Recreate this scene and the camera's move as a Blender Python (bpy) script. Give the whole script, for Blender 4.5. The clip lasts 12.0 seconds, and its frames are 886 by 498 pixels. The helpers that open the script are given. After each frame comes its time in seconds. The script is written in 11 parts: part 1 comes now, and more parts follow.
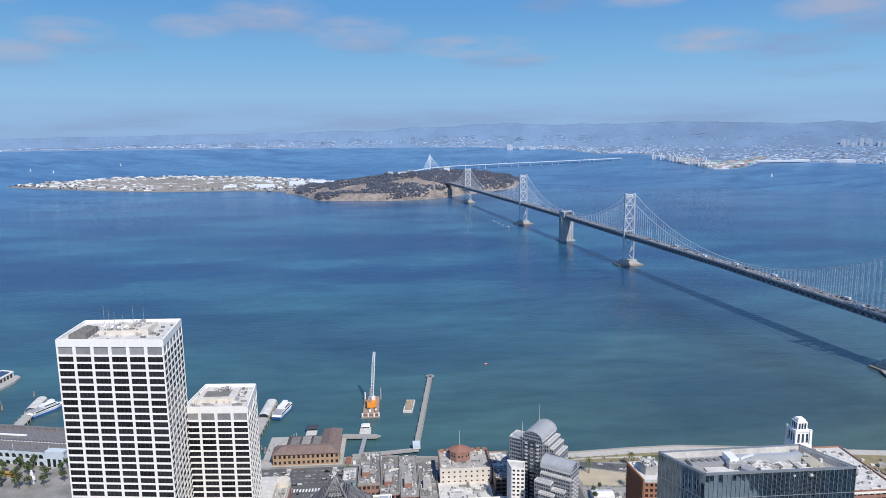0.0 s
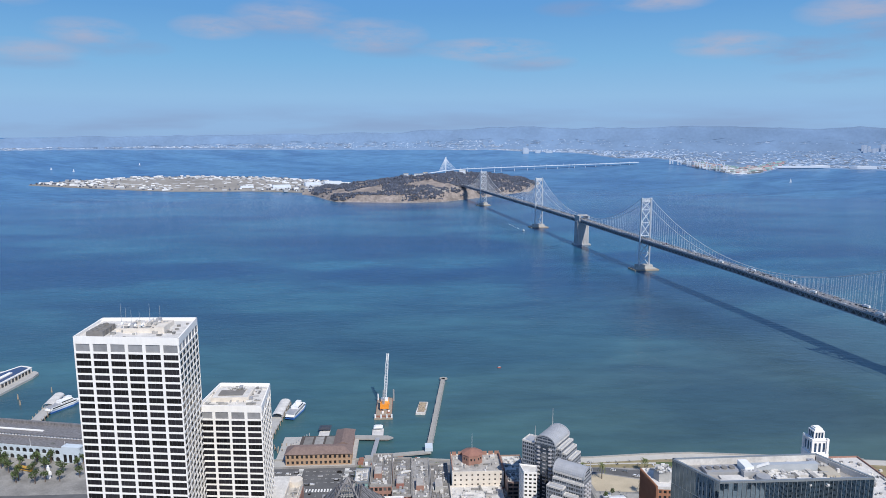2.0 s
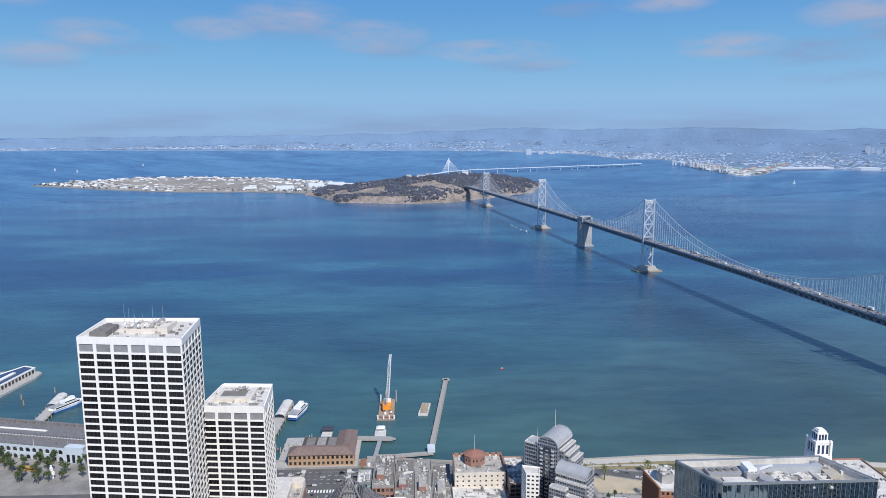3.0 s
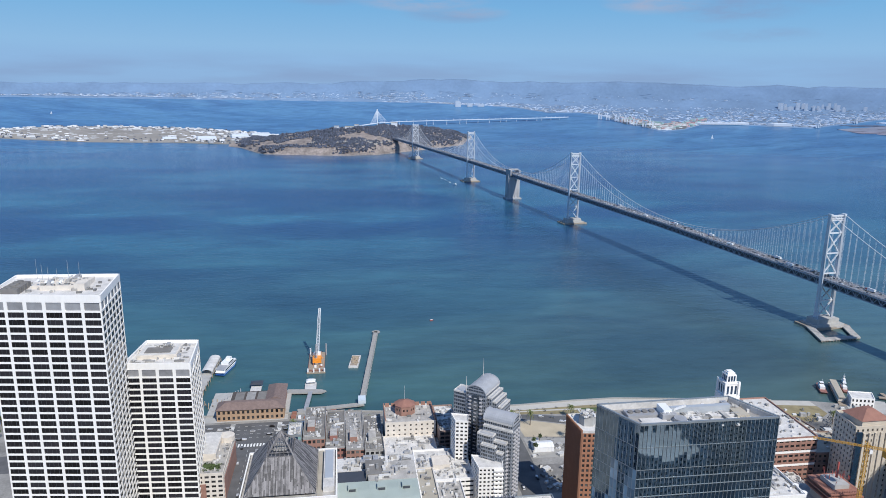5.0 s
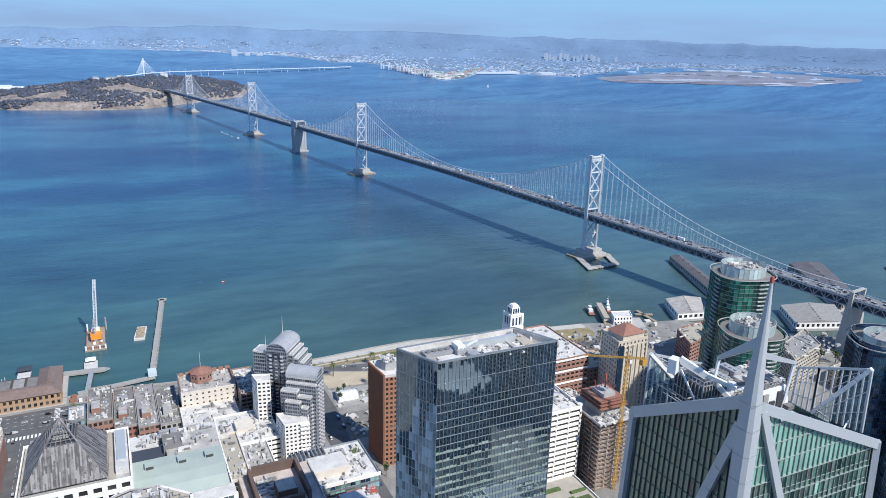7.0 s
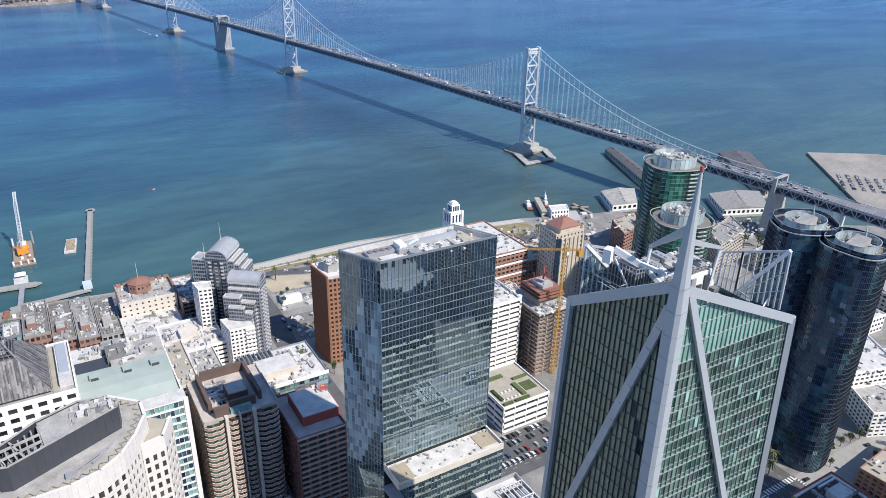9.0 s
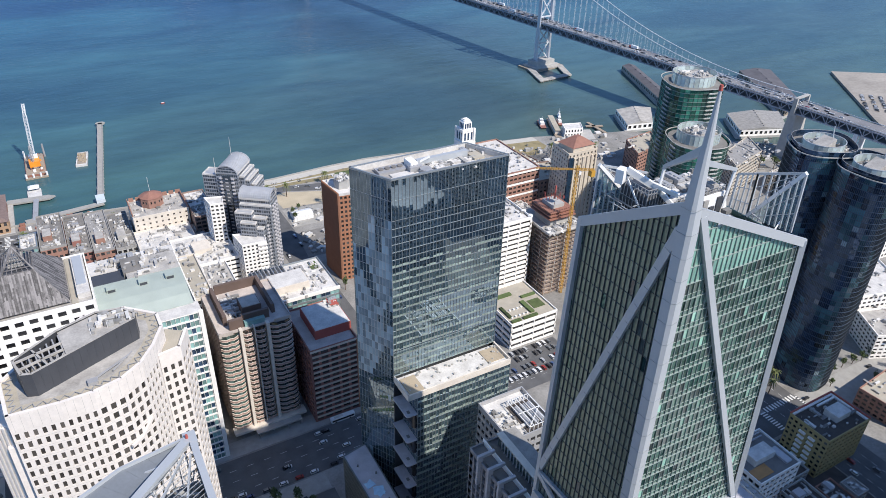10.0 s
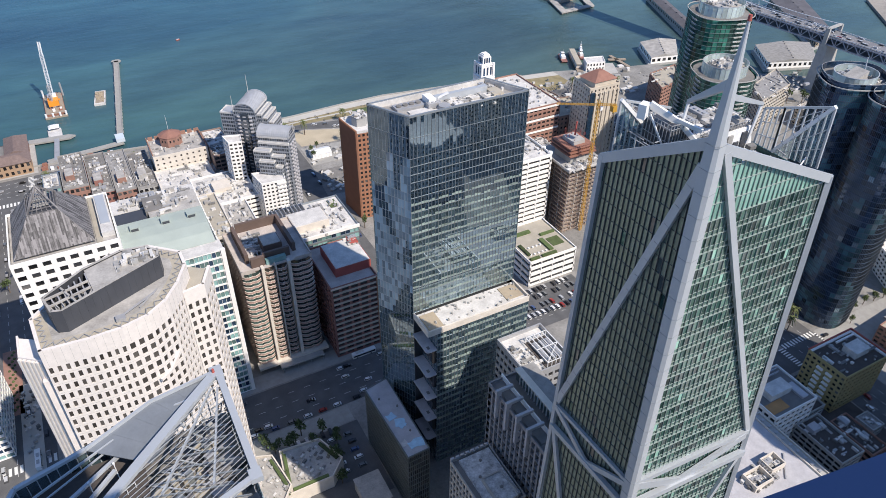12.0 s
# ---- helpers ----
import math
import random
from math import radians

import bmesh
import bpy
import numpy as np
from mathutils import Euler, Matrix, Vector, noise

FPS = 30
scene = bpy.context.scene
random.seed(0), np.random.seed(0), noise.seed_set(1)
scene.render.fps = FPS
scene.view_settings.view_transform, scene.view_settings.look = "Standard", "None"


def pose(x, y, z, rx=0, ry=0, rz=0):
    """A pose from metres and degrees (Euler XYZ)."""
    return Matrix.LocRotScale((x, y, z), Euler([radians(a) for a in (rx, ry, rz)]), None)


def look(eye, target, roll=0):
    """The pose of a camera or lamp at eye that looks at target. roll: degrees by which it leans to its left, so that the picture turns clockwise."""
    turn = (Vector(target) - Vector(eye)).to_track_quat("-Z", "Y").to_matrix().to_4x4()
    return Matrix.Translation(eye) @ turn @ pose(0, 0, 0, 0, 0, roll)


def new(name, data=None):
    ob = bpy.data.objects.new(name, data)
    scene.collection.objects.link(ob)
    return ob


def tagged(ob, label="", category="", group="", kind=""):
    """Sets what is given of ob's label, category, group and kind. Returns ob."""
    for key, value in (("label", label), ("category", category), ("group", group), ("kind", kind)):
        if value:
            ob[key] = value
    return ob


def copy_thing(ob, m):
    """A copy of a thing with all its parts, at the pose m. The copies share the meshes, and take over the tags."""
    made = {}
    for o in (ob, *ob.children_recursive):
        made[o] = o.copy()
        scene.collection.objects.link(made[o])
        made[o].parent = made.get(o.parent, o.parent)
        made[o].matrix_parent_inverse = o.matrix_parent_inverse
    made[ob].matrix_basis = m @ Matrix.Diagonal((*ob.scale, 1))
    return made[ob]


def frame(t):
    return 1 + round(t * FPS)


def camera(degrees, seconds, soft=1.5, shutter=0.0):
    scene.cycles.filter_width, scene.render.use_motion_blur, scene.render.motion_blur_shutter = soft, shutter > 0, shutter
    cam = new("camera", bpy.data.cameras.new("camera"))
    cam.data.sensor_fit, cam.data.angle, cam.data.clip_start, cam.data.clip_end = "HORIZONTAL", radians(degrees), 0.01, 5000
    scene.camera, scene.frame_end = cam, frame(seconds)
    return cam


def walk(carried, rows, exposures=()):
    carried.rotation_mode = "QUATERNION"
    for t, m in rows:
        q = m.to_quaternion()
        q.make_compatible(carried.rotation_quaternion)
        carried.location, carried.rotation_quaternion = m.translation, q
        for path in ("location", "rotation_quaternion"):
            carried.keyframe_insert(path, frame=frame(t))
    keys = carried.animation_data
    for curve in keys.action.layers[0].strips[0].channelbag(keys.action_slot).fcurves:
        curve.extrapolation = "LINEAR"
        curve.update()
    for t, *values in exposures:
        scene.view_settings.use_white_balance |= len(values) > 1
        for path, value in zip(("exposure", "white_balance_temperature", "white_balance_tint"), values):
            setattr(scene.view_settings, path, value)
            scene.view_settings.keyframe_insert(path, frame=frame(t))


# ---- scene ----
cam = camera(64.58, 12.0, soft=0.65)
EYE = (0.0, 0.0, 292.3)

# seconds, bearing clockwise from +y, tilt, roll
PATH = [
    (0, 3.87, -9.56, -0.70),
    (0.5, 3.59, -9.44, -0.47),
    (1, 2.99, -9.34, -0.49),
    (1.5, 2.89, -9.37, -0.38),
    (2, 2.65, -9.35, -0.20),
    (2.5, 2.35, -9.25, -0.14),
    (4.3, 5.07, -9.96, 0.12),
    (4.5, 6.00, -10.90, 0.30),
    (5, 8.31, -13.09, 0.76),
    (5.5, 12.12, -14.28, 1.46),
    (6, 14.44, -15.21, 1.06),
    (6.5, 21.92, -15.63, 1.70),
    (7, 25.75, -16.68, 1.46),
    (7.2, 26.92, -17.23, 1.37),
    (8.8, 31.40, -23.39, 1.44),
    (9, 31.21, -24.79, 1.35),
    (9.5, 30.78, -27.37, 1.33),
    (10, 30.43, -31.48, 1.74),
    (10.5, 29.64, -34.85, 1.52),
    (11, 28.97, -35.95, 1.09),
    (11.5, 28.87, -36.04, 0.87),
    (12, 28.69, -36.58, 0.59),
]


def way(bearing, tilt):
    b, p = radians(bearing), radians(tilt)
    return Vector((math.sin(b) * math.cos(p), math.cos(b) * math.cos(p), math.sin(p)))


walk(cam, [(t, look(EYE, Vector(EYE) + way(b, p) * 100, r)) for t, b, p, r in PATH],
     exposures=[(0, 0.07, 6400, 9), (4.5, 0.05, 6280, 8), (6.2, 0.02, 6200, 7), (7.2, 0.30, 6270, 7), (8.8, 0.32, 6400, 9), (10.5, 0.30, 6560, 10), (12, 0.28, 6720, 11)])

# ---- sun and sky ----
SUN_AZ, SUN_EL = 157.0, 46.5
world = bpy.data.worlds.new("sky")
scene.world = world
world.use_nodes = True
wn, wl = world.node_tree.nodes, world.node_tree.links
wn.clear()
sky = wn.new("ShaderNodeTexSky")
sky.sky_type, sky.sun_disc = "NISHITA", False
sky.sun_elevation, sky.sun_rotation = radians(SUN_EL), radians(SUN_AZ)
sky.air_density, sky.dust_density, sky.ozone_density = 1.0, 0.1, 3.0
wco, wmap = wn.new("ShaderNodeTexCoord"), wn.new("ShaderNodeMapping")
wmap.inputs["Scale"].default_value = (13.0, 13.0, 52.0)
wnoise, wramp = wn.new("ShaderNodeTexNoise"), wn.new("ShaderNodeMapRange")
wnoise.inputs["Scale"].default_value, wnoise.inputs["Detail"].default_value, wnoise.inputs["Roughness"].default_value = 1.0, 6.0, 0.6
wramp.inputs["From Min"].default_value, wramp.inputs["From Max"].default_value = 0.33, 0.64


def sky_math(op, a, c=None):
    """A math node on two sockets or numbers."""
    n = wn.new("ShaderNodeMath")
    n.operation = op
    for k, v in enumerate((a, c)):
        if v is None:
            continue
        if isinstance(v, (int, float)):
            n.inputs[k].default_value = v
        else:
            wl.new(v, n.inputs[k])
    return n.outputs[0]


wsep, wgrad, wfade, wair, wtint = wn.new("ShaderNodeSeparateXYZ"), wn.new("ShaderNodeValToRGB"), wn.new("ShaderNodeMapRange"), wn.new("ShaderNodeMix"), wn.new("ShaderNodeMix")
wl.new(wco.outputs["Generated"], wsep.inputs[0])
wl.new(wsep.outputs["Z"], wgrad.inputs["Fac"])
ge = wgrad.color_ramp.elements   # sea haze, paler towards the horizon
ge[0].position, ge[0].color = 0.0, (0.28, 0.44, 0.68, 1)
ge[1].position, ge[1].color = 0.20, (0.09, 0.28, 0.62, 1)
for gp, gc in ((0.03, (0.28, 0.46, 0.71, 1)), (0.05, (0.28, 0.48, 0.72, 1)), (0.10, (0.20, 0.43, 0.70, 1))):
    ge.new(gp).color = gc
wscale = wn.new("ShaderNodeVectorMath")
wscale.operation, wscale.inputs["Scale"].default_value = "SCALE", 10.0
wl.new(wgrad.outputs["Color"], wscale.inputs[0])
wfade.inputs["From Min"].default_value, wfade.inputs["From Max"].default_value = 0.16, 0.5
wl.new(wsep.outputs["Z"], wfade.inputs["Value"])
wair.data_type = wtint.data_type = "RGBA"
wtint.blend_type, wtint.inputs["Factor"].default_value = "MULTIPLY", 1.0
wtint.inputs["B"].default_value = (1.12, 1.20, 1.36, 1)
wl.new(sky.outputs["Color"], wtint.inputs["A"])
wl.new(wfade.outputs["Result"], wair.inputs["Factor"])
wl.new(wscale.outputs["Vector"], wair.inputs["A"]), wl.new(wtint.outputs["Result"], wair.inputs["B"])
wmix, wback, wout = wn.new("ShaderNodeMix"), wn.new("ShaderNodeBackground"), wn.new("ShaderNodeOutputWorld")
wmix.data_type = "RGBA"
wmix.inputs["B"].default_value = (4.1, 4.2, 5.4, 1)
wl.new(wco.outputs["Generated"], wmap.inputs["Vector"])
wl.new(wmap.outputs["Vector"], wnoise.inputs["Vector"])
wl.new(wnoise.outputs["Fac"], wramp.inputs["Value"])
wcl = wn.new("ShaderNodeMath")
# thin flat clouds: bearing, height over the horizon, half width and half height in degrees, density
BEARING = sky_math("MULTIPLY", sky_math("ARCTAN2", wsep.outputs["X"], wsep.outputs["Y"]), 57.2958)
HEIGHT = sky_math("MULTIPLY", sky_math("ARCSINE", wsep.outputs["Z"]), 57.2958)


def cloud_bank(rows):
    """The densest of several flat elliptical clouds."""
    bank = None
    for cb, ch, cw, cd, cs in rows:
        u = sky_math("DIVIDE", sky_math("SUBTRACT", BEARING, cb), cw)
        v = sky_math("DIVIDE", sky_math("SUBTRACT", HEIGHT, ch), cd)
        r2 = sky_math("ADD", sky_math("MULTIPLY", u, u), sky_math("MULTIPLY", v, v))
        g = sky_math("MULTIPLY", sky_math("MAXIMUM", sky_math("SUBTRACT", 1.0, r2), 0.0), cs)
        bank = g if bank is None else sky_math("MAXIMUM", bank, g)
    return bank


cloud = cloud_bank(((6.3, 6.5, 5.8, 1.0, 1.0), (-3.0, 7.6, 4.8, 1.4, 0.85), (-14.8, 7.9, 3.4, 1.0, 0.85), (-9.2, 8.9, 5.0, 1.4, 0.7), (-23.4, 7.2, 3.6, 1.1, 0.75), (-27.0, 5.8, 3.8, 0.9, 0.7), (24.0, 6.4, 4.2, 1.1, 0.9),
                    (33.0, 8.2, 5.0, 1.3, 0.8), (19.4, 9.6, 4.0, 0.8, 0.8), (10.5, 5.6, 3.0, 0.5, 0.5), (-30.0, 9.5, 5.0, 1.2, 0.8), (52, 8, 9, 1.2, 0.6), (75, 11, 12, 2, 0.7), (-60, 10, 12, 2, 0.7)))
# their grey-violet undersides
under = cloud_bank(((29.6, 5.7, 5.6, 1.1, 0.9), (31.5, 3.9, 4.6, 0.6, 0.6), (34.5, 7.0, 5.0, 1.5, 0.8), (9.0, 5.4, 4.6, 0.7, 0.7), (-1.0, 6.7, 5.0, 0.9, 0.6), (-9.0, 8.0, 6.0, 1.0, 0.6), (-22.0, 6.2, 4.6, 0.8, 0.6), (-27.0, 5.0, 4.0, 0.6, 0.5), (13.0, 9.4, 3.4, 0.7, 0.6)))
# streaks of grey-violet haze lying over the far hills
hmap, hnoise, hramp, hband, hmul, hmix = wn.new("ShaderNodeMapping"), wn.new("ShaderNodeTexNoise"), wn.new("ShaderNodeMapRange"), wn.new("ShaderNodeValToRGB"), wn.new("ShaderNodeMath"), wn.new("ShaderNodeMix")
hmap.inputs["Scale"].default_value = (5.0, 5.0, 40.0)
hnoise.inputs["Scale"].default_value, hnoise.inputs["Detail"].default_value = 1.0, 5.0
wl.new(wco.outputs["Generated"], hmap.inputs["Vector"]), wl.new(hmap.outputs["Vector"], hnoise.inputs["Vector"])
hramp.inputs["From Min"].default_value, hramp.inputs["From Max"].default_value = 0.38, 0.62
wl.new(hnoise.outputs["Fac"], hramp.inputs["Value"])
he = hband.color_ramp.elements
he[0].position, he[0].color, he[1].position, he[1].color = 0.0, (0.4, 0.4, 0.4, 1), 0.045, (0, 0, 0, 1)
he.new(0.012).color = (0.68, 0.68, 0.68, 1)
he.new(0.026).color = (0.4, 0.4, 0.4, 1)
wl.new(wsep.outputs["Z"], hband.inputs["Fac"])
hmul.operation, hmix.data_type = "MULTIPLY", "RGBA"
wl.new(hramp.outputs["Result"], hmul.inputs[0]), wl.new(hband.outputs["Color"], hmul.inputs[1])
wl.new(hmul.outputs[0], hmix.inputs["Factor"])
hmix.inputs["B"].default_value = (2.45, 3.4, 5.4, 1)
wcl.operation = "MULTIPLY"
wl.new(sky_math("MULTIPLY", cloud, 0.95), wcl.inputs[0]), wl.new(wramp.outputs["Result"], wcl.inputs[1])
wl.new(wcl.outputs[0], wmix.inputs["Factor"])
umix = wn.new("ShaderNodeMix")
umix.data_type = "RGBA"
umix.inputs["B"].default_value = (2.5, 3.1, 4.9, 1)
wl.new(sky_math("MULTIPLY", sky_math("MULTIPLY", under, 0.75), wramp.outputs["Result"]), umix.inputs["Factor"])
wl.new(wair.outputs["Result"], hmix.inputs["A"]), wl.new(hmix.outputs["Result"], umix.inputs["A"])
wl.new(umix.outputs["Result"], wmix.inputs["A"])
wl.new(wmix.outputs["Result"], wback.inputs["Color"])
wback.inputs["Strength"].default_value = 0.10
wl.new(wback.outputs["Background"], wout.inputs["Surface"])
sun = new("sun", bpy.data.lights.new("sun", "SUN"))
sun.data.energy, sun.data.angle, sun.data.color = 4.2, radians(0.53), (1.0, 0.935, 0.85)
sun.matrix_world = look((0, 0, 900), Vector((0, 0, 900)) - way(SUN_AZ, SUN_EL))


# ---- materials ----
def mat(name, color, rough=0.7, metal=0.0, vary=0.12, scale=0.25, fine=3.0, bump=0.0, pieces="", coat=0.0, ior=1.5, streak=1.0):
    """A surface whose colour wanders at two scales; pieces: 'object' or 'island' adds a tone of its own to each piece."""
    m = bpy.data.materials.new(name)
    m.use_nodes = True
    n, l = m.node_tree.nodes, m.node_tree.links
    p = n["Principled BSDF"]
    p.inputs["Roughness"].default_value, p.inputs["Metallic"].default_value, p.inputs["IOR"].default_value = rough, metal, ior
    p.inputs["Coat Weight"].default_value = coat
    geo = n.new("ShaderNodeNewGeometry")
    mp = n.new("ShaderNodeMapping")
    mp.inputs["Scale"].default_value = (1, 1, streak)
    l.new(geo.outputs["Position"], mp.inputs["Vector"])
    total = None
    for s, w in ((scale, 0.65), (fine, 0.35)):
        t = n.new("ShaderNodeTexNoise")
        t.inputs["Scale"].default_value, t.inputs["Detail"].default_value = s, 4.0
        l.new(mp.outputs["Vector"], t.inputs["Vector"])
        g = n.new("ShaderNodeMath")
        g.operation, g.inputs[1].default_value = "MULTIPLY", w
        l.new(t.outputs["Fac"], g.inputs[0])
        if total is None:
            total = g
        else:
            a = n.new("ShaderNodeMath")
            l.new(total.outputs[0], a.inputs[0]), l.new(g.outputs[0], a.inputs[1])
            total = a
    if pieces:
        if pieces == "object":
            rnd = n.new("ShaderNodeObjectInfo").outputs["Random"]
        else:
            rnd = geo.outputs["Random Per Island"]
        mixr = n.new("ShaderNodeMath")
        mixr.operation, mixr.inputs[1].default_value, mixr.inputs[2].default_value = "MULTIPLY_ADD", 0.7, -0.35
        l.new(rnd, mixr.inputs[0])
        a = n.new("ShaderNodeMath")
        l.new(total.outputs[0], a.inputs[0]), l.new(mixr.outputs[0], a.inputs[1])
        total = a
    r = n.new("ShaderNodeMapRange")
    r.inputs["From Min"].default_value, r.inputs["From Max"].default_value = 0.25, 0.75
    l.new(total.outputs[0], r.inputs["Value"])
    mx = n.new("ShaderNodeMix")
    mx.data_type = "RGBA"
    mx.inputs["A"].default_value = (*[min(1, c * (1 - vary)) for c in color], 1)
    mx.inputs["B"].default_value = (*[min(1, c * (1 + vary)) for c in color], 1)
    l.new(r.outputs["Result"], mx.inputs["Factor"])
    l.new(mx.outputs["Result"], p.inputs["Base Color"])
    if bump:
        b = n.new("ShaderNodeBump")
        b.inputs["Strength"].default_value, b.inputs["Distance"].default_value = bump, 0.3
        l.new(t.outputs["Fac"], b.inputs["Height"])
        l.new(b.outputs["Normal"], p.inputs["Normal"])
    return m


def glass_mat(name, color, rough=0.04, vary=0.5, pieces="object", ior=1.9, scale=0.03):
    return mat(name, color, rough, 0.0, vary, scale, 0.4, 0.0, pieces, 0.0, ior)


M_WHITE = mat("white_precast", (0.88, 0.855, 0.82), 0.75, vary=0.07, scale=0.4, fine=2.0, streak=0.2)
M_ROOFPK = mat("pinkish_roof_concrete", (0.50, 0.445, 0.41), 0.9, vary=0.3, scale=0.2, fine=1.5)
M_TRAY = mat("pale_lilac_roof_deck", (0.47, 0.46, 0.48), 0.85, vary=0.2, scale=0.25, fine=1.5)
M_ROOFK = mat("dark_brown_roof", (0.085, 0.072, 0.066), 0.95, vary=0.35, scale=0.2, fine=2)
M_ROOFS = mat("dark_slate_roofing", (0.115, 0.112, 0.125), 0.9, vary=0.35, scale=0.1, fine=1)
M_CONCD = mat("dark_weathered_concrete", (0.27, 0.265, 0.275), 0.85, vary=0.2)
M_CREAM = mat("cream_stucco", (0.68, 0.62, 0.545), 0.85, vary=0.16, fine=1.5)
M_GRANITE = mat("pale_granite", (0.77, 0.715, 0.67), 0.7, vary=0.11, scale=0.5, fine=2.5)
M_CONC = mat("concrete", (0.42, 0.41, 0.39), 0.85, vary=0.18)
M_ROOF = mat("pale_roof_membrane", (0.40, 0.38, 0.355), 0.9, vary=0.4, scale=0.2, fine=1.5)
M_ROOFW = mat("white_roof_membrane", (0.60, 0.58, 0.555), 0.85, vary=0.32, scale=0.2, fine=1.2)
M_ROOFD = mat("dark_roof_gravel", (0.20, 0.19, 0.18), 0.95, vary=0.3, scale=0.2, fine=3)
M_ROOFT = mat("tan_roof_gravel", (0.42, 0.38, 0.31), 0.95, vary=0.2, scale=0.2, fine=3)
M_FITTING = mat("roof_fittings", (0.43, 0.42, 0.405), 0.75, vary=0.6, scale=0.05, fine=0.5, pieces="island")
M_ROOFP = mat("grey_roof_patch", (0.30, 0.29, 0.28), 0.95, vary=0.35, scale=0.3, fine=2)
M_MINT = mat("mint_metal_roof", (0.37, 0.425, 0.395), 0.6, vary=0.1, scale=0.15)
M_SLATE = mat("weathered_lead_roof", (0.19, 0.18, 0.18), 0.6, vary=0.75, scale=0.5, fine=1.8, streak=0.12)
M_BROWN = mat("brown_concrete", (0.26, 0.185, 0.155), 0.8, vary=0.15)
M_REDBR = mat("red_brown_cladding", (0.30, 0.14, 0.115), 0.7, vary=0.15)
M_RED = mat("red_painted_wall", (0.42, 0.10, 0.08), 0.75, vary=0.12)
M_ORANGE = mat("terracotta_cladding", (0.36, 0.17, 0.10), 0.8, vary=0.12)
M_BRICK = mat("red_brick", (0.32, 0.18, 0.14), 0.9, vary=0.25, fine=4)
M_BEIGE = mat("beige_stone", (0.50, 0.445, 0.375), 0.85, vary=0.14)
M_TILE = mat("red_clay_tile", (0.29, 0.145, 0.11), 0.8, vary=0.2, fine=1.5)
M_STEEL = mat("grey_steel", (0.43, 0.43, 0.44), 0.5, 0.3, vary=0.15)
M_ALU = mat("pale_aluminium_cladding", (0.50, 0.525, 0.55), 0.45, 0.25, vary=0.06, scale=0.1)
M_MULL = mat("dark_mullion", (0.10, 0.11, 0.12), 0.4, 0.5, vary=0.1)
M_MULLG = mat("grey_mullion", (0.34, 0.37, 0.39), 0.4, 0.5, vary=0.1)
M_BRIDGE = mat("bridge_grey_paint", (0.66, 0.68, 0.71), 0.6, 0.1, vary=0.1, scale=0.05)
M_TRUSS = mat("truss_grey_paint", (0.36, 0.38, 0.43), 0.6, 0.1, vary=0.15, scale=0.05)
M_ROAD = mat("asphalt", (0.115, 0.115, 0.118), 0.9, vary=0.3, scale=0.15, fine=2)
M_WALKWAY = mat("sidewalk_concrete", (0.34, 0.33, 0.31), 0.9, vary=0.18, scale=0.3, fine=2)
M_GROUND = mat("city_paving", (0.26, 0.25, 0.235), 0.9, vary=0.5, scale=0.06, fine=0.8)
M_PAINT = mat("road_paint", (0.75, 0.75, 0.72), 0.7, vary=0.15)
M_GRASS = mat("grass", (0.09, 0.12, 0.045), 0.95, vary=0.3, scale=0.3, fine=3)
M_SOIL = mat("bare_earth", (0.40, 0.33, 0.24), 0.95, vary=0.2, scale=0.1, fine=1)
M_TIMBER = mat("weathered_timber", (0.33, 0.27, 0.21), 0.9, vary=0.25, scale=0.5, fine=4)
M_YELLOWB = mat("ochre_brick_wall", (0.41, 0.275, 0.18), 0.85, vary=0.12)
M_CRANEY = mat("yellow_crane_paint", (0.56, 0.31, 0.05), 0.5, vary=0.1)
M_ORANGEP = mat("orange_machine_paint", (0.85, 0.30, 0.03), 0.5, vary=0.1)
M_WHITEP = mat("white_paint", (0.82, 0.82, 0.82), 0.45, vary=0.05)
M_BLUEP = mat("blue_hull_paint", (0.05, 0.16, 0.45), 0.4, vary=0.1)
M_RUST = mat("rusty_steel", (0.30, 0.14, 0.10), 0.8, vary=0.3, scale=0.6)
M_DARKMETAL = mat("dark_louvre_metal", (0.09, 0.095, 0.11), 0.5, 0.4, vary=0.12)
M_FERRYB = mat("pale_blue_stone", (0.55, 0.62, 0.68), 0.8, vary=0.08)
M_LEAF = mat("foliage", (0.07, 0.10, 0.035), 0.9, vary=0.5, scale=0.3, fine=2, pieces="island")
# haze over the islands is put into this leaf colour as a blue cast
M_LEAFHAZE = mat("dry_foliage", (0.070, 0.083, 0.118), 0.9, vary=0.35, scale=0.02, fine=0.2, pieces="island")
M_BARK = mat("bark", (0.16, 0.12, 0.09), 0.95, vary=0.2)
M_TYRE = mat("tyre_rubber", (0.03, 0.03, 0.03), 0.9)
M_BLIND = mat("pale_green_floor_edge", (0.26, 0.33, 0.30), 0.5, vary=0.6, scale=0.12, fine=0.5)
G_SHADE = glass_mat("window_with_blind", (0.11, 0.105, 0.10), vary=0.5, ior=1.45, rough=0.15)
M_SHELF = mat("pale_green_shelf", (0.34, 0.41, 0.39), 0.5, 0.2, vary=0.12)
M_NAVYB = mat("blue_grey_floor_edge", (0.08, 0.12, 0.18), 0.4, 0.3, vary=0.2)
M_MULLS = mat("smoky_grey_mullion", (0.17, 0.19, 0.185), 0.4, 0.4, vary=0.1)
M_MULLT = mat("green_grey_mullion", (0.28, 0.34, 0.33), 0.4, 0.4, vary=0.1)
M_FLOORS = mat("tower_interior", (0.05, 0.07, 0.06), 0.8, vary=0.3)
M_TIMBERO = mat("orange_plywood", (0.48, 0.25, 0.10), 0.85, vary=0.2)
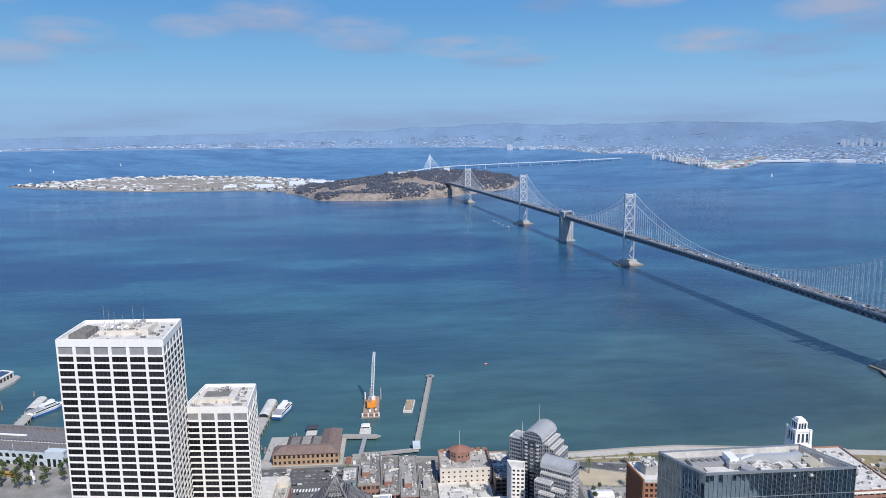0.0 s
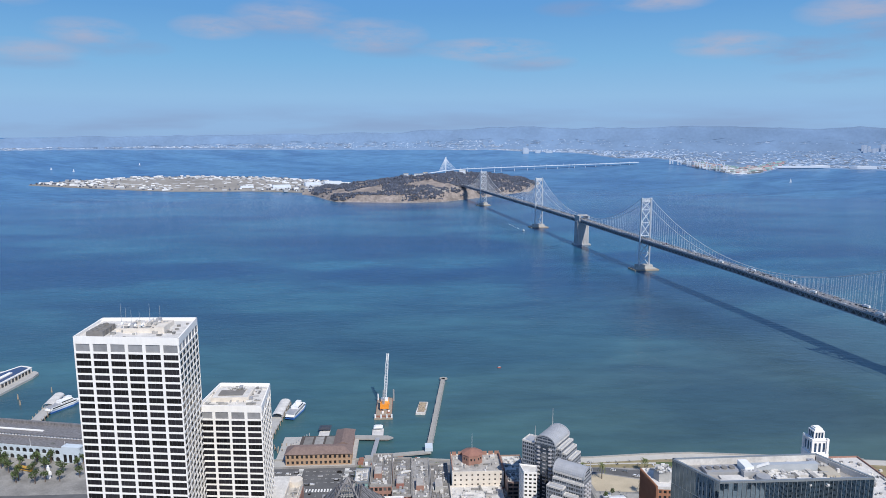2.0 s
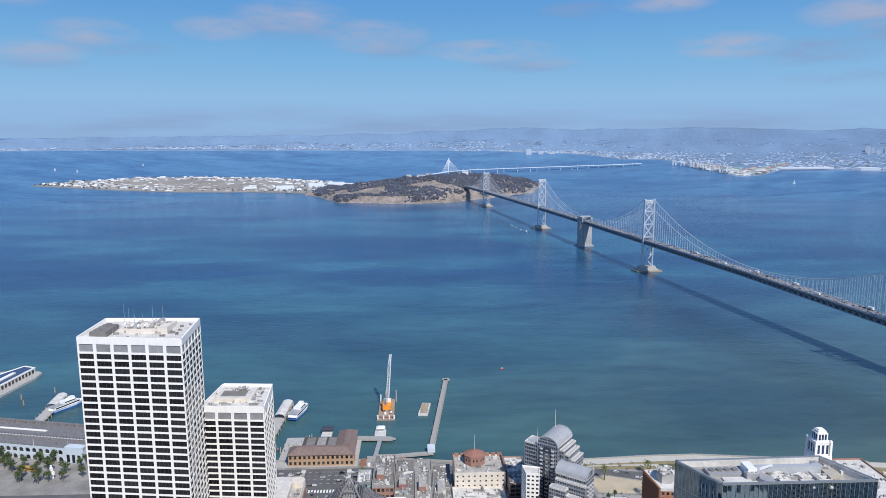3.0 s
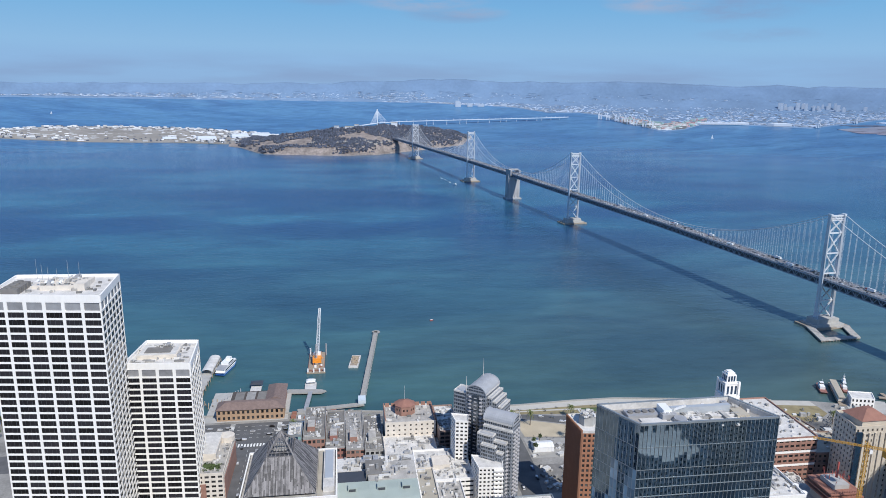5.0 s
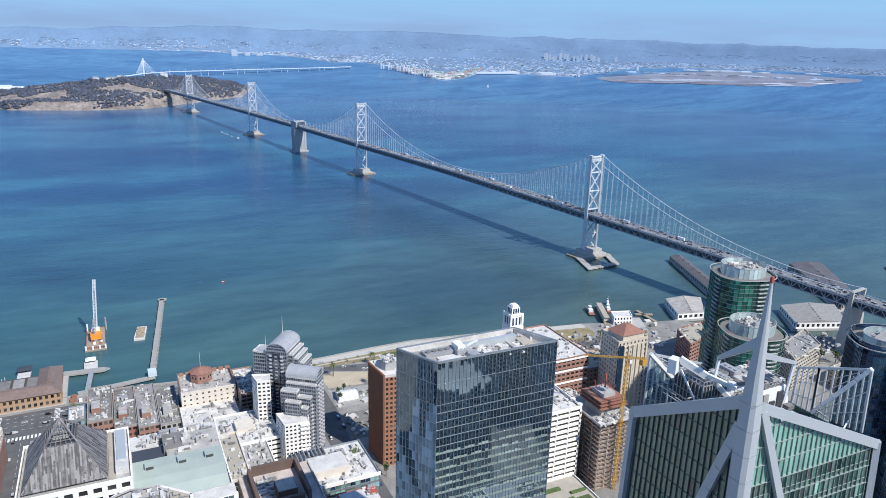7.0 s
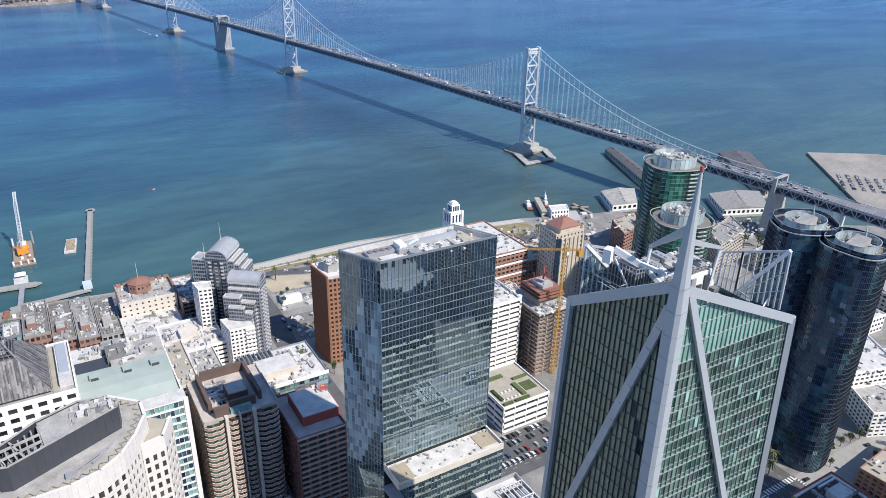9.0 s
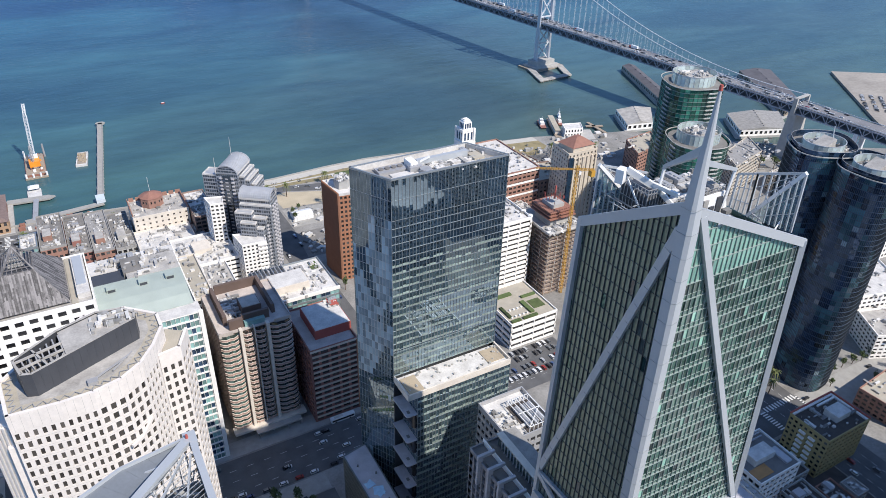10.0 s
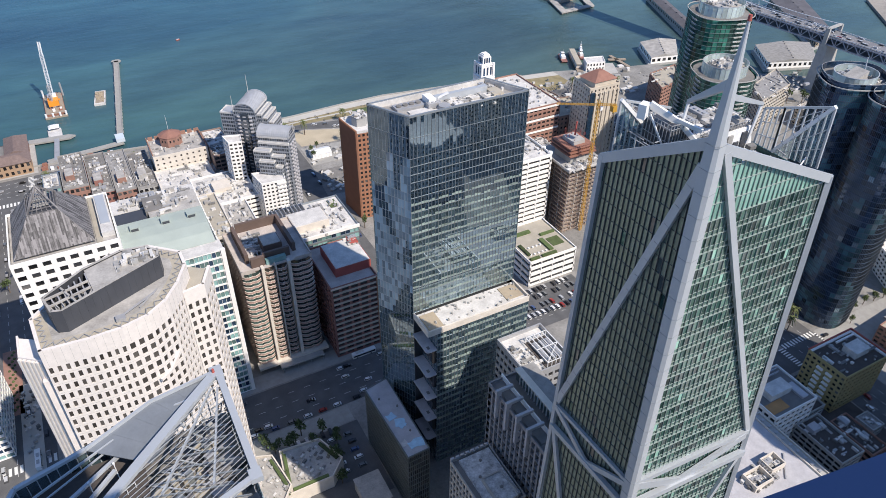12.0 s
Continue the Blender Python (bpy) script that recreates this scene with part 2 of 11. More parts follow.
def clear_glass(name, tint, clear=0.55):
    """Thin clear glass: part of the light goes straight through."""
    m = glass_mat(name, tint, vary=0.25, ior=1.6)
    n, l = m.node_tree.nodes, m.node_tree.links
    tr, mx, out = n.new("ShaderNodeBsdfTransparent"), n.new("ShaderNodeMixShader"), n["Material Output"]
    tr.inputs["Color"].default_value = (0.75, 0.9, 0.92, 1)
    mx.inputs["Fac"].default_value = clear
    l.new(n["Principled BSDF"].outputs[0], mx.inputs[1]), l.new(tr.outputs[0], mx.inputs[2])
    l.new(mx.outputs[0], out.inputs["Surface"])
    return m


G_CROWN = clear_glass("pale_crown_glass", (0.18, 0.30, 0.36), 0.6)
G_LANTERN = clear_glass("frosted_lantern_glass", (0.55, 0.62, 0.62), 0.3)
G_DARK = glass_mat("dark_window_glass", (0.030, 0.030, 0.032), vary=0.7, ior=1.55, rough=0.08)
G_DARK_I = glass_mat("dark_window_glass_field", (0.030, 0.030, 0.032), vary=0.7, ior=1.55, rough=0.08, pieces="island")
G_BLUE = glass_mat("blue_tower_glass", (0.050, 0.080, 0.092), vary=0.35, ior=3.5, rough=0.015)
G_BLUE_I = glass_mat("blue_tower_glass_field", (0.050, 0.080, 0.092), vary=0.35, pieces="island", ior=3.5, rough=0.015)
G_GREEN = glass_mat("green_tower_glass", (0.075, 0.135, 0.11), vary=0.45, ior=1.9)
G_GREEN_I = glass_mat("green_tower_glass_rows", (0.075, 0.135, 0.11), vary=0.45, pieces="island", ior=1.9)
G_TEAL = glass_mat("teal_glass", (0.19, 0.33, 0.32), vary=0.5)
G_TEAL_I = glass_mat("teal_glass_rows", (0.19, 0.33, 0.32), vary=0.5, pieces="island")
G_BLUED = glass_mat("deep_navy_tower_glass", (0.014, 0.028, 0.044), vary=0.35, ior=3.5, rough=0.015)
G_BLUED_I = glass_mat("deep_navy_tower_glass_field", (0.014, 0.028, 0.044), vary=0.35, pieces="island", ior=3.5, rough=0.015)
# pale glass with a reflected sky put into its base colour
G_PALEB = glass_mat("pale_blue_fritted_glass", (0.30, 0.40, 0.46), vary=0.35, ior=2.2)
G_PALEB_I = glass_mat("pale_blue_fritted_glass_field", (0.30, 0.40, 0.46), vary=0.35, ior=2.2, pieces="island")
G_NAVY = glass_mat("navy_tower_glass", (0.020, 0.040, 0.070), vary=0.6, ior=2.2, rough=0.015)
G_NAVY_I = glass_mat("navy_tower_glass_rows", (0.020, 0.040, 0.070), vary=0.6, pieces="island", ior=2.2, rough=0.015)
G_SMOKE = glass_mat("smoky_green_glass", (0.070, 0.088, 0.084), vary=0.35, ior=1.6)
G_SMOKE_I = glass_mat("smoky_green_glass_field", (0.070, 0.088, 0.084), vary=0.35, ior=1.6, pieces="island")
G_GREENL = glass_mat("pale_green_tower_glass", (0.24, 0.42, 0.34), vary=0.4, ior=1.8)
G_GREENL_I = glass_mat("pale_green_tower_glass_field", (0.24, 0.42, 0.34), vary=0.4, ior=1.8, pieces="island")
G_GREEND = glass_mat("deep_green_tower_glass", (0.025, 0.06, 0.05), vary=0.5, ior=1.9)
G_GREEND_I = glass_mat("deep_green_tower_glass_field", (0.025, 0.06, 0.05), vary=0.5, ior=1.9, pieces="island")
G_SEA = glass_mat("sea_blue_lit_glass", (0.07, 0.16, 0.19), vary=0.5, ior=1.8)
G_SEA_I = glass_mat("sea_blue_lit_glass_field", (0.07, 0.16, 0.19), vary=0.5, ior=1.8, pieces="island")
G_EMER = glass_mat("emerald_glass", (0.04, 0.16, 0.12), vary=0.5, ior=1.6)
G_EMER_I = glass_mat("emerald_glass_rows", (0.04, 0.16, 0.12), vary=0.5, pieces="island", ior=1.6)
M_LEAFP = mat("palm_fronds", (0.12, 0.14, 0.05), 0.8, vary=0.3)
M_YELLOWG = mat("olive_yellow_wall", (0.40, 0.32, 0.15), 0.85, vary=0.12)
ROWS = {G_BLUED: G_BLUED_I, G_SHADE: G_SHADE, G_PALEB: G_PALEB_I, G_GREENL: G_GREENL_I, G_GREEND: G_GREEND_I, G_SEA: G_SEA_I, G_SMOKE: G_SMOKE_I, G_EMER: G_EMER_I, G_DARK: G_DARK_I, G_BLUE: G_BLUE_I, G_GREEN: G_GREEN_I, G_TEAL: G_TEAL_I, G_NAVY: G_NAVY_I}

# ---- mesh helpers ----
GZ = 2.0
BOXF = [(0, 3, 2, 1), (4, 5, 6, 7), (0, 1, 5, 4), (1, 2, 6, 5), (2, 3, 7, 6), (3, 0, 4, 7)]
WORLDF = ((0.0, 0.0), (1.0, 0.0), (0.0, 1.0))
FOLD0, FOLDL, FOLDS = 3500.0, 1430.0, 3000.0


def fold(x, y, z):
    """Draws everything past 3.5 km in towards 4.9 km, along the line of sight from the eye."""
    d = math.hypot(x, y)
    if d < FOLD0:
        return (x, y, z)
    k = (FOLD0 + FOLDL * (d - FOLD0) / (d - FOLD0 + FOLDS)) / d
    return (x * k, y * k, EYE[2] - (EYE[2] - z) * k)


class Buf:
    """Vertices and faces of one mesh, in world metres."""

    def __init__(self):
        self.v, self.f = [], []

    def add(self, vs, fs):
        n = len(self.v)
        self.v.extend(vs)
        self.f.extend(tuple(i + n for i in f) for f in fs)

    def box(self, fr, u0, u1, n0, n1, z0, z1):
        (ox, oy), (ux, uy), (nx, ny) = fr
        c = [(ox + ux * u + nx * n, oy + uy * u + ny * n) for u, n in ((u0, n0), (u1, n0), (u1, n1), (u0, n1))]
        self.add([(*p, z0) for p in c] + [(*p, z1) for p in c], BOXF)

    def prism(self, poly, z0, z1, top=None):
        n = len(poly)
        tp = top or poly
        zt = z1 if isinstance(z1, (list, tuple)) else [z1] * n
        fs = [(i, (i + 1) % n, n + (i + 1) % n, n + i) for i in range(n)]
        self.add([(*p, z0) for p in poly] + [(*p, z) for p, z in zip(tp, zt)], fs + [tuple(range(n, 2 * n)), tuple(range(n - 1, -1, -1))])

    def beam(self, a, b, w, h=None):
        a, b = Vector(a), Vector(b)
        d = (b - a).normalized()
        s = d.cross(Vector((0, 0, 1)))
        s = s.normalized() if s.length > 1e-3 else Vector((1, 0, 0))
        t = s.cross(d)
        s, t = s * w / 2, t * (h or w) / 2
        self.add([tuple(p + q) for p in (a, b) for q in (-s - t, s - t, s + t, -s + t)], BOXF)

    def tube(self, a, b, r0, r1=None, n=8):
        a, b = Vector(a), Vector(b)
        q = (b - a).to_track_quat("Z", "Y")
        r1 = r0 if r1 is None else r1
        ring = [Vector((math.cos(2 * math.pi * i / n), math.sin(2 * math.pi * i / n), 0)) for i in range(n)]
        self.add([tuple(a + q @ (p * r0)) for p in ring] + [tuple(b + q @ (p * r1)) for p in ring],
                 [(i, (i + 1) % n, n + (i + 1) % n, n + i) for i in range(n)] + [tuple(range(n - 1, -1, -1)), tuple(range(n, 2 * n))])

    def quad(self, *p):
        self.add([tuple(q) for q in p], [tuple(range(len(p)))])


BASE = {}


def mesh_of(name, buf, base=(0, 0, 0), smooth=False):
    me = bpy.data.meshes.new(name)
    bx, by, bz = base
    me.from_pydata([(x - bx, y - by, z - bz) for x, y, z in buf.v], [], buf.f)
    if smooth:
        me.shade_smooth()
    me.update()
    return me


def part(name, buf, material, parent, label="", kind="", smooth=False):
    me = mesh_of(name, buf, BASE[parent.name], smooth)
    me.materials.append(material)
    ob = new(name, me)
    ob.parent = parent
    BASE[ob.name] = BASE[parent.name]
    return tagged(ob, label, kind=kind)


def setting(name, buf, material, label, category, smooth=False, kind="structure"):
    me = mesh_of(name, buf, smooth=smooth)
    me.materials.append(material)
    ob = new(name, me)
    BASE[ob.name] = (0, 0, 0)
    return tagged(ob, label, category, kind=kind)


def side(a, b):
    """The frame of a wall from a to b: its start, its way and its outward normal (to the right of the way)."""
    l = math.hypot(b[0] - a[0], b[1] - a[1])
    u = ((b[0] - a[0]) / l, (b[1] - a[1]) / l)
    return (a, u, (u[1], -u[0])), l


def inset(poly, d):
    out, n = [], len(poly)
    for i in range(n):
        (f0, l0), (f1, l1) = side(poly[i - 1], poly[i]), side(poly[i], poly[(i + 1) % n])
        nx, ny = f0[2][0] + f1[2][0], f0[2][1] + f1[2][1]
        k = d / max(0.3, (nx * f0[2][0] + ny * f0[2][1]))
        out.append((poly[i][0] - nx * k, poly[i][1] - ny * k))
    return out


def rect(x0, x1, y0, y1):
    return [(x0, y0), (x1, y0), (x1, y1), (x0, y1)]


PANES = {}


def pane_mesh(w, h, material):
    key = (round(w, 2), round(h, 2), material.name)
    if key not in PANES:
        b = Buf()
        b.box(WORLDF, -w / 2, w / 2, -0.04, 0.04, -h / 2, h / 2)
        PANES[key] = mesh_of("window", b)
        PANES[key].materials.append(material)
    return PANES[key]


SMALL = {"floor_band", "mullion", "blind_band", "joint", "sill_band", "roof_seam", "seam", "roof_brace", "floor_edge", "suspender", "truss_web", "truss_chord", "lane_marking", "railing", "balcony", "balcony_rail",
         "pile", "deck_rail", "lamp_post", "lamp_posts", "cables", "pier", "scaffold", "crown_post", "safety_rail", "column", "rebar", "flute", "wall", "top_band", "parapet", "lantern_post", "white_band", "formwork_frame",
         "steel_frame", "grille", "screen_glass", "plant_screen", "roof_screen", "lantern", "wing_wall", "patio_table", "hedge", "pergola", "rounded_balcony", "vault_rib", "post", "merlon", "road_deck", "duct", "roof_patch", "pipework", "roof_clutter", "roof_sheet", "truss", "guard_rail", "roof_ring"}


class Thing:
    """A thing made of parts: an empty at its base, and one mesh a part."""

    def __init__(self, name, label, category, x, y, z=GZ, group=""):
        self.ob = tagged(new(name), label, category, group)
        self.ob.location = (x, y, z)
        self.ob.empty_display_size = 1
        BASE[self.ob.name] = self.base = (x, y, z)
        self.bufs, self.panes, self.rng = {}, [], random.Random(hash((round(x), round(y))) % 9999)

    def buf(self, name, material, label="", kind=""):
        return self.bufs.setdefault((name, material.name), (Buf(), material, label, kind))[0]

    def single(self, name, buf, material, label=""):
        return part(name, buf, material, self.ob, label)

    def shared(self, name, me, x, y, z, turn=0.0, tilt=0.0):
        ob = new(name, me)
        ob.parent = self.ob
        ob.location = (x - self.base[0], y - self.base[1], z - self.base[2])
        ob.rotation_euler = (tilt, 0, turn)
        BASE[ob.name] = (x, y, z)
        return ob

    def pane(self, fr, u, n, z, w, h, material, wob=0.0):
        self.panes.append((fr, u, n, z, w, h, material, wob))

    def done(self, cap=300):
        cap = cap if cap >= 280 else int(cap * 0.34)
        for (name, _), (b, m, label, kind) in self.bufs.items():
            if b.v:
                part(name, b, m, self.ob, label, kind or ("stuff" if name in SMALL and (len(b.v) > 80 or name in ("roof_patch", "roof_clutter", "duct", "truss", "pergola", "pile")) else ""))
        self.panes.sort(key=lambda q: -q[3])
        rest = {}
        for i, (fr, u, n, z, w, h, m, wob) in enumerate(self.panes):
            (ox, oy), (ux, uy), (nx, ny) = fr
            if i < cap:
                self.shared("window", pane_mesh(w, h, m), ox + ux * u + nx * n, oy + uy * u + ny * n, z,
                            math.atan2(uy, ux) + self.rng.uniform(-wob, wob), self.rng.uniform(-wob, wob))
            else:
                rest.setdefault(m.name, (Buf(), ROWS.get(m, m)))[0].box(fr, u - w / 2, u + w / 2, n - 0.04, n + 0.04, z - h / 2, z + h / 2)
        for b, m in rest.values():
            part("window_field", b, m, self.ob, "", "stuff")
        return self.ob


def facade(th, a, b, z0, z1, nf, nb, wall, glass, sp=0.4, pier=0.5, depth=0.35, wob=0.0, first=0.0, name="wall"):
    """A wall with real piers and floor bands standing proud of its window panes."""
    fr, l = side(a, b)
    w = th.buf(name, wall)
    fh, bw = (z1 - z0) / nf, l / nb
    for j in range(nf + 1):
        zc = z0 + j * fh
        w.box(fr, 0, l, -depth - 0.1, 0, max(z0, zc - fh * sp / 2), min(z1, zc + fh * sp / 2))
    for i in range(nb + 1):
        c = i * bw
        w.box(fr, max(0, c - pier / 2), min(l, c + pier / 2), -depth - 0.1, 0.012, z0, z1)
    for j in range(nf):
        for i in range(nb):
            th.pane(fr, (i + 0.5) * bw, -depth, z0 + (j + 0.5) * fh, bw - pier + 0.06, fh * (1 - sp) + 0.06, G_SHADE if glass is G_DARK and th.rng.random() < 0.07 else (G_NAVY if glass is G_TEAL and th.rng.random() < 0.35 else glass), wob)


def flat_roof(th, poly, z, roof, edge, ph=1.1, pt=0.5):
    q = Buf()
    q.prism(inset(poly, pt), z - 0.4, z)
    th.single("roof", q, roof)
    e, n = Buf(), len(poly)
    out, inn = inset(poly, -0.03), inset(poly, pt)
    e.add([(*p, z - 0.6) for p in out] + [(*p, z + ph) for p in out] + [(*p, z + ph) for p in inn] + [(*p, z - 0.6) for p in inn],
          [(r * n + i, r * n + (i + 1) % n, ((r + 1) % 4) * n + (i + 1) % n, ((r + 1) % 4) * n + i) for r in range(4) for i in range(n)])
    th.single("parapet", e, edge)


UNITS = []


def unit_meshes():
    for k, (sx, sy, sz) in enumerate(((3.2, 2.2, 1.6), (5.0, 2.4, 2.1), (1.6, 1.6, 1.2), (2.2, 4.2, 1.8), (1.0, 1.0, 2.2))):
        b = Buf()
        b.box(WORLDF, -sx / 2, sx / 2, -sy / 2, sy / 2, 0.25, sz)
        b.box(WORLDF, -sx / 2 + 0.1, -sx / 2 + 0.4, -sy / 2, sy / 2, 0, 0.25)
        b.box(WORLDF, sx / 2 - 0.4, sx / 2 - 0.1, -sy / 2, sy / 2, 0, 0.25)
        for i in range(int(max(sx, sy) // 1.4)):
            o = (i + 0.5) * 1.4 - max(sx, sy) / 2
            c = (o, 0) if sx > sy else (0, o)
            b.tube((*c, sz), (*c, sz + 0.3), 0.55, 0.5, 10)
        me = mesh_of("rooftop_unit", b)
        me.materials.append((M_ROOFW, M_STEEL, M_CONC, M_ROOF, M_STEEL)[k])
        UNITS.append(me)


unit_meshes()


def clutter(th, x0, x1, y0, y1, z, n, turn=0.0):
    """Plant of several sizes, duct runs and patched membrane on a roof."""
    for _ in range(n):
        s = th.rng.uniform(0.55, 1.15)
        th.shared("rooftop_unit", th.rng.choice(UNITS), th.rng.uniform(x0, x1), th.rng.uniform(y0, y1), z, turn + th.rng.choice((0, math.pi / 2))).scale = (s, s, s)
    d, p = th.buf("duct", M_STEEL), th.buf("roof_patch", M_ROOFP)
    for _ in range(max(1, n // 2)):
        x, y, l = th.rng.uniform(x0, x1), th.rng.uniform(y0, y1), th.rng.uniform(2, 0.4 * max(x1 - x0, 5))
        if th.rng.random() < 0.5:
            d.box(WORLDF, x, min(x1, x + l), y, y + 0.55, z + 0.3, z + 0.9)
        else:
            d.box(WORLDF, x, x + 0.55, y, min(y1, y + l), z + 0.3, z + 0.9)
        x, y = th.rng.uniform(x0, x1), th.rng.uniform(y0, y1)
        p.box(WORLDF, x, min(x1, x + th.rng.uniform(1.5, 6)), y, min(y1, y + th.rng.uniform(1.5, 5)), z - 0.1, z + 0.03)
    o = th.buf("roof_clutter", M_FITTING)
    for _ in range(7 * n + 10):
        x, y, s = th.rng.uniform(x0 - 1.5, x1 + 1.5), th.rng.uniform(y0 - 1.5, y1 + 1.5), th.rng.uniform(0.25, 0.8)
        k = th.rng.choice((1.0, 1.0, 2.0, 4.0))
        o.box(WORLDF, x - s * k, x + s * k, y - s, y + s, z - 0.02, z + th.rng.uniform(0.2, 1.5)) if th.rng.random() < 0.5 else o.box(WORLDF, x - s, x + s, y - s * k, y + s * k, z - 0.02, z + th.rng.uniform(0.2, 1.5))
    for _ in range(n):
        x, y = th.rng.uniform(x0, x1), th.rng.uniform(y0, y1)
        d.tube((x, y, z), (x, y, z + th.rng.uniform(0.5, 1.5)), 0.14, n=6)


def block(name, label, poly, z1, nf, bay, wall, glass, roof, z0=GZ, group="", category="building", sp=0.4, pier=0.5, depth=0.35,
          units=5, cap=60, edges=None, wob=0.0, ph=1.1, core=None, finish=True, coping=None):
    cx, cy = sum(p[0] for p in poly) / len(poly), sum(p[1] for p in poly) / len(poly)
    th = Thing(name, label, category, cx, cy, z0, group)
    th.buf("core", core or M_DARKMETAL).prism(inset(poly, depth + 0.12), z0, z1 - 0.5)
    for i in range(len(poly)):
        a, b = poly[i], poly[(i + 1) % len(poly)]
        l = math.hypot(b[0] - a[0], b[1] - a[1])
        if edges is None or i in edges:
            facade(th, a, b, z0, z1, nf, max(1, round(l / bay)), wall, glass, sp, pier, depth, wob)
        else:
            fr, l = side(a, b)
            th.buf("blank_wall", wall).box(fr, 0, l, -0.5, 0.0, z0, z1)
    flat_roof(th, poly, z1, roof, coping or wall, ph)
    if units:
        q = inset(poly, 3.0)
        xs, ys = [p[0] for p in q], [p[1] for p in q]
        clutter(th, min(xs), max(xs), min(ys), max(ys), z1, units)
    return th.done(cap) if finish else th


def leafy(b, x, y, z, r, g, n=110):
    for _ in range(n):
        v = Vector((g.gauss(0, 1), g.gauss(0, 1), g.gauss(0, 0.8)))
        v = v.normalized() * (r * g.uniform(0.45, 1.05))
        c = Vector((x, y, z)) + v
        s = r * g.uniform(0.14, 0.3)
        a, e = Vector((g.uniform(-1, 1), g.uniform(-1, 1), g.uniform(-1, 1))) * s, Vector((g.uniform(-1, 1), g.uniform(-1, 1), g.uniform(-1, 1))) * s
        b.add([tuple(c - a), tuple(c + e), tuple(c + a), tuple(c - e)], [(0, 1, 2, 3)])


# ---- water ----
def water_mat():
    m = bpy.data.materials.new("bay_water")
    m.use_nodes = True
    n, l = m.node_tree.nodes, m.node_tree.links
    p = n["Principled BSDF"]
    p.inputs["Roughness"].default_value, p.inputs["IOR"].default_value = 0.22, 1.33
    geo = n.new("ShaderNodeNewGeometry")
    mp = n.new("ShaderNodeMapping")
    mp.inputs["Scale"].default_value = (0.7, 1.35, 1.0)
    l.new(geo.outputs["Position"], mp.inputs["Vector"])
    # cloud shadows on the bay, put into the colour as broad dark patches
    big = n.new("ShaderNodeTexNoise")
    big.inputs["Scale"].default_value, big.inputs["Detail"].default_value, big.inputs["Roughness"].default_value = 0.0022, 4.0, 0.5
    l.new(mp.outputs["Vector"], big.inputs["Vector"])
    ramp = n.new("ShaderNodeValToRGB")
    e = ramp.color_ramp.elements
    e[0].position, e[0].color = 0.44, (0.010, 0.046, 0.128, 1)
    e[1].position, e[1].color = 0.56, (0.029, 0.110, 0.186, 1)
    l.new(big.outputs["Fac"], ramp.inputs["Fac"])
    # shallower, greener water along the shore
    sep, mr, mx = n.new("ShaderNodeSeparateXYZ"), n.new("ShaderNodeMapRange"), n.new("ShaderNodeMix")
    l.new(geo.outputs["Position"], sep.inputs[0])
    mr.inputs["From Min"].default_value, mr.inputs["From Max"].default_value = 560, 1500
    l.new(sep.outputs["Y"], mr.inputs["Value"])
    mx.data_type = "RGBA"
    l.new(mr.outputs["Result"], mx.inputs["Factor"])
    near = n.new("ShaderNodeMix")
    near.data_type, near.blend_type = "RGBA", "MIX"
    near.inputs["Factor"].default_value = 0.88
    # silt along the southern shore
    silt, plume = n.new("ShaderNodeMapRange"), n.new("ShaderNodeMix")
    silt.inputs["From Min"].default_value, silt.inputs["From Max"].default_value = -100, 520
    plume.data_type = "RGBA"
    plume.inputs["A"].default_value, plume.inputs["B"].default_value = (0.054, 0.126, 0.118, 1), (0.076, 0.124, 0.107, 1)
    l.new(sep.outputs["X"], silt.inputs["Value"]), l.new(silt.outputs["Result"], plume.inputs["Factor"])
    l.new(plume.outputs["Result"], near.inputs["B"])
    l.new(ramp.outputs["Color"], near.inputs["A"])
    l.new(near.outputs["Result"], mx.inputs["A"]), 
    # darker blue water past the bridge
    past_bridge, deep = n.new("ShaderNodeMapRange"), n.new("ShaderNodeMix")
    past_bridge.inputs["From Min"].default_value, past_bridge.inputs["From Max"].default_value, past_bridge.inputs["To Max"].default_value = 450, 1300, 0.3
    deep.data_type = "RGBA"
    deep.inputs["B"].default_value = (0.024, 0.066, 0.122, 1)
    l.new(sep.outputs["X"], past_bridge.inputs["Value"]), l.new(past_bridge.outputs["Result"], deep.inputs["Factor"])
    l.new(ramp.outputs["Color"], deep.inputs["A"]), l.new(deep.outputs["Result"], mx.inputs["B"])
    # open water beyond the islands, paler by the haze put into its colour
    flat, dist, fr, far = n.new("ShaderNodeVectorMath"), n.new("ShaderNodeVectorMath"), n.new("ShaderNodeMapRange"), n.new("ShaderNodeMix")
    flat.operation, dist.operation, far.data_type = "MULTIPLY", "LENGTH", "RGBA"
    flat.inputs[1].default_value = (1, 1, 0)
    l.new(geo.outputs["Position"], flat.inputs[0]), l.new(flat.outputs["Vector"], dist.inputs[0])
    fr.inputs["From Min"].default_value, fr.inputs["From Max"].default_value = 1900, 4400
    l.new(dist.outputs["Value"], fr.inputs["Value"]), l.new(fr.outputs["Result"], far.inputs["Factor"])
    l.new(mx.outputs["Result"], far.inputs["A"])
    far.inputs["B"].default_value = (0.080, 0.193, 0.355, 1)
    # wind patches and cloud shadow put into the colour, and fine chop
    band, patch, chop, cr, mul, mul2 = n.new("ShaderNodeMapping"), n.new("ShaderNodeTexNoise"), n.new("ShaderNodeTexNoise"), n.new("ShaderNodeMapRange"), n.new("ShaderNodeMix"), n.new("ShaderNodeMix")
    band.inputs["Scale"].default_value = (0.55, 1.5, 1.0)
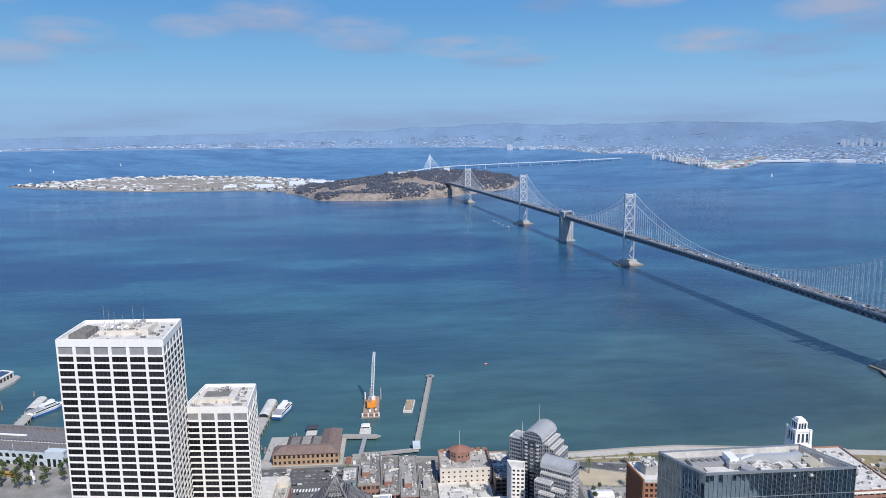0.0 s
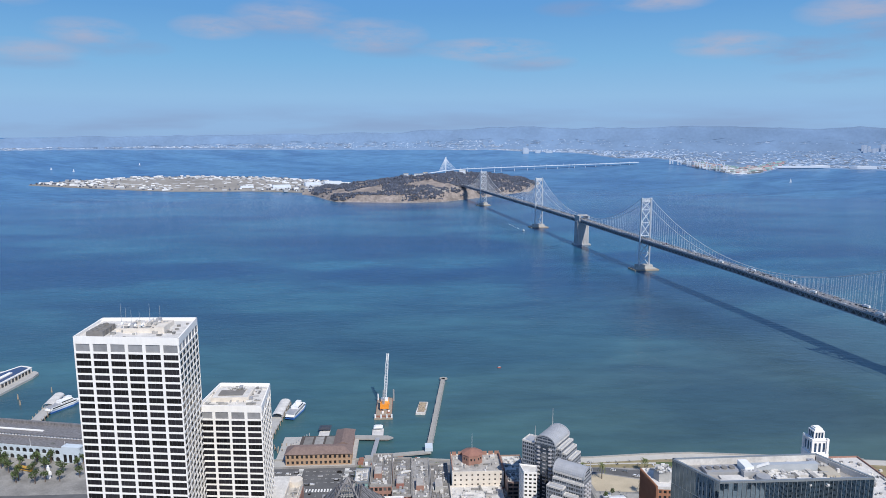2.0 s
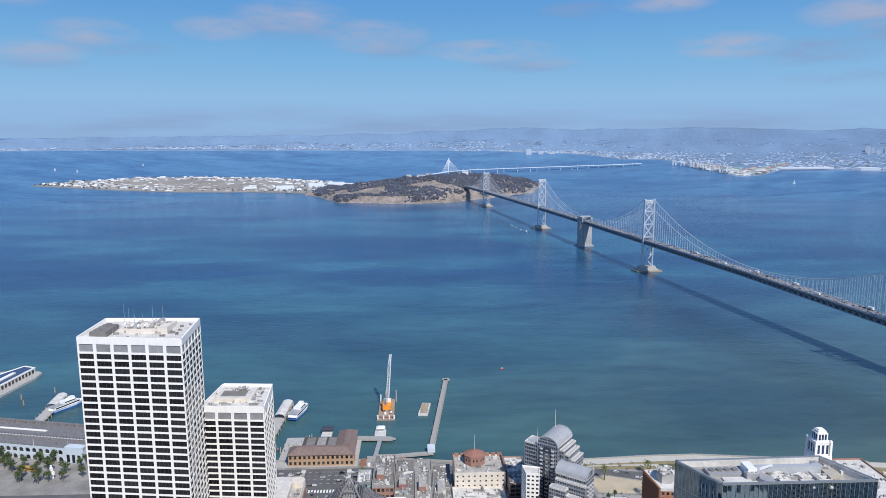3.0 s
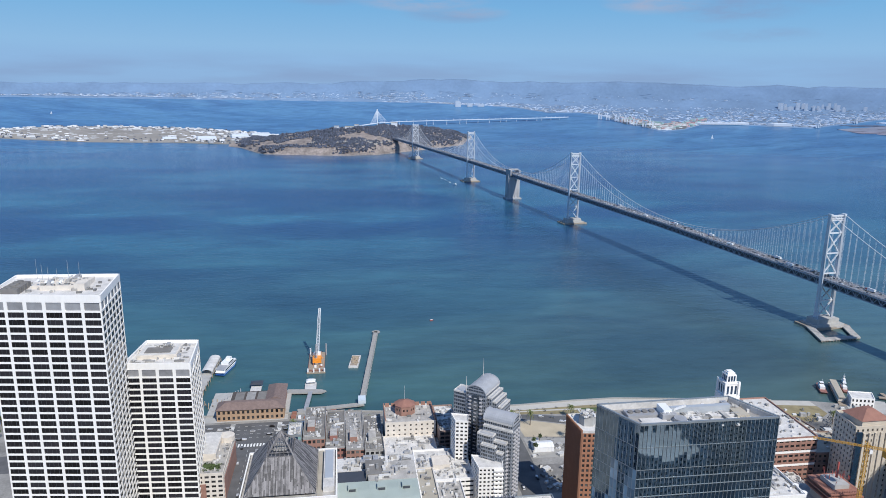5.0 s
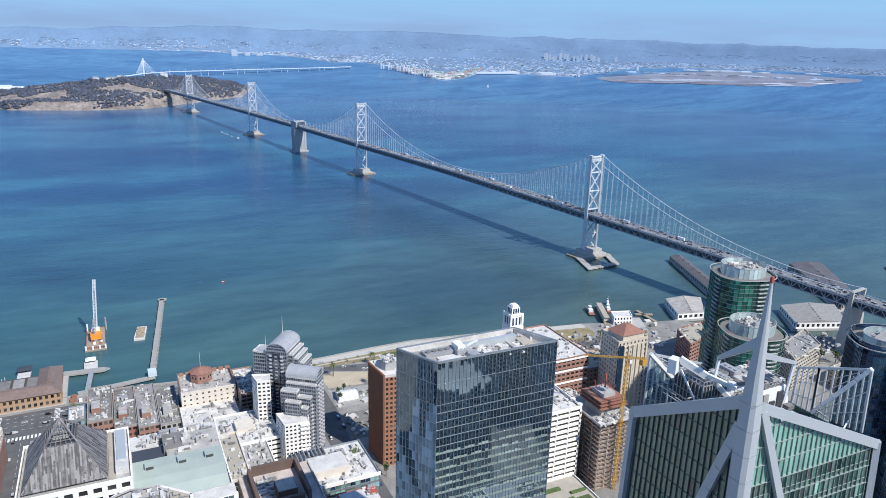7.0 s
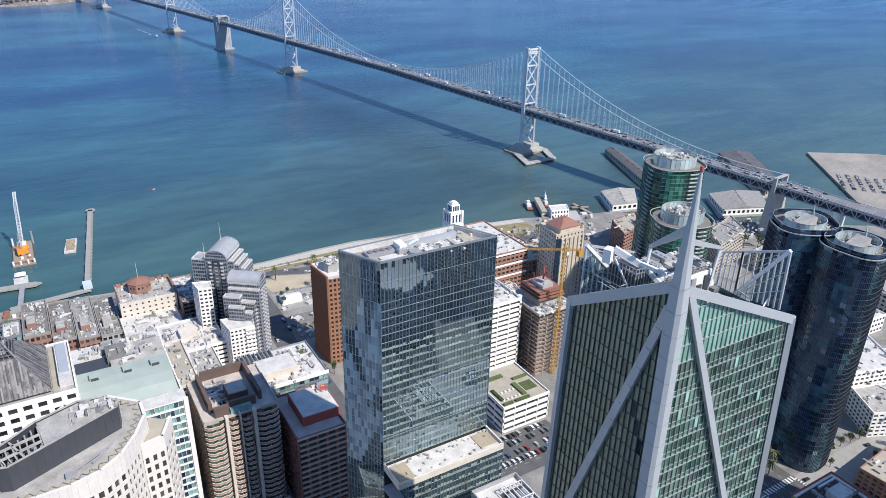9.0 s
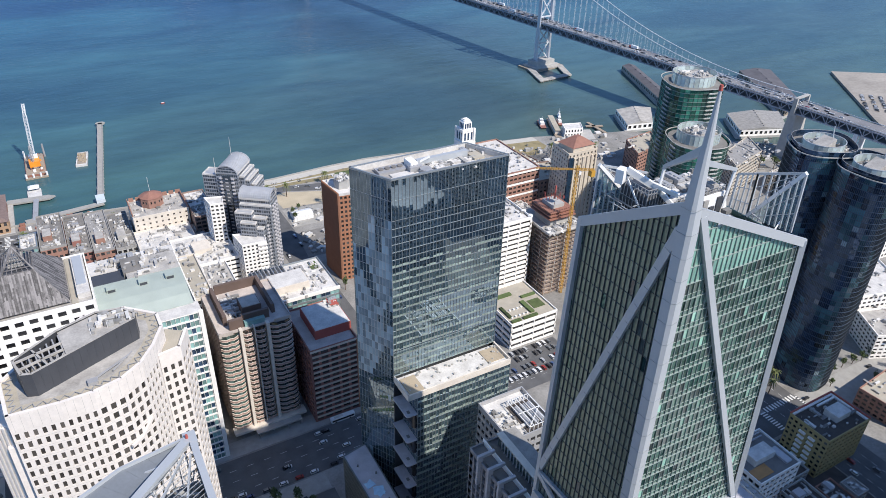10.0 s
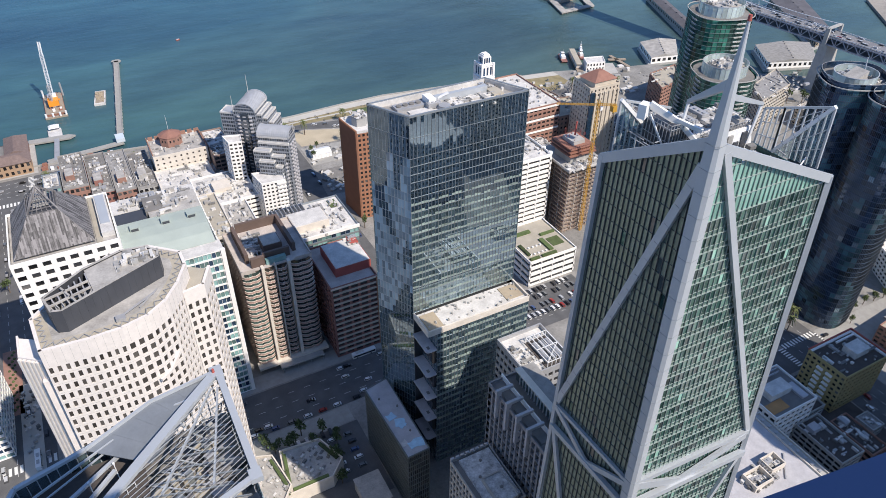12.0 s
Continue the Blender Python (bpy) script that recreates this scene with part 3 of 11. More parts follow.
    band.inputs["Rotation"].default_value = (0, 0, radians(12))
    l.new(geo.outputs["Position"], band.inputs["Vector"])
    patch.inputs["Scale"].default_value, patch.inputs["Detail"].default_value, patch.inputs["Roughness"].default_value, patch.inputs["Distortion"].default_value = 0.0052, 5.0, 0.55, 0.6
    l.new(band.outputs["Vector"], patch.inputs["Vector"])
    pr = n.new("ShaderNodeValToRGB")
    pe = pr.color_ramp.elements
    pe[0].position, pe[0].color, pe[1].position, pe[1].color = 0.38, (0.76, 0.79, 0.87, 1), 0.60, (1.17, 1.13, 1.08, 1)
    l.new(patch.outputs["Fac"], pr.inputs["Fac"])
    chop.inputs["Scale"].default_value, chop.inputs["Detail"].default_value = 0.035, 5.0
    l.new(band.outputs["Vector"], chop.inputs["Vector"])
    cr.inputs["From Min"].default_value, cr.inputs["From Max"].default_value, cr.inputs["To Min"].default_value, cr.inputs["To Max"].default_value = 0.3, 0.7, 0.88, 1.12
    l.new(chop.outputs["Fac"], cr.inputs["Value"])
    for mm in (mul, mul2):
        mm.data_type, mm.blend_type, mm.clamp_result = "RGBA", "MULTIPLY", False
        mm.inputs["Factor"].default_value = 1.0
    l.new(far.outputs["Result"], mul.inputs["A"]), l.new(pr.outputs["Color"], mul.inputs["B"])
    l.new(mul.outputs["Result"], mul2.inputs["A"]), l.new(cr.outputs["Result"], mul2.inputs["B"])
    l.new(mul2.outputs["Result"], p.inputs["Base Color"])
    rip = n.new("ShaderNodeTexNoise")
    rip.inputs["Scale"].default_value, rip.inputs["Detail"].default_value = 0.09, 6.0
    l.new(mp.outputs["Vector"], rip.inputs["Vector"])
    b = n.new("ShaderNodeBump")
    b.inputs["Strength"].default_value, b.inputs["Distance"].default_value = 0.5, 1.4
    l.new(rip.outputs["Fac"], b.inputs["Height"]), l.new(b.outputs["Normal"], p.inputs["Normal"])
    return m


def ring_sheet(b, az0, az1, na, dists, height):
    """A sheet of rings round the eye; dists(az) gives the ring distances, height(az, d) the ground."""
    rows = []
    for i in range(na + 1):
        az = az0 + (az1 - az0) * i / na
        s, c = math.sin(radians(az)), math.cos(radians(az))
        rows.append([fold(s * d, c * d, height(az, d)) for d in dists(az)])
    k = len(rows[0])
    b.add([v for r in rows for v in r], [(i * k + j, i * k + j + 1, (i + 1) * k + j + 1, (i + 1) * k + j) for i in range(na) for j in range(k - 1)])


b = Buf()
WD = [0.5, 150, 400, 700, 1000, 1400, 1800, 2200, 2600, 3000, 3500, 3800, 4200, 4700, 5300, 6000, 7000, 8200, 10000, 13000, 18000, 30000, 90000]
ring_sheet(b, -180, 180, 120, lambda az: WD, lambda az, d: 0.0)
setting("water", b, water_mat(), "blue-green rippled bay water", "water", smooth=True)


# ---- far shore, hills and town ----
def along(table, x):
    for (x0, y0), (x1, y1) in zip(table, table[1:]):
        if x <= x1:
            return y0 + (y1 - y0) * max(0, min(1, (x - x0) / (x1 - x0)))
    return table[-1][1]


SHORE = [(-60, -1.1), (-28, -1.07), (-8, -1.25), (7, -1.35), (9, -1.45), (14, -1.62), (16.5, -2.0), (19, -1.95), (20.5, -2.1), (22.5, -2.7), (25.5, -3.2), (27, -3.0), (28.5, -2.5),
         (33, -2.6), (35.5, -2.65), (37.5, -2.3), (40.5, -1.8), (44, -1.7), (52, -1.66), (57, -1.72), (70, -1.7), (110, -1.7)]
RIDGE = [(-60, -0.2), (-28, -0.2), (-15.5, -0.06), (-8, 0.0), (0, 0.15), (7, 0.52), (12, 0.42), (17, 0.38), (22, 0.5), (30, 0.28), (38, 0.3), (46, 0.15), (60, 0.05), (110, 0.0)]


def far_dists(az):
    d0 = 290.0 / math.tan(radians(-along(SHORE, az) + 0.06 * noise.noise((az * 0.9, 3, 0))))
    return [d0, d0 * 1.01] + [d0 + (20000 - d0) * f for f in (0.15, 0.3, 0.45, 0.6, 0.7, 0.8, 0.9, 1.0)] + [26000]


def far_height(az, d):
    d0 = far_dists(az)[0]
    if d < d0 + 1:
        return -4.0
    top = 292 + 20000 * math.tan(radians(along(RIDGE, az) + 0.15 * noise.noise((az * 0.35, 0, 0)) + 0.09 * noise.noise((az * 1.1, 5, 0)) + 0.04 * noise.noise((az * 3.4, 8, 0))))
    if d > 20500:
        return top * 0.6
    start = max(13500, d0)
    f = max(0, (d - start) / (20000 - start))
    return 3 + (top - 3) * f ** 0.9 * (1 + 0.5 * noise.noise((az * 0.6, d / 2500, 2)) * (1 - f) + 0.22 * noise.noise((az * 2.2, d / 900, 6)) * (1 - f))


# distance haze is put into the base colours of the far shore
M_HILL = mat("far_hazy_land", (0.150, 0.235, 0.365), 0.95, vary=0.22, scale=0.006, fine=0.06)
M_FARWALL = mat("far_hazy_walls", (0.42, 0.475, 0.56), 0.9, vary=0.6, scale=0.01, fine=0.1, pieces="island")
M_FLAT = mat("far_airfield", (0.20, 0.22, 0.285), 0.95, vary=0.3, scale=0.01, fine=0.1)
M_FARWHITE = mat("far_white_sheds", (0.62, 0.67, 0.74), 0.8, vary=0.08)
b = Buf()
ring_sheet(b, -58, 108, 330, far_dists, far_height)
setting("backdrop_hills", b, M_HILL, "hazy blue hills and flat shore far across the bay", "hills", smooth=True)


def polar(az, d):
    return math.sin(radians(az)) * d, math.cos(radians(az)) * d


def far_box(b, az, d, w, dep, h, z0=3.0):
    x, y = polar(az, d)
    c = [(x + i * w / 2, y + j * dep / 2) for i, j in ((-1, -1), (1, -1), (1, 1), (-1, 1))]
    b.add([fold(*p, z0) for p in c] + [fold(*p, z0 + h) for p in c], BOXF)


rg = random.Random(7)
b = Buf()
for _ in range(15000):
    az = rg.uniform(-30, 68)
    d0 = far_dists(az)[0]
    d = d0 * 1.03 + 60 + rg.random() ** 2.3 * (15000 - d0)
    z = far_height(az, d)
    dense = (1.0 if az > 2 else 0.55) * (1.0 if d < d0 + 3500 else 0.6)
    if rg.random() > dense:
        continue
    far_box(b, az, d, rg.uniform(9, 26) * (3.5 if rg.random() < 0.05 else 1), rg.uniform(10, 24), rg.uniform(3, 7.5), z - 1)
g_ = Buf()
for _ in range(5200):
    az = rg.uniform(-30, 68)
    d0 = far_dists(az)[0]
    d = d0 * 1.02 + 40 + rg.random() ** 1.5 * (15500 - d0)
    far_box(g_, az, d, rg.uniform(20, 110), rg.uniform(15, 40), rg.uniform(1.8, 3.5), far_height(az, d) - 1)
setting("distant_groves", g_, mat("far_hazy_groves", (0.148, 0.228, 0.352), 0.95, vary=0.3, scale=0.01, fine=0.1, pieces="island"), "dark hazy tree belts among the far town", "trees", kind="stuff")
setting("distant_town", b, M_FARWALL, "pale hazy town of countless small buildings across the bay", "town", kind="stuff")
b = Buf()
for _ in range(26):
    az = rg.gauss(35.2, 1.4)
    far_box(b, az, rg.uniform(11400, 12900), rg.uniform(25, 60), 20, rg.uniform(35, 115))
for az, d, w, h in ((9.3, 10300, 60, 85), (9.45, 10300, 40, 70), (10.3, 10500, 70, 45), (11.2, 10600, 90, 34), (13.0, 11000, 90, 30)):
    far_box(b, az, d, w, 60, h)
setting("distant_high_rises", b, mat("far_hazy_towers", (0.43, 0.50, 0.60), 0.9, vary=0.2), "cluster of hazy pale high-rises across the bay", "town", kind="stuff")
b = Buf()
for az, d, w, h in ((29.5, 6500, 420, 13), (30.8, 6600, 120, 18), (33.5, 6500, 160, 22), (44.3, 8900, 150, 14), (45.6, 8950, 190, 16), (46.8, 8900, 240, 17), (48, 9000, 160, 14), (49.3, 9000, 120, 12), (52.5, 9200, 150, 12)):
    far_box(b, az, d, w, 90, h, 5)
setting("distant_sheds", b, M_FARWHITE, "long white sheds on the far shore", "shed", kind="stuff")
b = Buf()
fl = [(37.2, -2.62), (38.5, -2.82), (40.2, -2.89), (45.5, -2.80), (50, -2.72), (52.4, -2.68), (53.2, -2.46), (55.4, -2.15), (55.7, -1.98), (51.9, -1.84), (47.4, -1.80), (43.0, -2.0), (39.3, -2.4)]
near_, far_ = fl[:9], [fl[0]] + fl[:8:-1] + [fl[8]]
for i in range(75):
    for j in range(6):
        cell = []
        for ii, jj in ((i, j), (i + 1, j), (i + 1, j + 1), (i, j + 1)):
            a = 37.2 + 18.4 * ii / 75
            e0, e1 = along(near_, a) + 0.03 * noise.noise((a * 2, 1, 0)), along(far_, a)
            e = e0 + (e1 - e0) * jj / 6
            cell.append(fold(*polar(a, 289 / math.tan(radians(-e))), -3.0 if jj == 0 else 3.6))
        b.add(cell, [(0, 1, 2, 3)])
fb = Buf()
for k in range(60):
    az = 39.5 + 14.5 * rg.random()
    far_box(fb, az, 289 / math.tan(radians(2.05 + 0.12 * rg.random())), rg.uniform(25, 110), 30, rg.uniform(4, 11))
for k in range(22):
    az = 40.5 + 13 * rg.random()
    far_box(fb, az, 289 / math.tan(radians(2.2 + 0.45 * rg.random())), rg.uniform(60, 420), rg.uniform(10, 60), 1.4, 3.0)
setting("far_sheds", fb, M_FARWALL, "low sheds and pale runways on the far airfield", "sheds", kind="stuff")
sb = Buf()
for k in range(70):
    az = 38.5 + 16 * rg.random()
    e = -along(near_, az) - 0.05 - 0.5 * rg.random() ** 2
    far_box(sb, az, 289 / math.tan(radians(e)), rg.uniform(60, 380), rg.uniform(20, 70), 1.6, 2.6)
# scrub strips, with the same haze in their colour
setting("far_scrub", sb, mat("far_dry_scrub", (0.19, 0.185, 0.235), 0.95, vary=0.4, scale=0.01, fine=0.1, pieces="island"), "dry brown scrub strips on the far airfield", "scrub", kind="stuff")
setting("far_flat", b, M_FLAT, "flat grey disused airfield on the far shore", "land")


def gantry_crane(az, d, s=1.0, turn=0.5):
    x, y = polar(az, d)
    th = Thing("gantry_crane", "white dockside gantry crane with a raised boom", "crane", *fold(x, y, 4), group="gantry cranes on the far dock")
    leg = th.buf("frame", M_FARWHITE)
    ux, uy = math.cos(turn), math.sin(turn)

    def pt(a, c, z):
        return fold(x + ux * a - uy * c, y + uy * a + ux * c, z)
    for a in (-15 * s, 15 * s):
        for c in (-13 * s, 13 * s):
            leg.beam(pt(a, c, 4), pt(a, c, 62 * s), 2.6)
        leg.beam(pt(a, -13 * s, 40 * s), pt(a, 13 * s, 40 * s), 2.2)
    boom = th.buf("boom", M_FARWHITE)
    boom.beam(pt(-30 * s, 0, 55 * s), pt(18 * s, 0, 57 * s), 3)
    boom.beam(pt(18 * s, 0, 57 * s), pt(60 * s, 0, 112 * s), 2.4)
    boom.beam(pt(10 * s, 0, 57 * s), pt(10 * s, 0, 88 * s), 2.2)
    boom.beam(pt(10 * s, 0, 88 * s), pt(45 * s, 0, 92 * s), 1.4)
    th.done()


for i, (az, d) in enumerate(((20.6, 6900), (21.2, 6750), (21.9, 6500), (22.4, 6300), (22.8, 6100), (23.3, 5900), (24.0, 5750), (24.5, 5650), (36.0, 6400), (38.3, 7600), (40.4, 8200))):
    gantry_crane(az, d, 0.8 if i < 8 else 0.65, 2.4 if i < 8 else 0.4)
b = Buf()
for _ in range(420):
    az = rg.uniform(22.5, 27.0)
    d = far_dists(az)[0] * rg.uniform(1.02, 1.16)
    far_box(b, az, d, rg.uniform(20, 60), 20, rg.uniform(5, 14))
for col, name in (((0.50, 0.33, 0.34), "red"), ((0.30, 0.46, 0.44), "green")):
    rb = Buf()
    for _ in range(150):
        az = rg.uniform(22.2, 28.5)
        far_box(rb, az, far_dists(az)[0] * rg.uniform(1.03, 1.22), rg.uniform(14, 40), 16, rg.uniform(6, 15))
    setting("container_stacks", rb, mat("faded_%s_containers" % name, col, 0.8, vary=0.3, pieces="island"), "stacks of faded %s shipping containers on the far dock" % name, "containers", kind="stuff")
setting("container_stacks", b, mat("faded_containers", (0.46, 0.47, 0.48), 0.8, vary=0.6, scale=0.02, fine=0.05, pieces="island"),
        "stacks of faded shipping containers on the far dock", "containers", kind="stuff")

# ---- low flat island ----
M_TIGROUND = mat("dry_island_ground", (0.26, 0.245, 0.225), 0.95, vary=0.3, scale=0.006, fine=0.04)
TI = [(-2235, 4225), (-1728, 3925), (-1233, 3690), (-833, 3675), (-520, 3560), (-455, 3620), (-520, 3800), (-395, 4000), (-360, 4150), (-600, 4480), (-800, 4700), (-1420, 4990), (-1887, 4900), (-2150, 4580)]
b = Buf()
b.add([fold(*p, -1.0) for p in TI] + [fold(*p, 4.0) for p in TI],
      [tuple(range(14, 28))] + [(i, (i + 1) % 14, 14 + (i + 1) % 14, 14 + i) for i in range(14)])
setting("flat_island", b, M_TIGROUND, "low flat island with dry ground and a sea wall", "island")


def inside(p, poly):
    r = False
    for (x0, y0), (x1, y1) in zip(poly, poly[1:] + poly[:1]):
        if (y0 > p[1]) != (y1 > p[1]) and p[0] < (x1 - x0) * (p[1] - y0) / (y1 - y0) + x0:
            r = not r
    return r


def spot(poly, m=30):
    xs, ys = [p[0] for p in poly], [p[1] for p in poly]
    while True:
        p = (rg.uniform(min(xs), max(xs)), rg.uniform(min(ys), max(ys)))
        if inside(p, poly):
            return p


def fold_box(b, x, y, w, dep, z0, z1, turn=0.0):
    c, s = math.cos(turn), math.sin(turn)
    q = [(x + (c * i * w - s * j * dep) / 2, y + (s * i * w + c * j * dep) / 2) for i, j in ((-1, -1), (1, -1), (1, 1), (-1, 1))]
    b.add([fold(*p, z0) for p in q] + [fold(*p, z1) for p in q], BOXF)


def clump(b, x, y, z, r, h, g, k=5):
    """A ragged tree crown of a few leaning facets."""
    ring = [g.uniform(0.65, 1.2) * r for _ in range(k)]
    a0 = g.uniform(0, 6.3)
    pts = [fold(x + ring[i] * math.cos(a0 + 6.283 * i / k), y + ring[i] * math.sin(a0 + 6.283 * i / k), z + h * g.uniform(0.15, 0.5)) for i in range(k)]
    up = [fold(x + 0.55 * ring[i] * math.cos(a0 + 0.5 + 6.283 * i / k), y + 0.55 * ring[i] * math.sin(a0 + 0.5 + 6.283 * i / k), z + h * g.uniform(0.7, 1.0)) for i in range(k)]
    b.add(pts + up + [fold(x, y, z - 1)], [(i, (i + 1) % k, k + i) for i in range(k)] + [(k + i, (i + 1) % k, k + (i + 1) % k) for i in range(k)]
          + [tuple(range(k, 2 * k))] + [((i + 1) % k, i, 2 * k) for i in range(k)])


b, t = Buf(), Buf()
for _ in range(760):
    x, y = spot(TI)
    if -1250 < x < -820 and y < 3900 and rg.random() < 0.8:
        continue
    fold_box(b, x, y, rg.uniform(12, 45), rg.uniform(12, 22), 3.5, rg.uniform(8, 14), rg.choice((0.35, -1.2)))
for _ in range(620):
    x, y = spot(TI)
    clump(t, x, y, 3.5, rg.uniform(4, 10), rg.uniform(5, 11), rg)
setting("island_houses", b, mat("island_house_walls", (0.54, 0.55, 0.57), 0.85, vary=0.45, scale=0.01, fine=0.1, pieces="island"), "low pale houses on the flat island", "houses", kind="stuff")
setting("island_trees", t, M_LEAFHAZE, "scattered hazy trees on the flat island", "trees", kind="stuff")
for x, y, w, dep, h in ((-690, 3800, 95, 60, 24), (-545, 3960, 90, 60, 26), (-440, 4010, 100, 60, 28), (-880, 3830, 70, 40, 18)):
    th = Thing("hangar", "large white hangar on the flat island", "building", *fold(x, y, 4), group="white hangars on the island")
    fold_box(th.buf("wall", M_FARWHITE), x, y, w, dep, 3, h * 0.7, 0.3)
    fold_box(th.buf("roof", M_FARWHITE), x, y, w * 0.96, dep * 0.7, h * 0.7, h, 0.3)
    th.done()

# ---- wooded rocky island ----
FRONT = [(-520, 3450), (-465, 3390), (-328, 3070), (-100, 3015), (26, 3005), (150, 3040), (228, 3115), (420, 3330), (609, 3550), (726, 4000)]
CREST = [(-520, 3), (-465, 12), (-330, 40), (-200, 64), (-60, 82), (80, 94), (200, 100), (300, 90), (420, 76), (560, 55), (680, 32), (726, 8)]


def isle(x, y):
    f = along(FRONT, x)
    d = y - f
    top = along(CREST, x) * (1 + 0.14 * noise.noise((x / 90, y / 90, 0)))
    if d < -12:
        return -8.0
    bluff = 26 * min(1.0, max(0.0, (d + 6) / 34)) * (0.8 + 0.5 * noise.noise((x / 60, y / 60, 4)))
    up = max(0, min(1, d / 330))
    back = max(0, min(1, (720 - d) / 260))
    return min(bluff + (top - 20) * up ** 0.75, top + 5) * back ** 0.7 - 2 + 3.5 * noise.noise((x / 25, y / 25, 1)) - (6 if back <= 0.02 else 0)


def island_mat():
    m = mat("rocky_slope", (0.25, 0.215, 0.195), 0.95, vary=0.7, scale=0.03, fine=0.12, bump=0.8)
    return m


b = Buf()
nx, ny = 90, 72
xs = [-530 + 1270 * i / nx for i in range(nx + 1)]
ys = [2985 + 1300 * j / ny for j in range(ny + 1)]
b.add([fold(x, y, isle(x, y)) for x in xs for y in ys], [(i * (ny + 1) + j, (i + 1) * (ny + 1) + j, (i + 1) * (ny + 1) + j + 1, i * (ny + 1) + j + 1) for i in range(nx) for j in range(ny)])
setting("rocky_island", b, island_mat(), "rocky island with tan bluffs and dry slopes", "island", smooth=True)
b = Buf()
n = 0
while n < 24000:
    x, y = rg.uniform(-500, 715), rg.uniform(3000, 4100)
    d = y - along(FRONT, x)
    z = isle(x, y)
    if d < 5 or z < 4:
        continue
    cover = 1.0 + 3.2 * noise.noise((x / 150, y / 90, 9)) + (0.5 if x > 180 else 0) - (1.1 if d < 38 else 0.3 if d < 70 else 0) - (0.35 if -170 < x < 140 and 90 < d < 260 else 0) - (0.7 if -430 < x < -120 and 60 < d < 260 else 0)
    if rg.random() < cover:
        clump(b, x, y, z - 1, rg.uniform(2.5, 6.5) * (1.6 if rg.random() < 0.12 else 1), rg.uniform(3.5, 10), rg)
    n += 1
setting("island_woods", b, M_LEAFHAZE, "dark dry hazy woods covering the rocky island", "trees", kind="stuff")
b = Buf()
pts = [(-130 + i * 14, along(FRONT, -130 + i * 14) + 95 + 14 * math.sin(i / 5)) for i in range(26)]
for p, q in zip(pts, pts[1:]):
    z = max(isle(*p), isle(*q)) + 1.5
    b.add([fold(p[0], p[1] - 5, z), fold(q[0], q[1] - 5, z), fold(q[0], q[1] + 6, z + 1), fold(p[0], p[1] + 6, z + 1),
           fold(p[0], p[1] - 5, z - 7), fold(q[0], q[1] - 5, z - 7)], [(0, 1, 2, 3), (4, 5, 1, 0)])
setting("island_road", b, M_WALKWAY, "pale road cut across the island's slope", "road")
for x, y, w in ((40, 3420, 42), (75, 3445, 20), (260, 3500, 30), (-20, 3400, 22)):
    th = Thing("island_house", "white house among the island's trees", "building", *fold(x, y, isle(x, y)), group="white houses on the island")
    z = isle(x, y)
    fold_box(th.buf("wall", M_FARWHITE), x, y, w, 16, z - 3, z + 15)
    fold_box(th.buf("roof", M_ROOFT), x, y, w + 2, 18, z + 15, z + 17)
    th.done()

# ---- far cable-stayed bridge ----
th = Thing("cable_stayed_bridge", "white cable-stayed bridge with one tower and a long viaduct", "bridge", *fold(250, 4930, 0))
line = [(120, 4600), (250, 4930), (420, 5150), (700, 5400), (1000, 5650), (1400, 5950), (1800, 6250), (2150, 6560)]
tower, deck, cables = th.buf("tower", M_FARWHITE), th.buf("deck", M_FARWHITE), th.buf("cables", M_FARWHITE)
tower.beam(fold(250, 4930, 0), fold(250, 4930, 131), 6)
for i, (p, q) in enumerate(zip(line, line[1:])):
    za, zb = 37 - 3.6 * max(0, i - 2), 37 - 3.6 * max(0, i - 1)
    deck.beam(fold(*p, za), fold(*q, zb), 16, 2.6)
    k = max(2, int(math.hypot(q[0] - p[0], q[1] - p[1]) / 70))
    for j in range(k):
        f = j / k
        x, y, z = p[0] + f * (q[0] - p[0]), p[1] + f * (q[1] - p[1]), za + f * (zb - za)
        if i >= 1:
            if j % 2 == 0:
                th.buf("pier", M_FARWHITE).beam(fold(x, y, -2), fold(x, y, z), 2.2)
            th.buf("lamp_posts", M_FARWHITE).beam(fold(x, y, z), fold(x, y, z + 13), 0.8)
for f in [i / 9 for i in range(2, 10)]:
    for x, y in ((250 - 55 * f, 4930 - 140 * f), (250 + 78 * f, 4930 + 98 * f)):
        cables.beam(fold(248, 4930, 126 - 8 * (1 - f)), fold(x, y, 37), 0.8)
th.done()

# ---- sailing boats far out ----
for az, el in ((-26.4, -2.45), (-25.0, -2.62), (-20.6, -2.25), (29.0, -3.6)):
    x, y = polar(az, 292 / math.tan(radians(-el)))
    th = Thing("sailing_boat", "small white sailing boat far out on the bay", "boat", *fold(x, y, 0), group="sailing boats")
    h = th.buf("hull", M_FARWHITE)
    h.add([fold(x - 8, y, 0), fold(x, y - 3, 0), fold(x + 8, y, 0), fold(x, y + 3, 0), fold(x - 9, y, 3), fold(x, y - 3.5, 3), fold(x + 9, y, 3), fold(x, y + 3.5, 3)], BOXF)
    th.buf("sail", M_FARWHITE).add([fold(x - 6, y, 4), fold(x + 5, y, 4), fold(x, y, 24), fold(x - 5, y + 1, 4), fold(x + 5, y + 1, 4), fold(x, y + 1, 24)], [(0, 1, 2), (3, 5, 4), (0, 2, 5, 3)])
    th.done()

# ---- suspension bridge ----
BO, BU = Vector((605.0, 775.0)), Vector((math.sin(radians(-8.3)), math.cos(radians(-8.3))))
BN = Vector((BU.y, -BU.x))
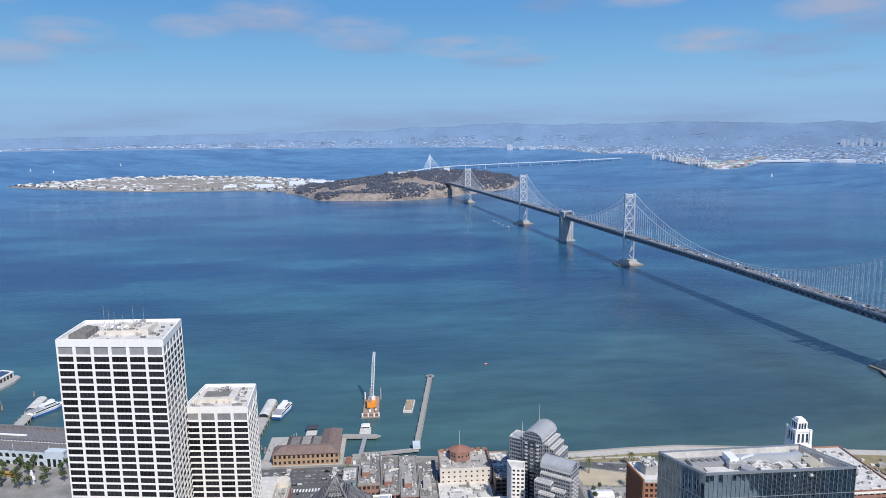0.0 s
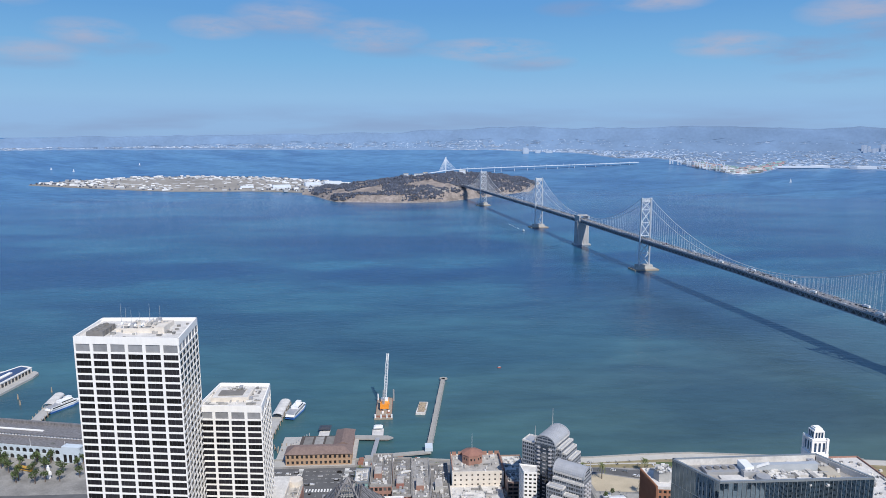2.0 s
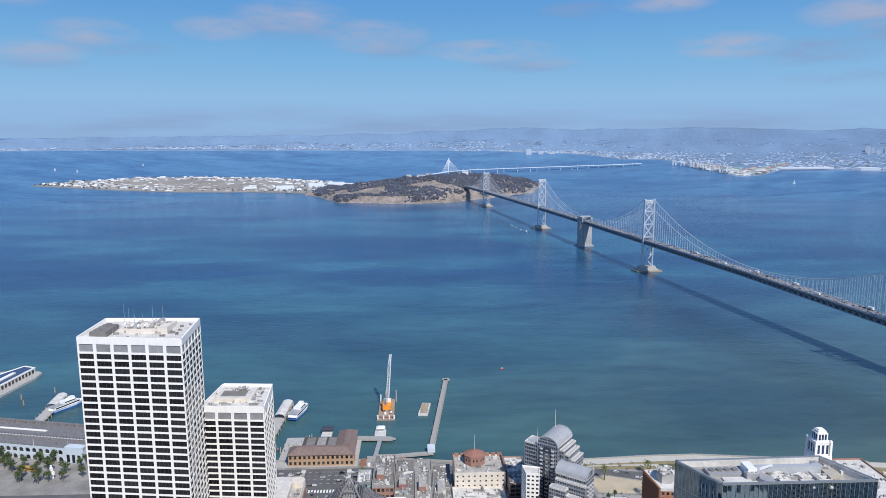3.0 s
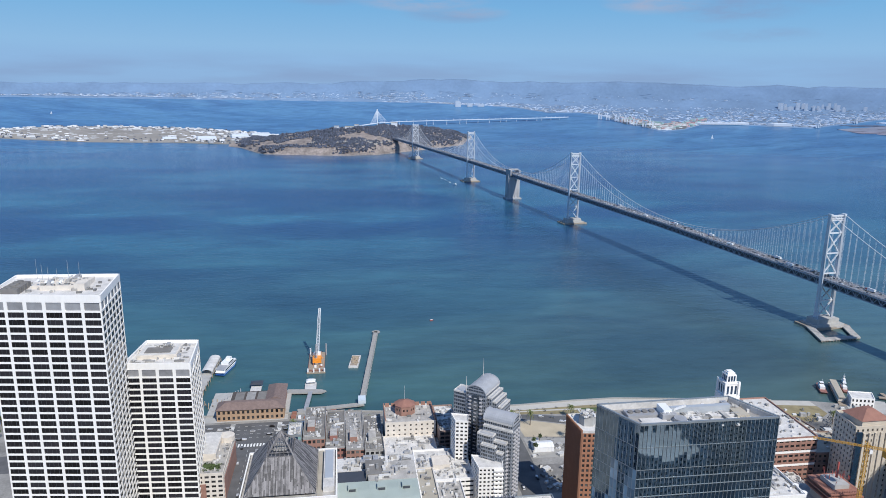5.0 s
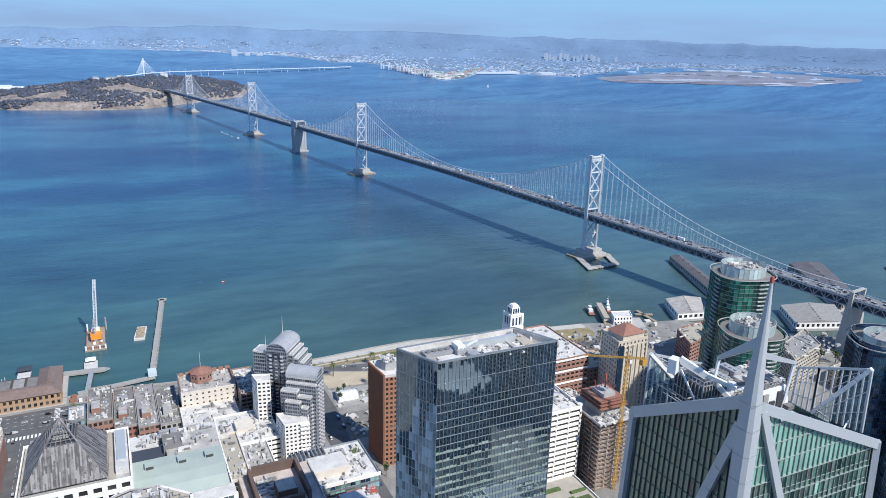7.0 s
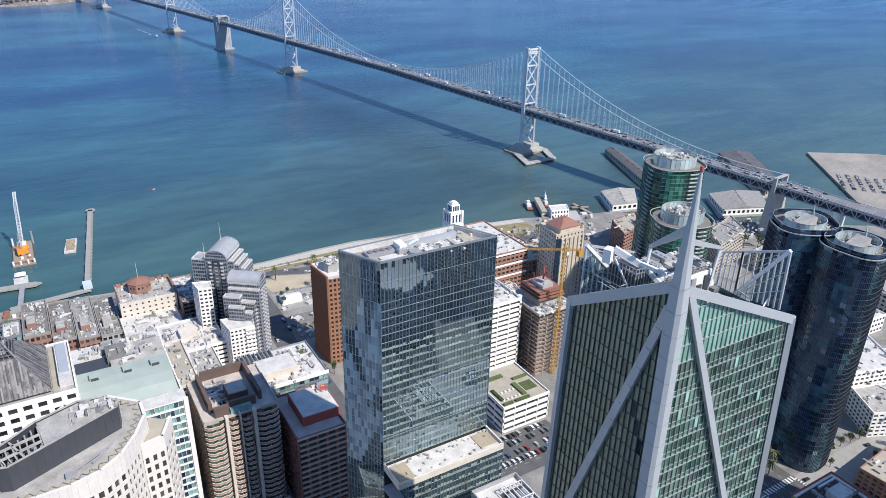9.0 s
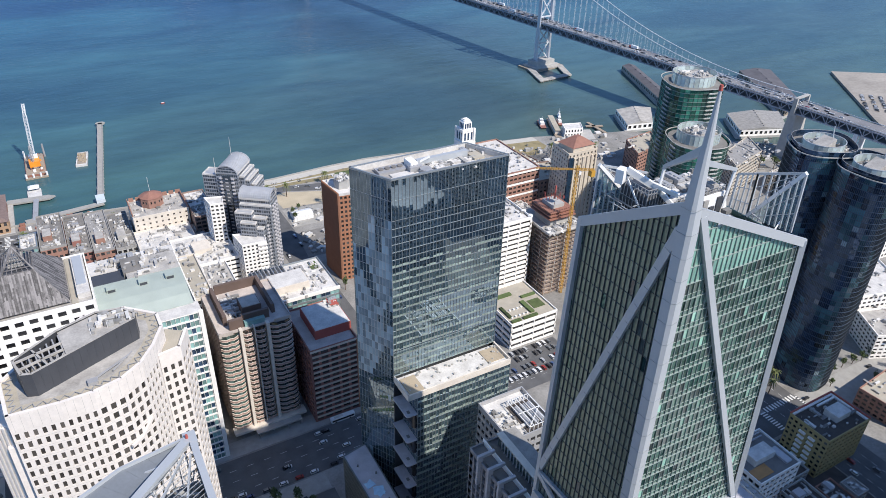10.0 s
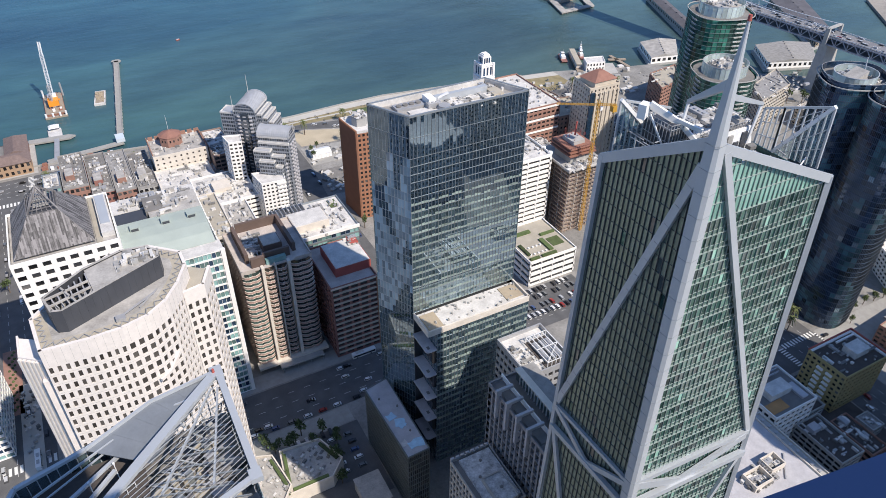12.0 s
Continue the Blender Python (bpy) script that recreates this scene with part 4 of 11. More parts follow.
S_W1, S_W2, S_W3, S_W4, S_W5, S_W6, S_END = -366, 0, 704, 1058, 1412, 2116, 2480


def on_bridge(s, n, z):
    p = BO + BU * s + BN * n
    return (p.x, p.y, z)


def deck_z(s):
    return along([(-1100, 38), (-354, 57), (0, 63), (350, 68), (704, 68), (1058, 69), (1412, 68), (2116, 64), (2480, 60)], s)


M_ANCHOR = mat("grey_anchorage_concrete", (0.41, 0.41, 0.42), 0.85, vary=0.2, scale=0.05, fine=0.6)
M_DECK = mat("worn_bridge_deck", (0.20, 0.20, 0.215), 0.9, vary=0.3, scale=0.06, fine=0.7)
BFR = ((BO.x, BO.y), tuple(BU), tuple(BN))
bridge = Thing("suspension_bridge", "long grey double-deck steel suspension bridge over the bay", "bridge", 605, 775, 0)


def bridge_tower(s, top):
    t = bridge.single("tower", Buf(), M_BRIDGE)
    b = Buf()
    for n in (-11.5, 11.5):
        b = Buf()
        for ds in (-1.7, 1.7):
            b.beam(on_bridge(s + ds * 1.6, n, 8), on_bridge(s + ds, n * 0.92, top), 1.2, 2.2)
        b.beam(on_bridge(s, n, 8), on_bridge(s, n * 0.92, top), 2.2, 0.8)
        part("leg", b, M_BRIDGE, t)
    dz = deck_z(s)
    b = Buf()
    levels = [12, (dz - 12) / 2 + 8, dz - 10, dz + 6, dz + 6 + (top - dz - 8) * 0.36, dz + 6 + (top - dz - 8) * 0.72, top - 4]
    for z in levels[1:]:
        b = Buf()
        b.box(BFR, s - 1.3, s + 1.3, -10.6, 10.6, z - 0.7, z + 0.7)
        part("cross_strut", b, M_BRIDGE, t)
    for z0, z1 in zip(levels, levels[1:]):
        if z0 == levels[2]:
            continue
        b = Buf()
        b.beam(on_bridge(s, -10.2, z0), on_bridge(s, 10.2, z1), 1.6, 1.25)
        b.beam(on_bridge(s, 10.2, z0), on_bridge(s, -10.2, z1), 1.6, 1.25)
        part("cross_brace", b, M_BRIDGE, t)
    b = Buf()
    for n in (-10.4, 10.4):
        b.box(BFR, s - 3.0, s + 3.0, n - 1.5, n + 1.5, top, top + 2.0)
    b.box(BFR, s - 1.2, s + 1.2, -10, 10, top - 1.3, top + 0.5)
    b.box(BFR, s - 1.2, s + 1.2, -10, 10, top - 6.6, top - 5.6)
    for n in (-6, -2, 2, 6):
        b.box(BFR, s - 1.0, s + 1.0, n - 0.6, n + 0.6, top - 5.6, top - 1.3)
    part("saddle", b, M_BRIDGE, t)
    b = Buf()
    b.box(BFR, s - 13, s + 13, -22, 22, -3, 5)
    b.box(BFR, s - 9, s + 9, -17, 17, 5, 11)
    part("pier", b, M_CONC, t, "grey concrete pier at the waterline")
    b = Buf()
    b.box(BFR, s - 17, s + 17, -28, 28, -1, 2.5)
    part("fender", b, M_TIMBER, t, "dark timber fender round the pier")


TOPS = {S_W2: 142.8, S_W3: 153.4, S_W5: 153.6, S_W6: 138}
for s, top in TOPS.items():
    bridge_tower(s, top)
# concrete anchorage between the two suspended halves
b = Buf()
b.add([on_bridge(S_W4 + i * w, j * d, z) for z, w, d in ((-2, 10.5, 16.5), (64, 10, 15.6)) for i, j in ((-1, -1), (1, -1), (1, 1), (-1, 1))], [BOXF[k][::-1] for k in range(6)])
b.box(BFR, S_W4 - 14, S_W4 + 14, -21, 21, -2, 3)
b.box(BFR, S_W4 - 17, S_W4 + 17, -14, -10.8, 64, 78)
b.box(BFR, S_W4 - 17, S_W4 + 17, 10.8, 14, 64, 78)
b.box(BFR, S_W4 - 3, S_W4 + 3, -14, 14, 76, 80)
bridge.single("anchorage", b, M_ANCHOR, "massive pale concrete anchorage block")
for j in (-1, 1):
    for i in (-1, 0, 1):
        b = Buf()
        b.box(BFR, S_W4 + i * 7.6 - 1.4, S_W4 + i * 7.6 + 1.4, j * 15.8 - 1.0, j * 15.8 + 1.0, -2, 66)
        bridge.single("anchorage_rib", b, M_ANCHOR)
for i in (-1, 1):
    for n in (-13.2, -4.4, 4.4, 13.2):
        b = Buf()
        b.box(BFR, S_W4 + i * 10.2 - 1.0, S_W4 + i * 10.2 + 1.0, n - 1.9, n + 1.9, -2, 66)
        bridge.single("anchorage_rib", b, M_ANCHOR)
for s in (S_W1,):
    b = Buf()
    b.add([on_bridge(s + i * w, j * d, z) for z, w, d in ((-1, 6, 15), (deck_z(s) - 9, 4, 11)) for i, j in ((-1, -1), (1, -1), (1, 1), (-1, 1))], [BOXF[k][::-1] for k in range(6)])
    b.box(BFR, s - 4, s + 4, -12, 12, deck_z(s) - 13, deck_z(s) - 9)
    for n in (-11.5, 11.5):
        b.box(BFR, s - 2, s + 2, n - 1.2, n + 1.2, deck_z(s) - 9, deck_z(s) + 7)
    b.box(BFR, s - 1.5, s + 1.5, -11, 11, deck_z(s) + 6, deck_z(s) + 7.5)
    bridge.single("bent", b, M_CONC, "tall grey concrete cable bent on the shore")
for s in (-430, -520, -610, -700, -800):
    b = Buf()
    for n in (-9, 9):
        b.box(BFR, s - 2, s + 2, n - 2, n + 2, 0, deck_z(s) - 8)
    bridge.single("viaduct_pier", b, M_BRIDGE)
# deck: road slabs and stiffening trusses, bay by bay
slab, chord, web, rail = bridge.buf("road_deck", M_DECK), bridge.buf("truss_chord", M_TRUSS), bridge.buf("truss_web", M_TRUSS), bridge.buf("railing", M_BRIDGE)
mark = bridge.buf("lane_marking", M_PAINT)
s = -1000.0
while s < S_END:
    e = min(S_END, s + 12)
    z0, z1 = deck_z(s), deck_z(e)
    for lo, hi in ((-1.0, 0.0), (-8.6, -7.8)):
        slab.add([on_bridge(q, n, z + o) for o in (lo, hi) for q, n, z in ((s, -9.6, z0), (e, -9.6, z1), (e, 9.6, z1), (s, 9.6, z0))], [BOXF[k][::-1] for k in range(6)])
    for n in (-10.2, 10.2):
        for o in (-1.2, -8.6):
            chord.beam(on_bridge(s, n, z0 + o), on_bridge(e, n, z1 + o), 0.8, 1.2)
        web.beam(on_bridge(s, n, z0 - 8.4), on_bridge((s + e) / 2, n, (z0 + z1) / 2 - 1.2), 0.7)
        web.beam(on_bridge((s + e) / 2, n, (z0 + z1) / 2 - 1.2), on_bridge(e, n, z1 - 8.4), 0.7)
        web.beam(on_bridge(s, n, z0 - 8.4), on_bridge(s, n, z0 - 1.2), 0.6)
        rail.beam(on_bridge(s, n * 0.965, z0 + 0.9), on_bridge(e, n * 0.965, z1 + 0.9), 0.25, 0.7)
    for n in (-5.8, -1.95, 1.95, 5.8):
        mark.add([on_bridge(q, n + k, z) for q, k, z in ((s, -0.12, z0 + .03), (s, 0.12, z0 + .03), (s + 5, 0.12, z0 + .03), (s + 5, -0.12, z0 + .03))], [(0, 1, 2, 3)])
    s = e


def cable_z(s):
    for a, za, c, zc, low in ((S_W1, deck_z(S_W1) + 7, S_W2, 145, None), (S_W2, 145, S_W3, 155.6, 72), (S_W3, 155.6, S_W4, 78, None), (S_W4, 78, S_W5, 155.6, None), (S_W5, 155.6, S_W6, 140, 71), (S_W6, 140, S_END, 62, None)):
        if a <= s <= c:
            f = (s - a) / (c - a)
            chordz = za + f * (zc - za)
            sag = ((za + zc) / 2 - low) if low else 25
            return chordz - 4 * sag * f * (1 - f)
    return None


hang = bridge.buf("suspender", M_BRIDGE)
for n in (-10.0, 10.0):
    cab = Buf()
    s = float(S_W1)
    while s < S_END - 1:
        e = min(S_END, s + 9)
        cab.tube(on_bridge(s, n, cable_z(s)), on_bridge(e, n, cable_z(e)), 0.42, n=6)
        if cable_z(s) > deck_z(s) + 3 and s > S_W1 + 20:
            for ds in (-0.5, 0.5):
                hang.beam(on_bridge(s + ds, n, deck_z(s) - 1), on_bridge(s + ds, n, cable_z(s)), 0.11)
        s = e
    bridge.single("main_cable", cab, M_BRIDGE)
bridge.done()

# pale concrete apron, open in the middle, at the foot of the tower nearest the city
th = Thing("pier_apron", "pale concrete fender apron on piles round open water", "pier", *on_bridge(0, 0, 0))
APRON = [(577, 768), (561, 716), (617, 721), (634, 765)]
for k, (p, w) in enumerate(zip(APRON, (9, 8, 9, 7))):
    r = APRON[(k + 1) % 4]
    d = Vector((r[0] - p[0], r[1] - p[1], 0))
    inn = Vector((-d.y, d.x, 0)).normalized() * w
    q = Buf()
    q.prism([p, r, (r[0] + inn.x - d.x * 0.12, r[1] + inn.y - d.y * 0.12), (p[0] + inn.x + d.x * 0.12, p[1] + inn.y + d.y * 0.12)], 1.6 + 0.01 * k, 3.0 + 0.01 * k)
    th.single("deck", q, M_ROOF)
    for i in range(int(d.length / 4)):
        e = Vector((*p, 0)) + d * ((i + 0.5) * 4 / d.length) + inn * 0.06
        th.buf("pile", M_TIMBER).tube((e.x, e.y, -3), (e.x, e.y, 1.7), 0.5, n=6)
th.done()


# ---- city ground ----
COAST = [(-900, 900), (-560, 860), (-470, 700), (-400, 655), (-163, 632), (-135, 600), (-50, 598), (11, 595), (46, 590), (131, 590), (161, 590.5), (212, 594), (255, 594.5), (330, 584), (404, 573), (440, 567), (502, 546), (545, 535), (600, 488), (660, 440),
         (720, 400), (806, 350), (900, 250), (1000, 60), (1250, -300)]
b = Buf()
poly = COAST[::-1] + [(-900, -900), (1250, -900)]
b.prism(poly, -4, GZ)
setting("ground", b, M_GROUND, "grey paved city ground ending at a sea wall", "ground")


# ---- the tower that the camera looks out of ----
th = Thing("lookout_tower", "tall pale glass tower seen only as a window sill", "building", -4, -26, GZ)
th.buf("wall", M_ALU).prism(rect(-30, 22, -50, -0.7), GZ, 290.4)
th.buf("crown", M_ALU).prism(rect(-30, 22, -50, -0.9), 297, 326)
for x in (-29, -12, 8, 21):
    q = Buf()
    q.box(WORLDF, x - 0.6, x + 0.6, -49, -48, 290.4, 297)
    th.single("column", q, M_ALU)
th.done()
# unseen blocks, added to be mirrored in glass and to shade the east yard
b, gb = Buf(), Buf()
rb = random.Random(17)
LOW = [(150 + 46 * (k % 9) + rb.uniform(0, 12), -330 + 44 * (k // 9), rb.uniform(20, 36), rb.uniform(18, 34), rb.uniform(9, 26)) for k in range(63)]
for x0, y0, w, dp, h in (*(q for q in LOW if not (250 < q[0] < 400 and q[1] > -100)), (60, -130, 46, 40, 150), (130, -60, 40, 34, 60), (130, -170, 50, 44, 70), (-60, -160, 50, 40, 110), (285, -15, 100, 65, 170), (190, -20, 38, 40, 60), (270, -90, 44, 40, 50), (-130, -60, 44, 44, 90), (-150, 40, 40, 50, 120),
                         (20, -230, 60, 40, 100), (-180, -150, 50, 50, 130), (60, -60, 34, 30, 40), (330, 0, 40, 40, 40), (-120, 130, 30, 40, 100), (300, 40, 30, 24, 30)):
    gb.box(WORLDF, x0, x0 + w, y0, y0 + dp, GZ, h - 1)
    b.box(WORLDF, x0 - 0.2, x0 + w + 0.2, y0 - 0.2, y0 + dp + 0.2, h - 1, h)
    step = rb.choice((2.4, 3.2, 5.0))
    lip = rb.choice((1.2, 1.7, 2.2))
    for k in range(int(h / 4)):
        b.box(WORLDF, x0 - 0.4, x0 + w + 0.4, y0 - 0.4, y0 + dp + 0.4, GZ + k * 4, GZ + k * 4 + lip)
    for (p, r) in (((x0, y0), (x0 + w, y0)), ((x0 + w, y0), (x0 + w, y0 + dp)), ((x0 + w, y0 + dp), (x0, y0 + dp)), ((x0, y0 + dp), (x0, y0))):
        fr, l = side(p, r)
        for k in range(int(l / step) + 1):
            b.box(fr, k * step - 0.45, k * step + 0.45, -0.2, 0.35, GZ, h)
setting("backdrop_city", b, mat("plain_city_walls", (0.50, 0.49, 0.47), 0.8, vary=0.7, scale=0.012, fine=0.3), "unseen plain city blocks added for reflections and shadow", "buildings", kind="structure")
setting("backdrop_windows", gb, G_DARK_I, "dark window bands of the unseen added city blocks", "windows", kind="structure")
M_SILL = mat("blue_window_sill", (0.13, 0.20, 0.40), 0.3, vary=0.1)
b = Buf()
fr, l = side((2.9, -0.17), (-1.2, 0.415))
b.box(fr, 0, l, -0.42, 0.0, 291.62, 291.764)
b.box(fr, 0, l, -0.09, -0.06, 291.764, 291.776)
b.box(fr, 0.1, l - 0.1, -1.4, -0.02, 290.3, 291.61)
setting("window_sill", b, M_SILL, "dark blue metal window sill", "sill")


# ---- twin white towers with ribbon bays ----
G_BLACK = glass_mat("black_ribbon_glass", (0.018, 0.017, 0.021), vary=0.6, ior=1.38, rough=0.08)
ROWS[G_BLACK] = glass_mat("black_ribbon_glass_rows", (0.018, 0.017, 0.021), vary=0.6, ior=1.38, rough=0.08, pieces="island")


def white_tower(label, poly, z, bx, by, nf):
    (x0, y0), (x1, y1) = poly[0], poly[2]
    th = Thing("office_tower", label, "building", (x0 + x1) / 2, (y0 + y1) / 2, GZ, "twin white office towers")
    th.buf("core", M_DARKMETAL).prism(inset(poly, 0.9), GZ, z - 3)
    zt = z - 10
    for i, n in enumerate((bx, by + 1, bx, by + 1)):
        a, c = poly[i], poly[(i + 1) % 4]
        facade(th, a, c, GZ, zt, nf, n, M_WHITE, G_BLACK, sp=0.27 if i % 2 == 0 else 0.22, pier=1.7 if i % 2 == 0 else 1.0, depth=0.35)
        facade(th, a, c, zt, z - 4, 1, n, M_WHITE, G_LOUVRE, sp=0.18, pier=2.0 if i % 2 == 0 else 1.3, depth=0.5, name="top_band")
        fr, l = side(a, c)
        th.buf("parapet", M_WHITE).box(fr, 0, l, -0.8, 0.02, z - 4, z)
        # mullions that split each window
        m = th.buf("mullion", M_MULL)
        bw = l / n
        for k in range(n):
            for f in (0.25, 0.5, 0.75):
                m.box(fr, (k + f) * bw - 0.06, (k + f) * bw + 0.06, -0.32, -0.24, GZ, zt)
    th.buf("roof", M_ROOFW).prism(inset(poly, 0.8), z - 2.4, z - 2)
    clutter(th, x0 + 4, x1 - 4, y0 + 6, y1 - 6, z - 2, 5)
    return th


OM_A = [(-205, 420), (-139.5, 412), (-143, 461), (-206, 464)]
OM_B = [(-146, 459), (-102, 455), (-105, 500), (-142, 503)]
G_LOUVRE = mat("grey_louvre_panel", (0.30, 0.30, 0.31), 0.6, 0.2, vary=0.25, scale=0.3, pieces="object")
th = white_tower("tall white concrete office tower with dark ribbon windows", OM_A, 172, 6, 5, 35)
p = th.buf("penthouse", M_CREAM)
p.box(WORLDF, -180, -155, 432, 452, 170, 172.8)
p.box(WORLDF, -186, -180, 436, 450, 170, 171.8)
p.box(WORLDF, -160, -154, 430, 440, 170, 174.2)
d = th.buf("cooling_unit", M_ROOFD)
for i in range(4):
    d.box(WORLDF, -199 + i * 0.3, -189, 424 + i * 5, 428 + i * 5, 170, 173.5)
    d.tube((-194, 426 + i * 5, 173.5), (-194, 426 + i * 5, 174.3), 1.7, n=12)
for i, (x, y, h) in enumerate(((-190, 455, 14), (-187, 455, 11), (-184, 456, 9), (-172, 456, 13), (-165, 455, 12), (-178, 454, 8))):
    m = Buf()
    m.tube((x, y, 170), (x, y, 170 + h), 0.14, 0.06, 6)
    th.single("antenna", m, M_STEEL)
for x, y in ((-176, 434), (-172, 433), (-168, 434), (-182, 438)):
    m = Buf()
    m.tube((x, y, 174.4), (x - 0.4, y - 0.8, 175.2), 0.25, 1.0, 12)
    m.tube((x, y, 172), (x, y, 174.6), 0.12, n=6)
    th.single("satellite_dish", m, M_WHITEP)
clutter(th, -178, -158, 434, 450, 172.8, 5)
th.done()
th = white_tower("shorter white concrete office tower with dark ribbon windows", OM_B, 111, 4, 5, 23)
p = th.buf("penthouse", M_CREAM)
p.box(WORLDF, -140, -114, 470, 490, 109, 111.6)
th.buf("penthouse_roof", M_ROOFW).box(WORLDF, -139, -115, 471, 489, 111.6, 111.8)
th.buf("roof_louvre", M_ROOFD).box(WORLDF, -136, -119, 474, 484, 111.8, 112.3)
clutter(th, -130, -120, 485, 488, 111.8, 2)
th.done()

# ---- white chamfered tower with slot windows ----
PG = [(-33.6, 184.6), (-19.5, 183.6), (-10.5, 184.0), (-2.2, 186.4), (4.3, 191.4), (9.4, 198.8), (13.7, 207.8), (13.6, 216), (4, 225), (-9, 226), (-28.3, 209.4), (-35.2, 201.5)]
PZ = 145.0
G_WARM = glass_mat("warm_grey_window_glass", (0.075, 0.068, 0.062), vary=0.45, ior=1.6, rough=0.05)
ROWS[G_WARM] = glass_mat("warm_grey_window_glass_field", (0.075, 0.068, 0.062), vary=0.45, ior=1.6, rough=0.05, pieces="island")
th = Thing("office_tower", "white granite office tower with chamfered corners and slot windows", "building", -10, 206, GZ)
th.buf("core", M_DARKMETAL).prism(inset(PG, 0.7), GZ, PZ - 1)
NP = len(PG)
for i in range(NP):
    a, c = PG[i], PG[(i + 1) % NP]
    l = math.hypot(c[0] - a[0], c[1] - a[1])
    facade(th, a, c, GZ, PZ - 6.5, 35, max(2, round(l / 2.55)), M_GRANITE, G_WARM, sp=0.36, pier=1.25 if i < 7 else 1.6, depth=0.35)
    fr, l = side(a, c)
    q = Buf()
    q.box(fr, 0, l, -1.0, 0.02, PZ - 6.5, PZ)
    th.single("cornice", q, M_GRANITE)
    # panel joints
    nj = max(2, round(l / 2.55))
    for k in range(nj):
        u = (k + 0.5) * l / nj
        th.buf("joint", M_CONC).box(fr, u - 0.03, u + 0.03, -0.2, 0.03, PZ - 6.5, PZ - 0.2)
    for k in range(1, 35):
        z = GZ + k * (PZ - 6.5 - GZ) / 35
        th.buf("joint", M_CONC).box(fr, 0, l, -0.2, 0.02, z - 0.025, z + 0.025)
# lower shoulder with a notched top beside the teal building
EXT = [(9.8, 199.4), (17.2, 201.0), (21.4, 210.5), (13.9, 215.8)]
th.buf("core", M_DARKMETAL).prism(inset(EXT, 0.7), GZ, 136.5)
for a, c in zip(EXT, EXT[1:3]):
    facade(th, a, c, GZ, 134.5, 34, 3, M_GRANITE, G_WARM, sp=0.36, pier=1.3, depth=0.35)
    fr, l = side(a, c)
    q = Buf()
    q.box(fr, 0, l, -1.0, 0.02, 134.5, 139.5)
    th.single("cornice", q, M_GRANITE)
WING = [(-40.8, 193.0), (-34.0, 187.6), (-35.3, 201.2), (-41.0, 205.0)]
th.buf("west_wing", M_GRANITE, "ribbed granite side wing").prism(inset(WING, 0.4), GZ, 137)
fr, l = side(WING[0], WING[1])
for k in range(6):
    q = Buf()
    q.box(fr, 0.2 + k * (l - 1.2) / 5, 1.0 + k * (l - 1.2) / 5, -0.6, 0.5, GZ, 138)
    th.single("rib", q, M_GRANITE)
q = Buf()
q.box(fr, 0, l, -0.9, -0.3, 137, 138.6)
th.single("wing_parapet", q, M_GRANITE)
fr, l = side(WING[3], WING[0])
q = Buf()
q.box(fr, 0, l - 0.7, -0.6, 0, GZ, 137.5)
th.single("wing_side", q, M_GRANITE)
th.buf("shoulder_roof", M_ROOFT).prism(inset(EXT, 0.9), 137.6, 138.6)
th.buf("roof", M_ROOFT).prism(inset(PG, 1.0), PZ - 1.2, PZ - 0.8)
th.buf("inner_walk", M_ROOF).prism(inset(PG, 4.4), PZ - 0.8, PZ - 0.76)
# folded track round the roof edge
q0, q1 = inset(PG, 1.4), inset(PG, 3.2)
for i in range(NP):
    a0, a1, c0, c1 = q0[i], q1[i], q0[(i + 1) % NP], q1[(i + 1) % NP]
    n = max(1, round(math.hypot(c0[0] - a0[0], c0[1] - a0[1]) / 3.2))
    for k in range(n):
        f, g, h = k / n, (k + 0.5) / n, (k + 1) / n
        p = (a0[0] + (c0[0] - a0[0]) * f, a0[1] + (c0[1] - a0[1]) * f)
        q = (a1[0] + (c1[0] - a1[0]) * g, a1[1] + (c1[1] - a1[1]) * g)
        r = (a0[0] + (c0[0] - a0[0]) * h, a0[1] + (c0[1] - a0[1]) * h)
        th.buf("roof_brace", M_STEEL).beam((*p, PZ - 0.2), (*q, PZ - 0.2), 0.16)
        th.buf("roof_brace", M_STEEL).beam((*q, PZ - 0.2), (*r, PZ - 0.2), 0.16)
SC = [(-29.5, 199.6), (-27.6, 191.6), (-24.6, 190.6), (5.8, 205), (6.4, 208.6), (3, 213), (-5, 214.2), (-17, 209.4)]
sc = th.buf("plant_screen", M_DARKMETAL, "dark ribbed metal plant screen")
for i in range(len(SC)):
    fr, l = side(SC[i], SC[(i + 1) % len(SC)])
    sc.box(fr, 0, l, -0.35, 0, PZ - 0.8, PZ + 7.6)
    for k in range(int(l / 2.4)):
        sc.box(fr, k * 2.4, k * 2.4 + 0.08, 0, 0.05, PZ - 0.8, PZ + 7.6)
    th.buf("screen_cap", M_ROOF).box(fr, 0, l, -0.6, 0.1, PZ + 7.6, PZ + 7.8)
th.buf("plant_deck", M_ROOF).prism([(-15, 195.6), (5.2, 205.2), (5.8, 208.4), (2.6, 212.4), (-5, 213.6), (-16.6, 208.8)], PZ + 6.8, PZ + 7.2)
th.buf("plant_well", M_ROOFD).prism([(-28.8, 199.4), (-27.2, 192.1), (-24.6, 191.2), (-15.3, 195.6), (-16.9, 208.8)], PZ - 0.8, PZ + 2)
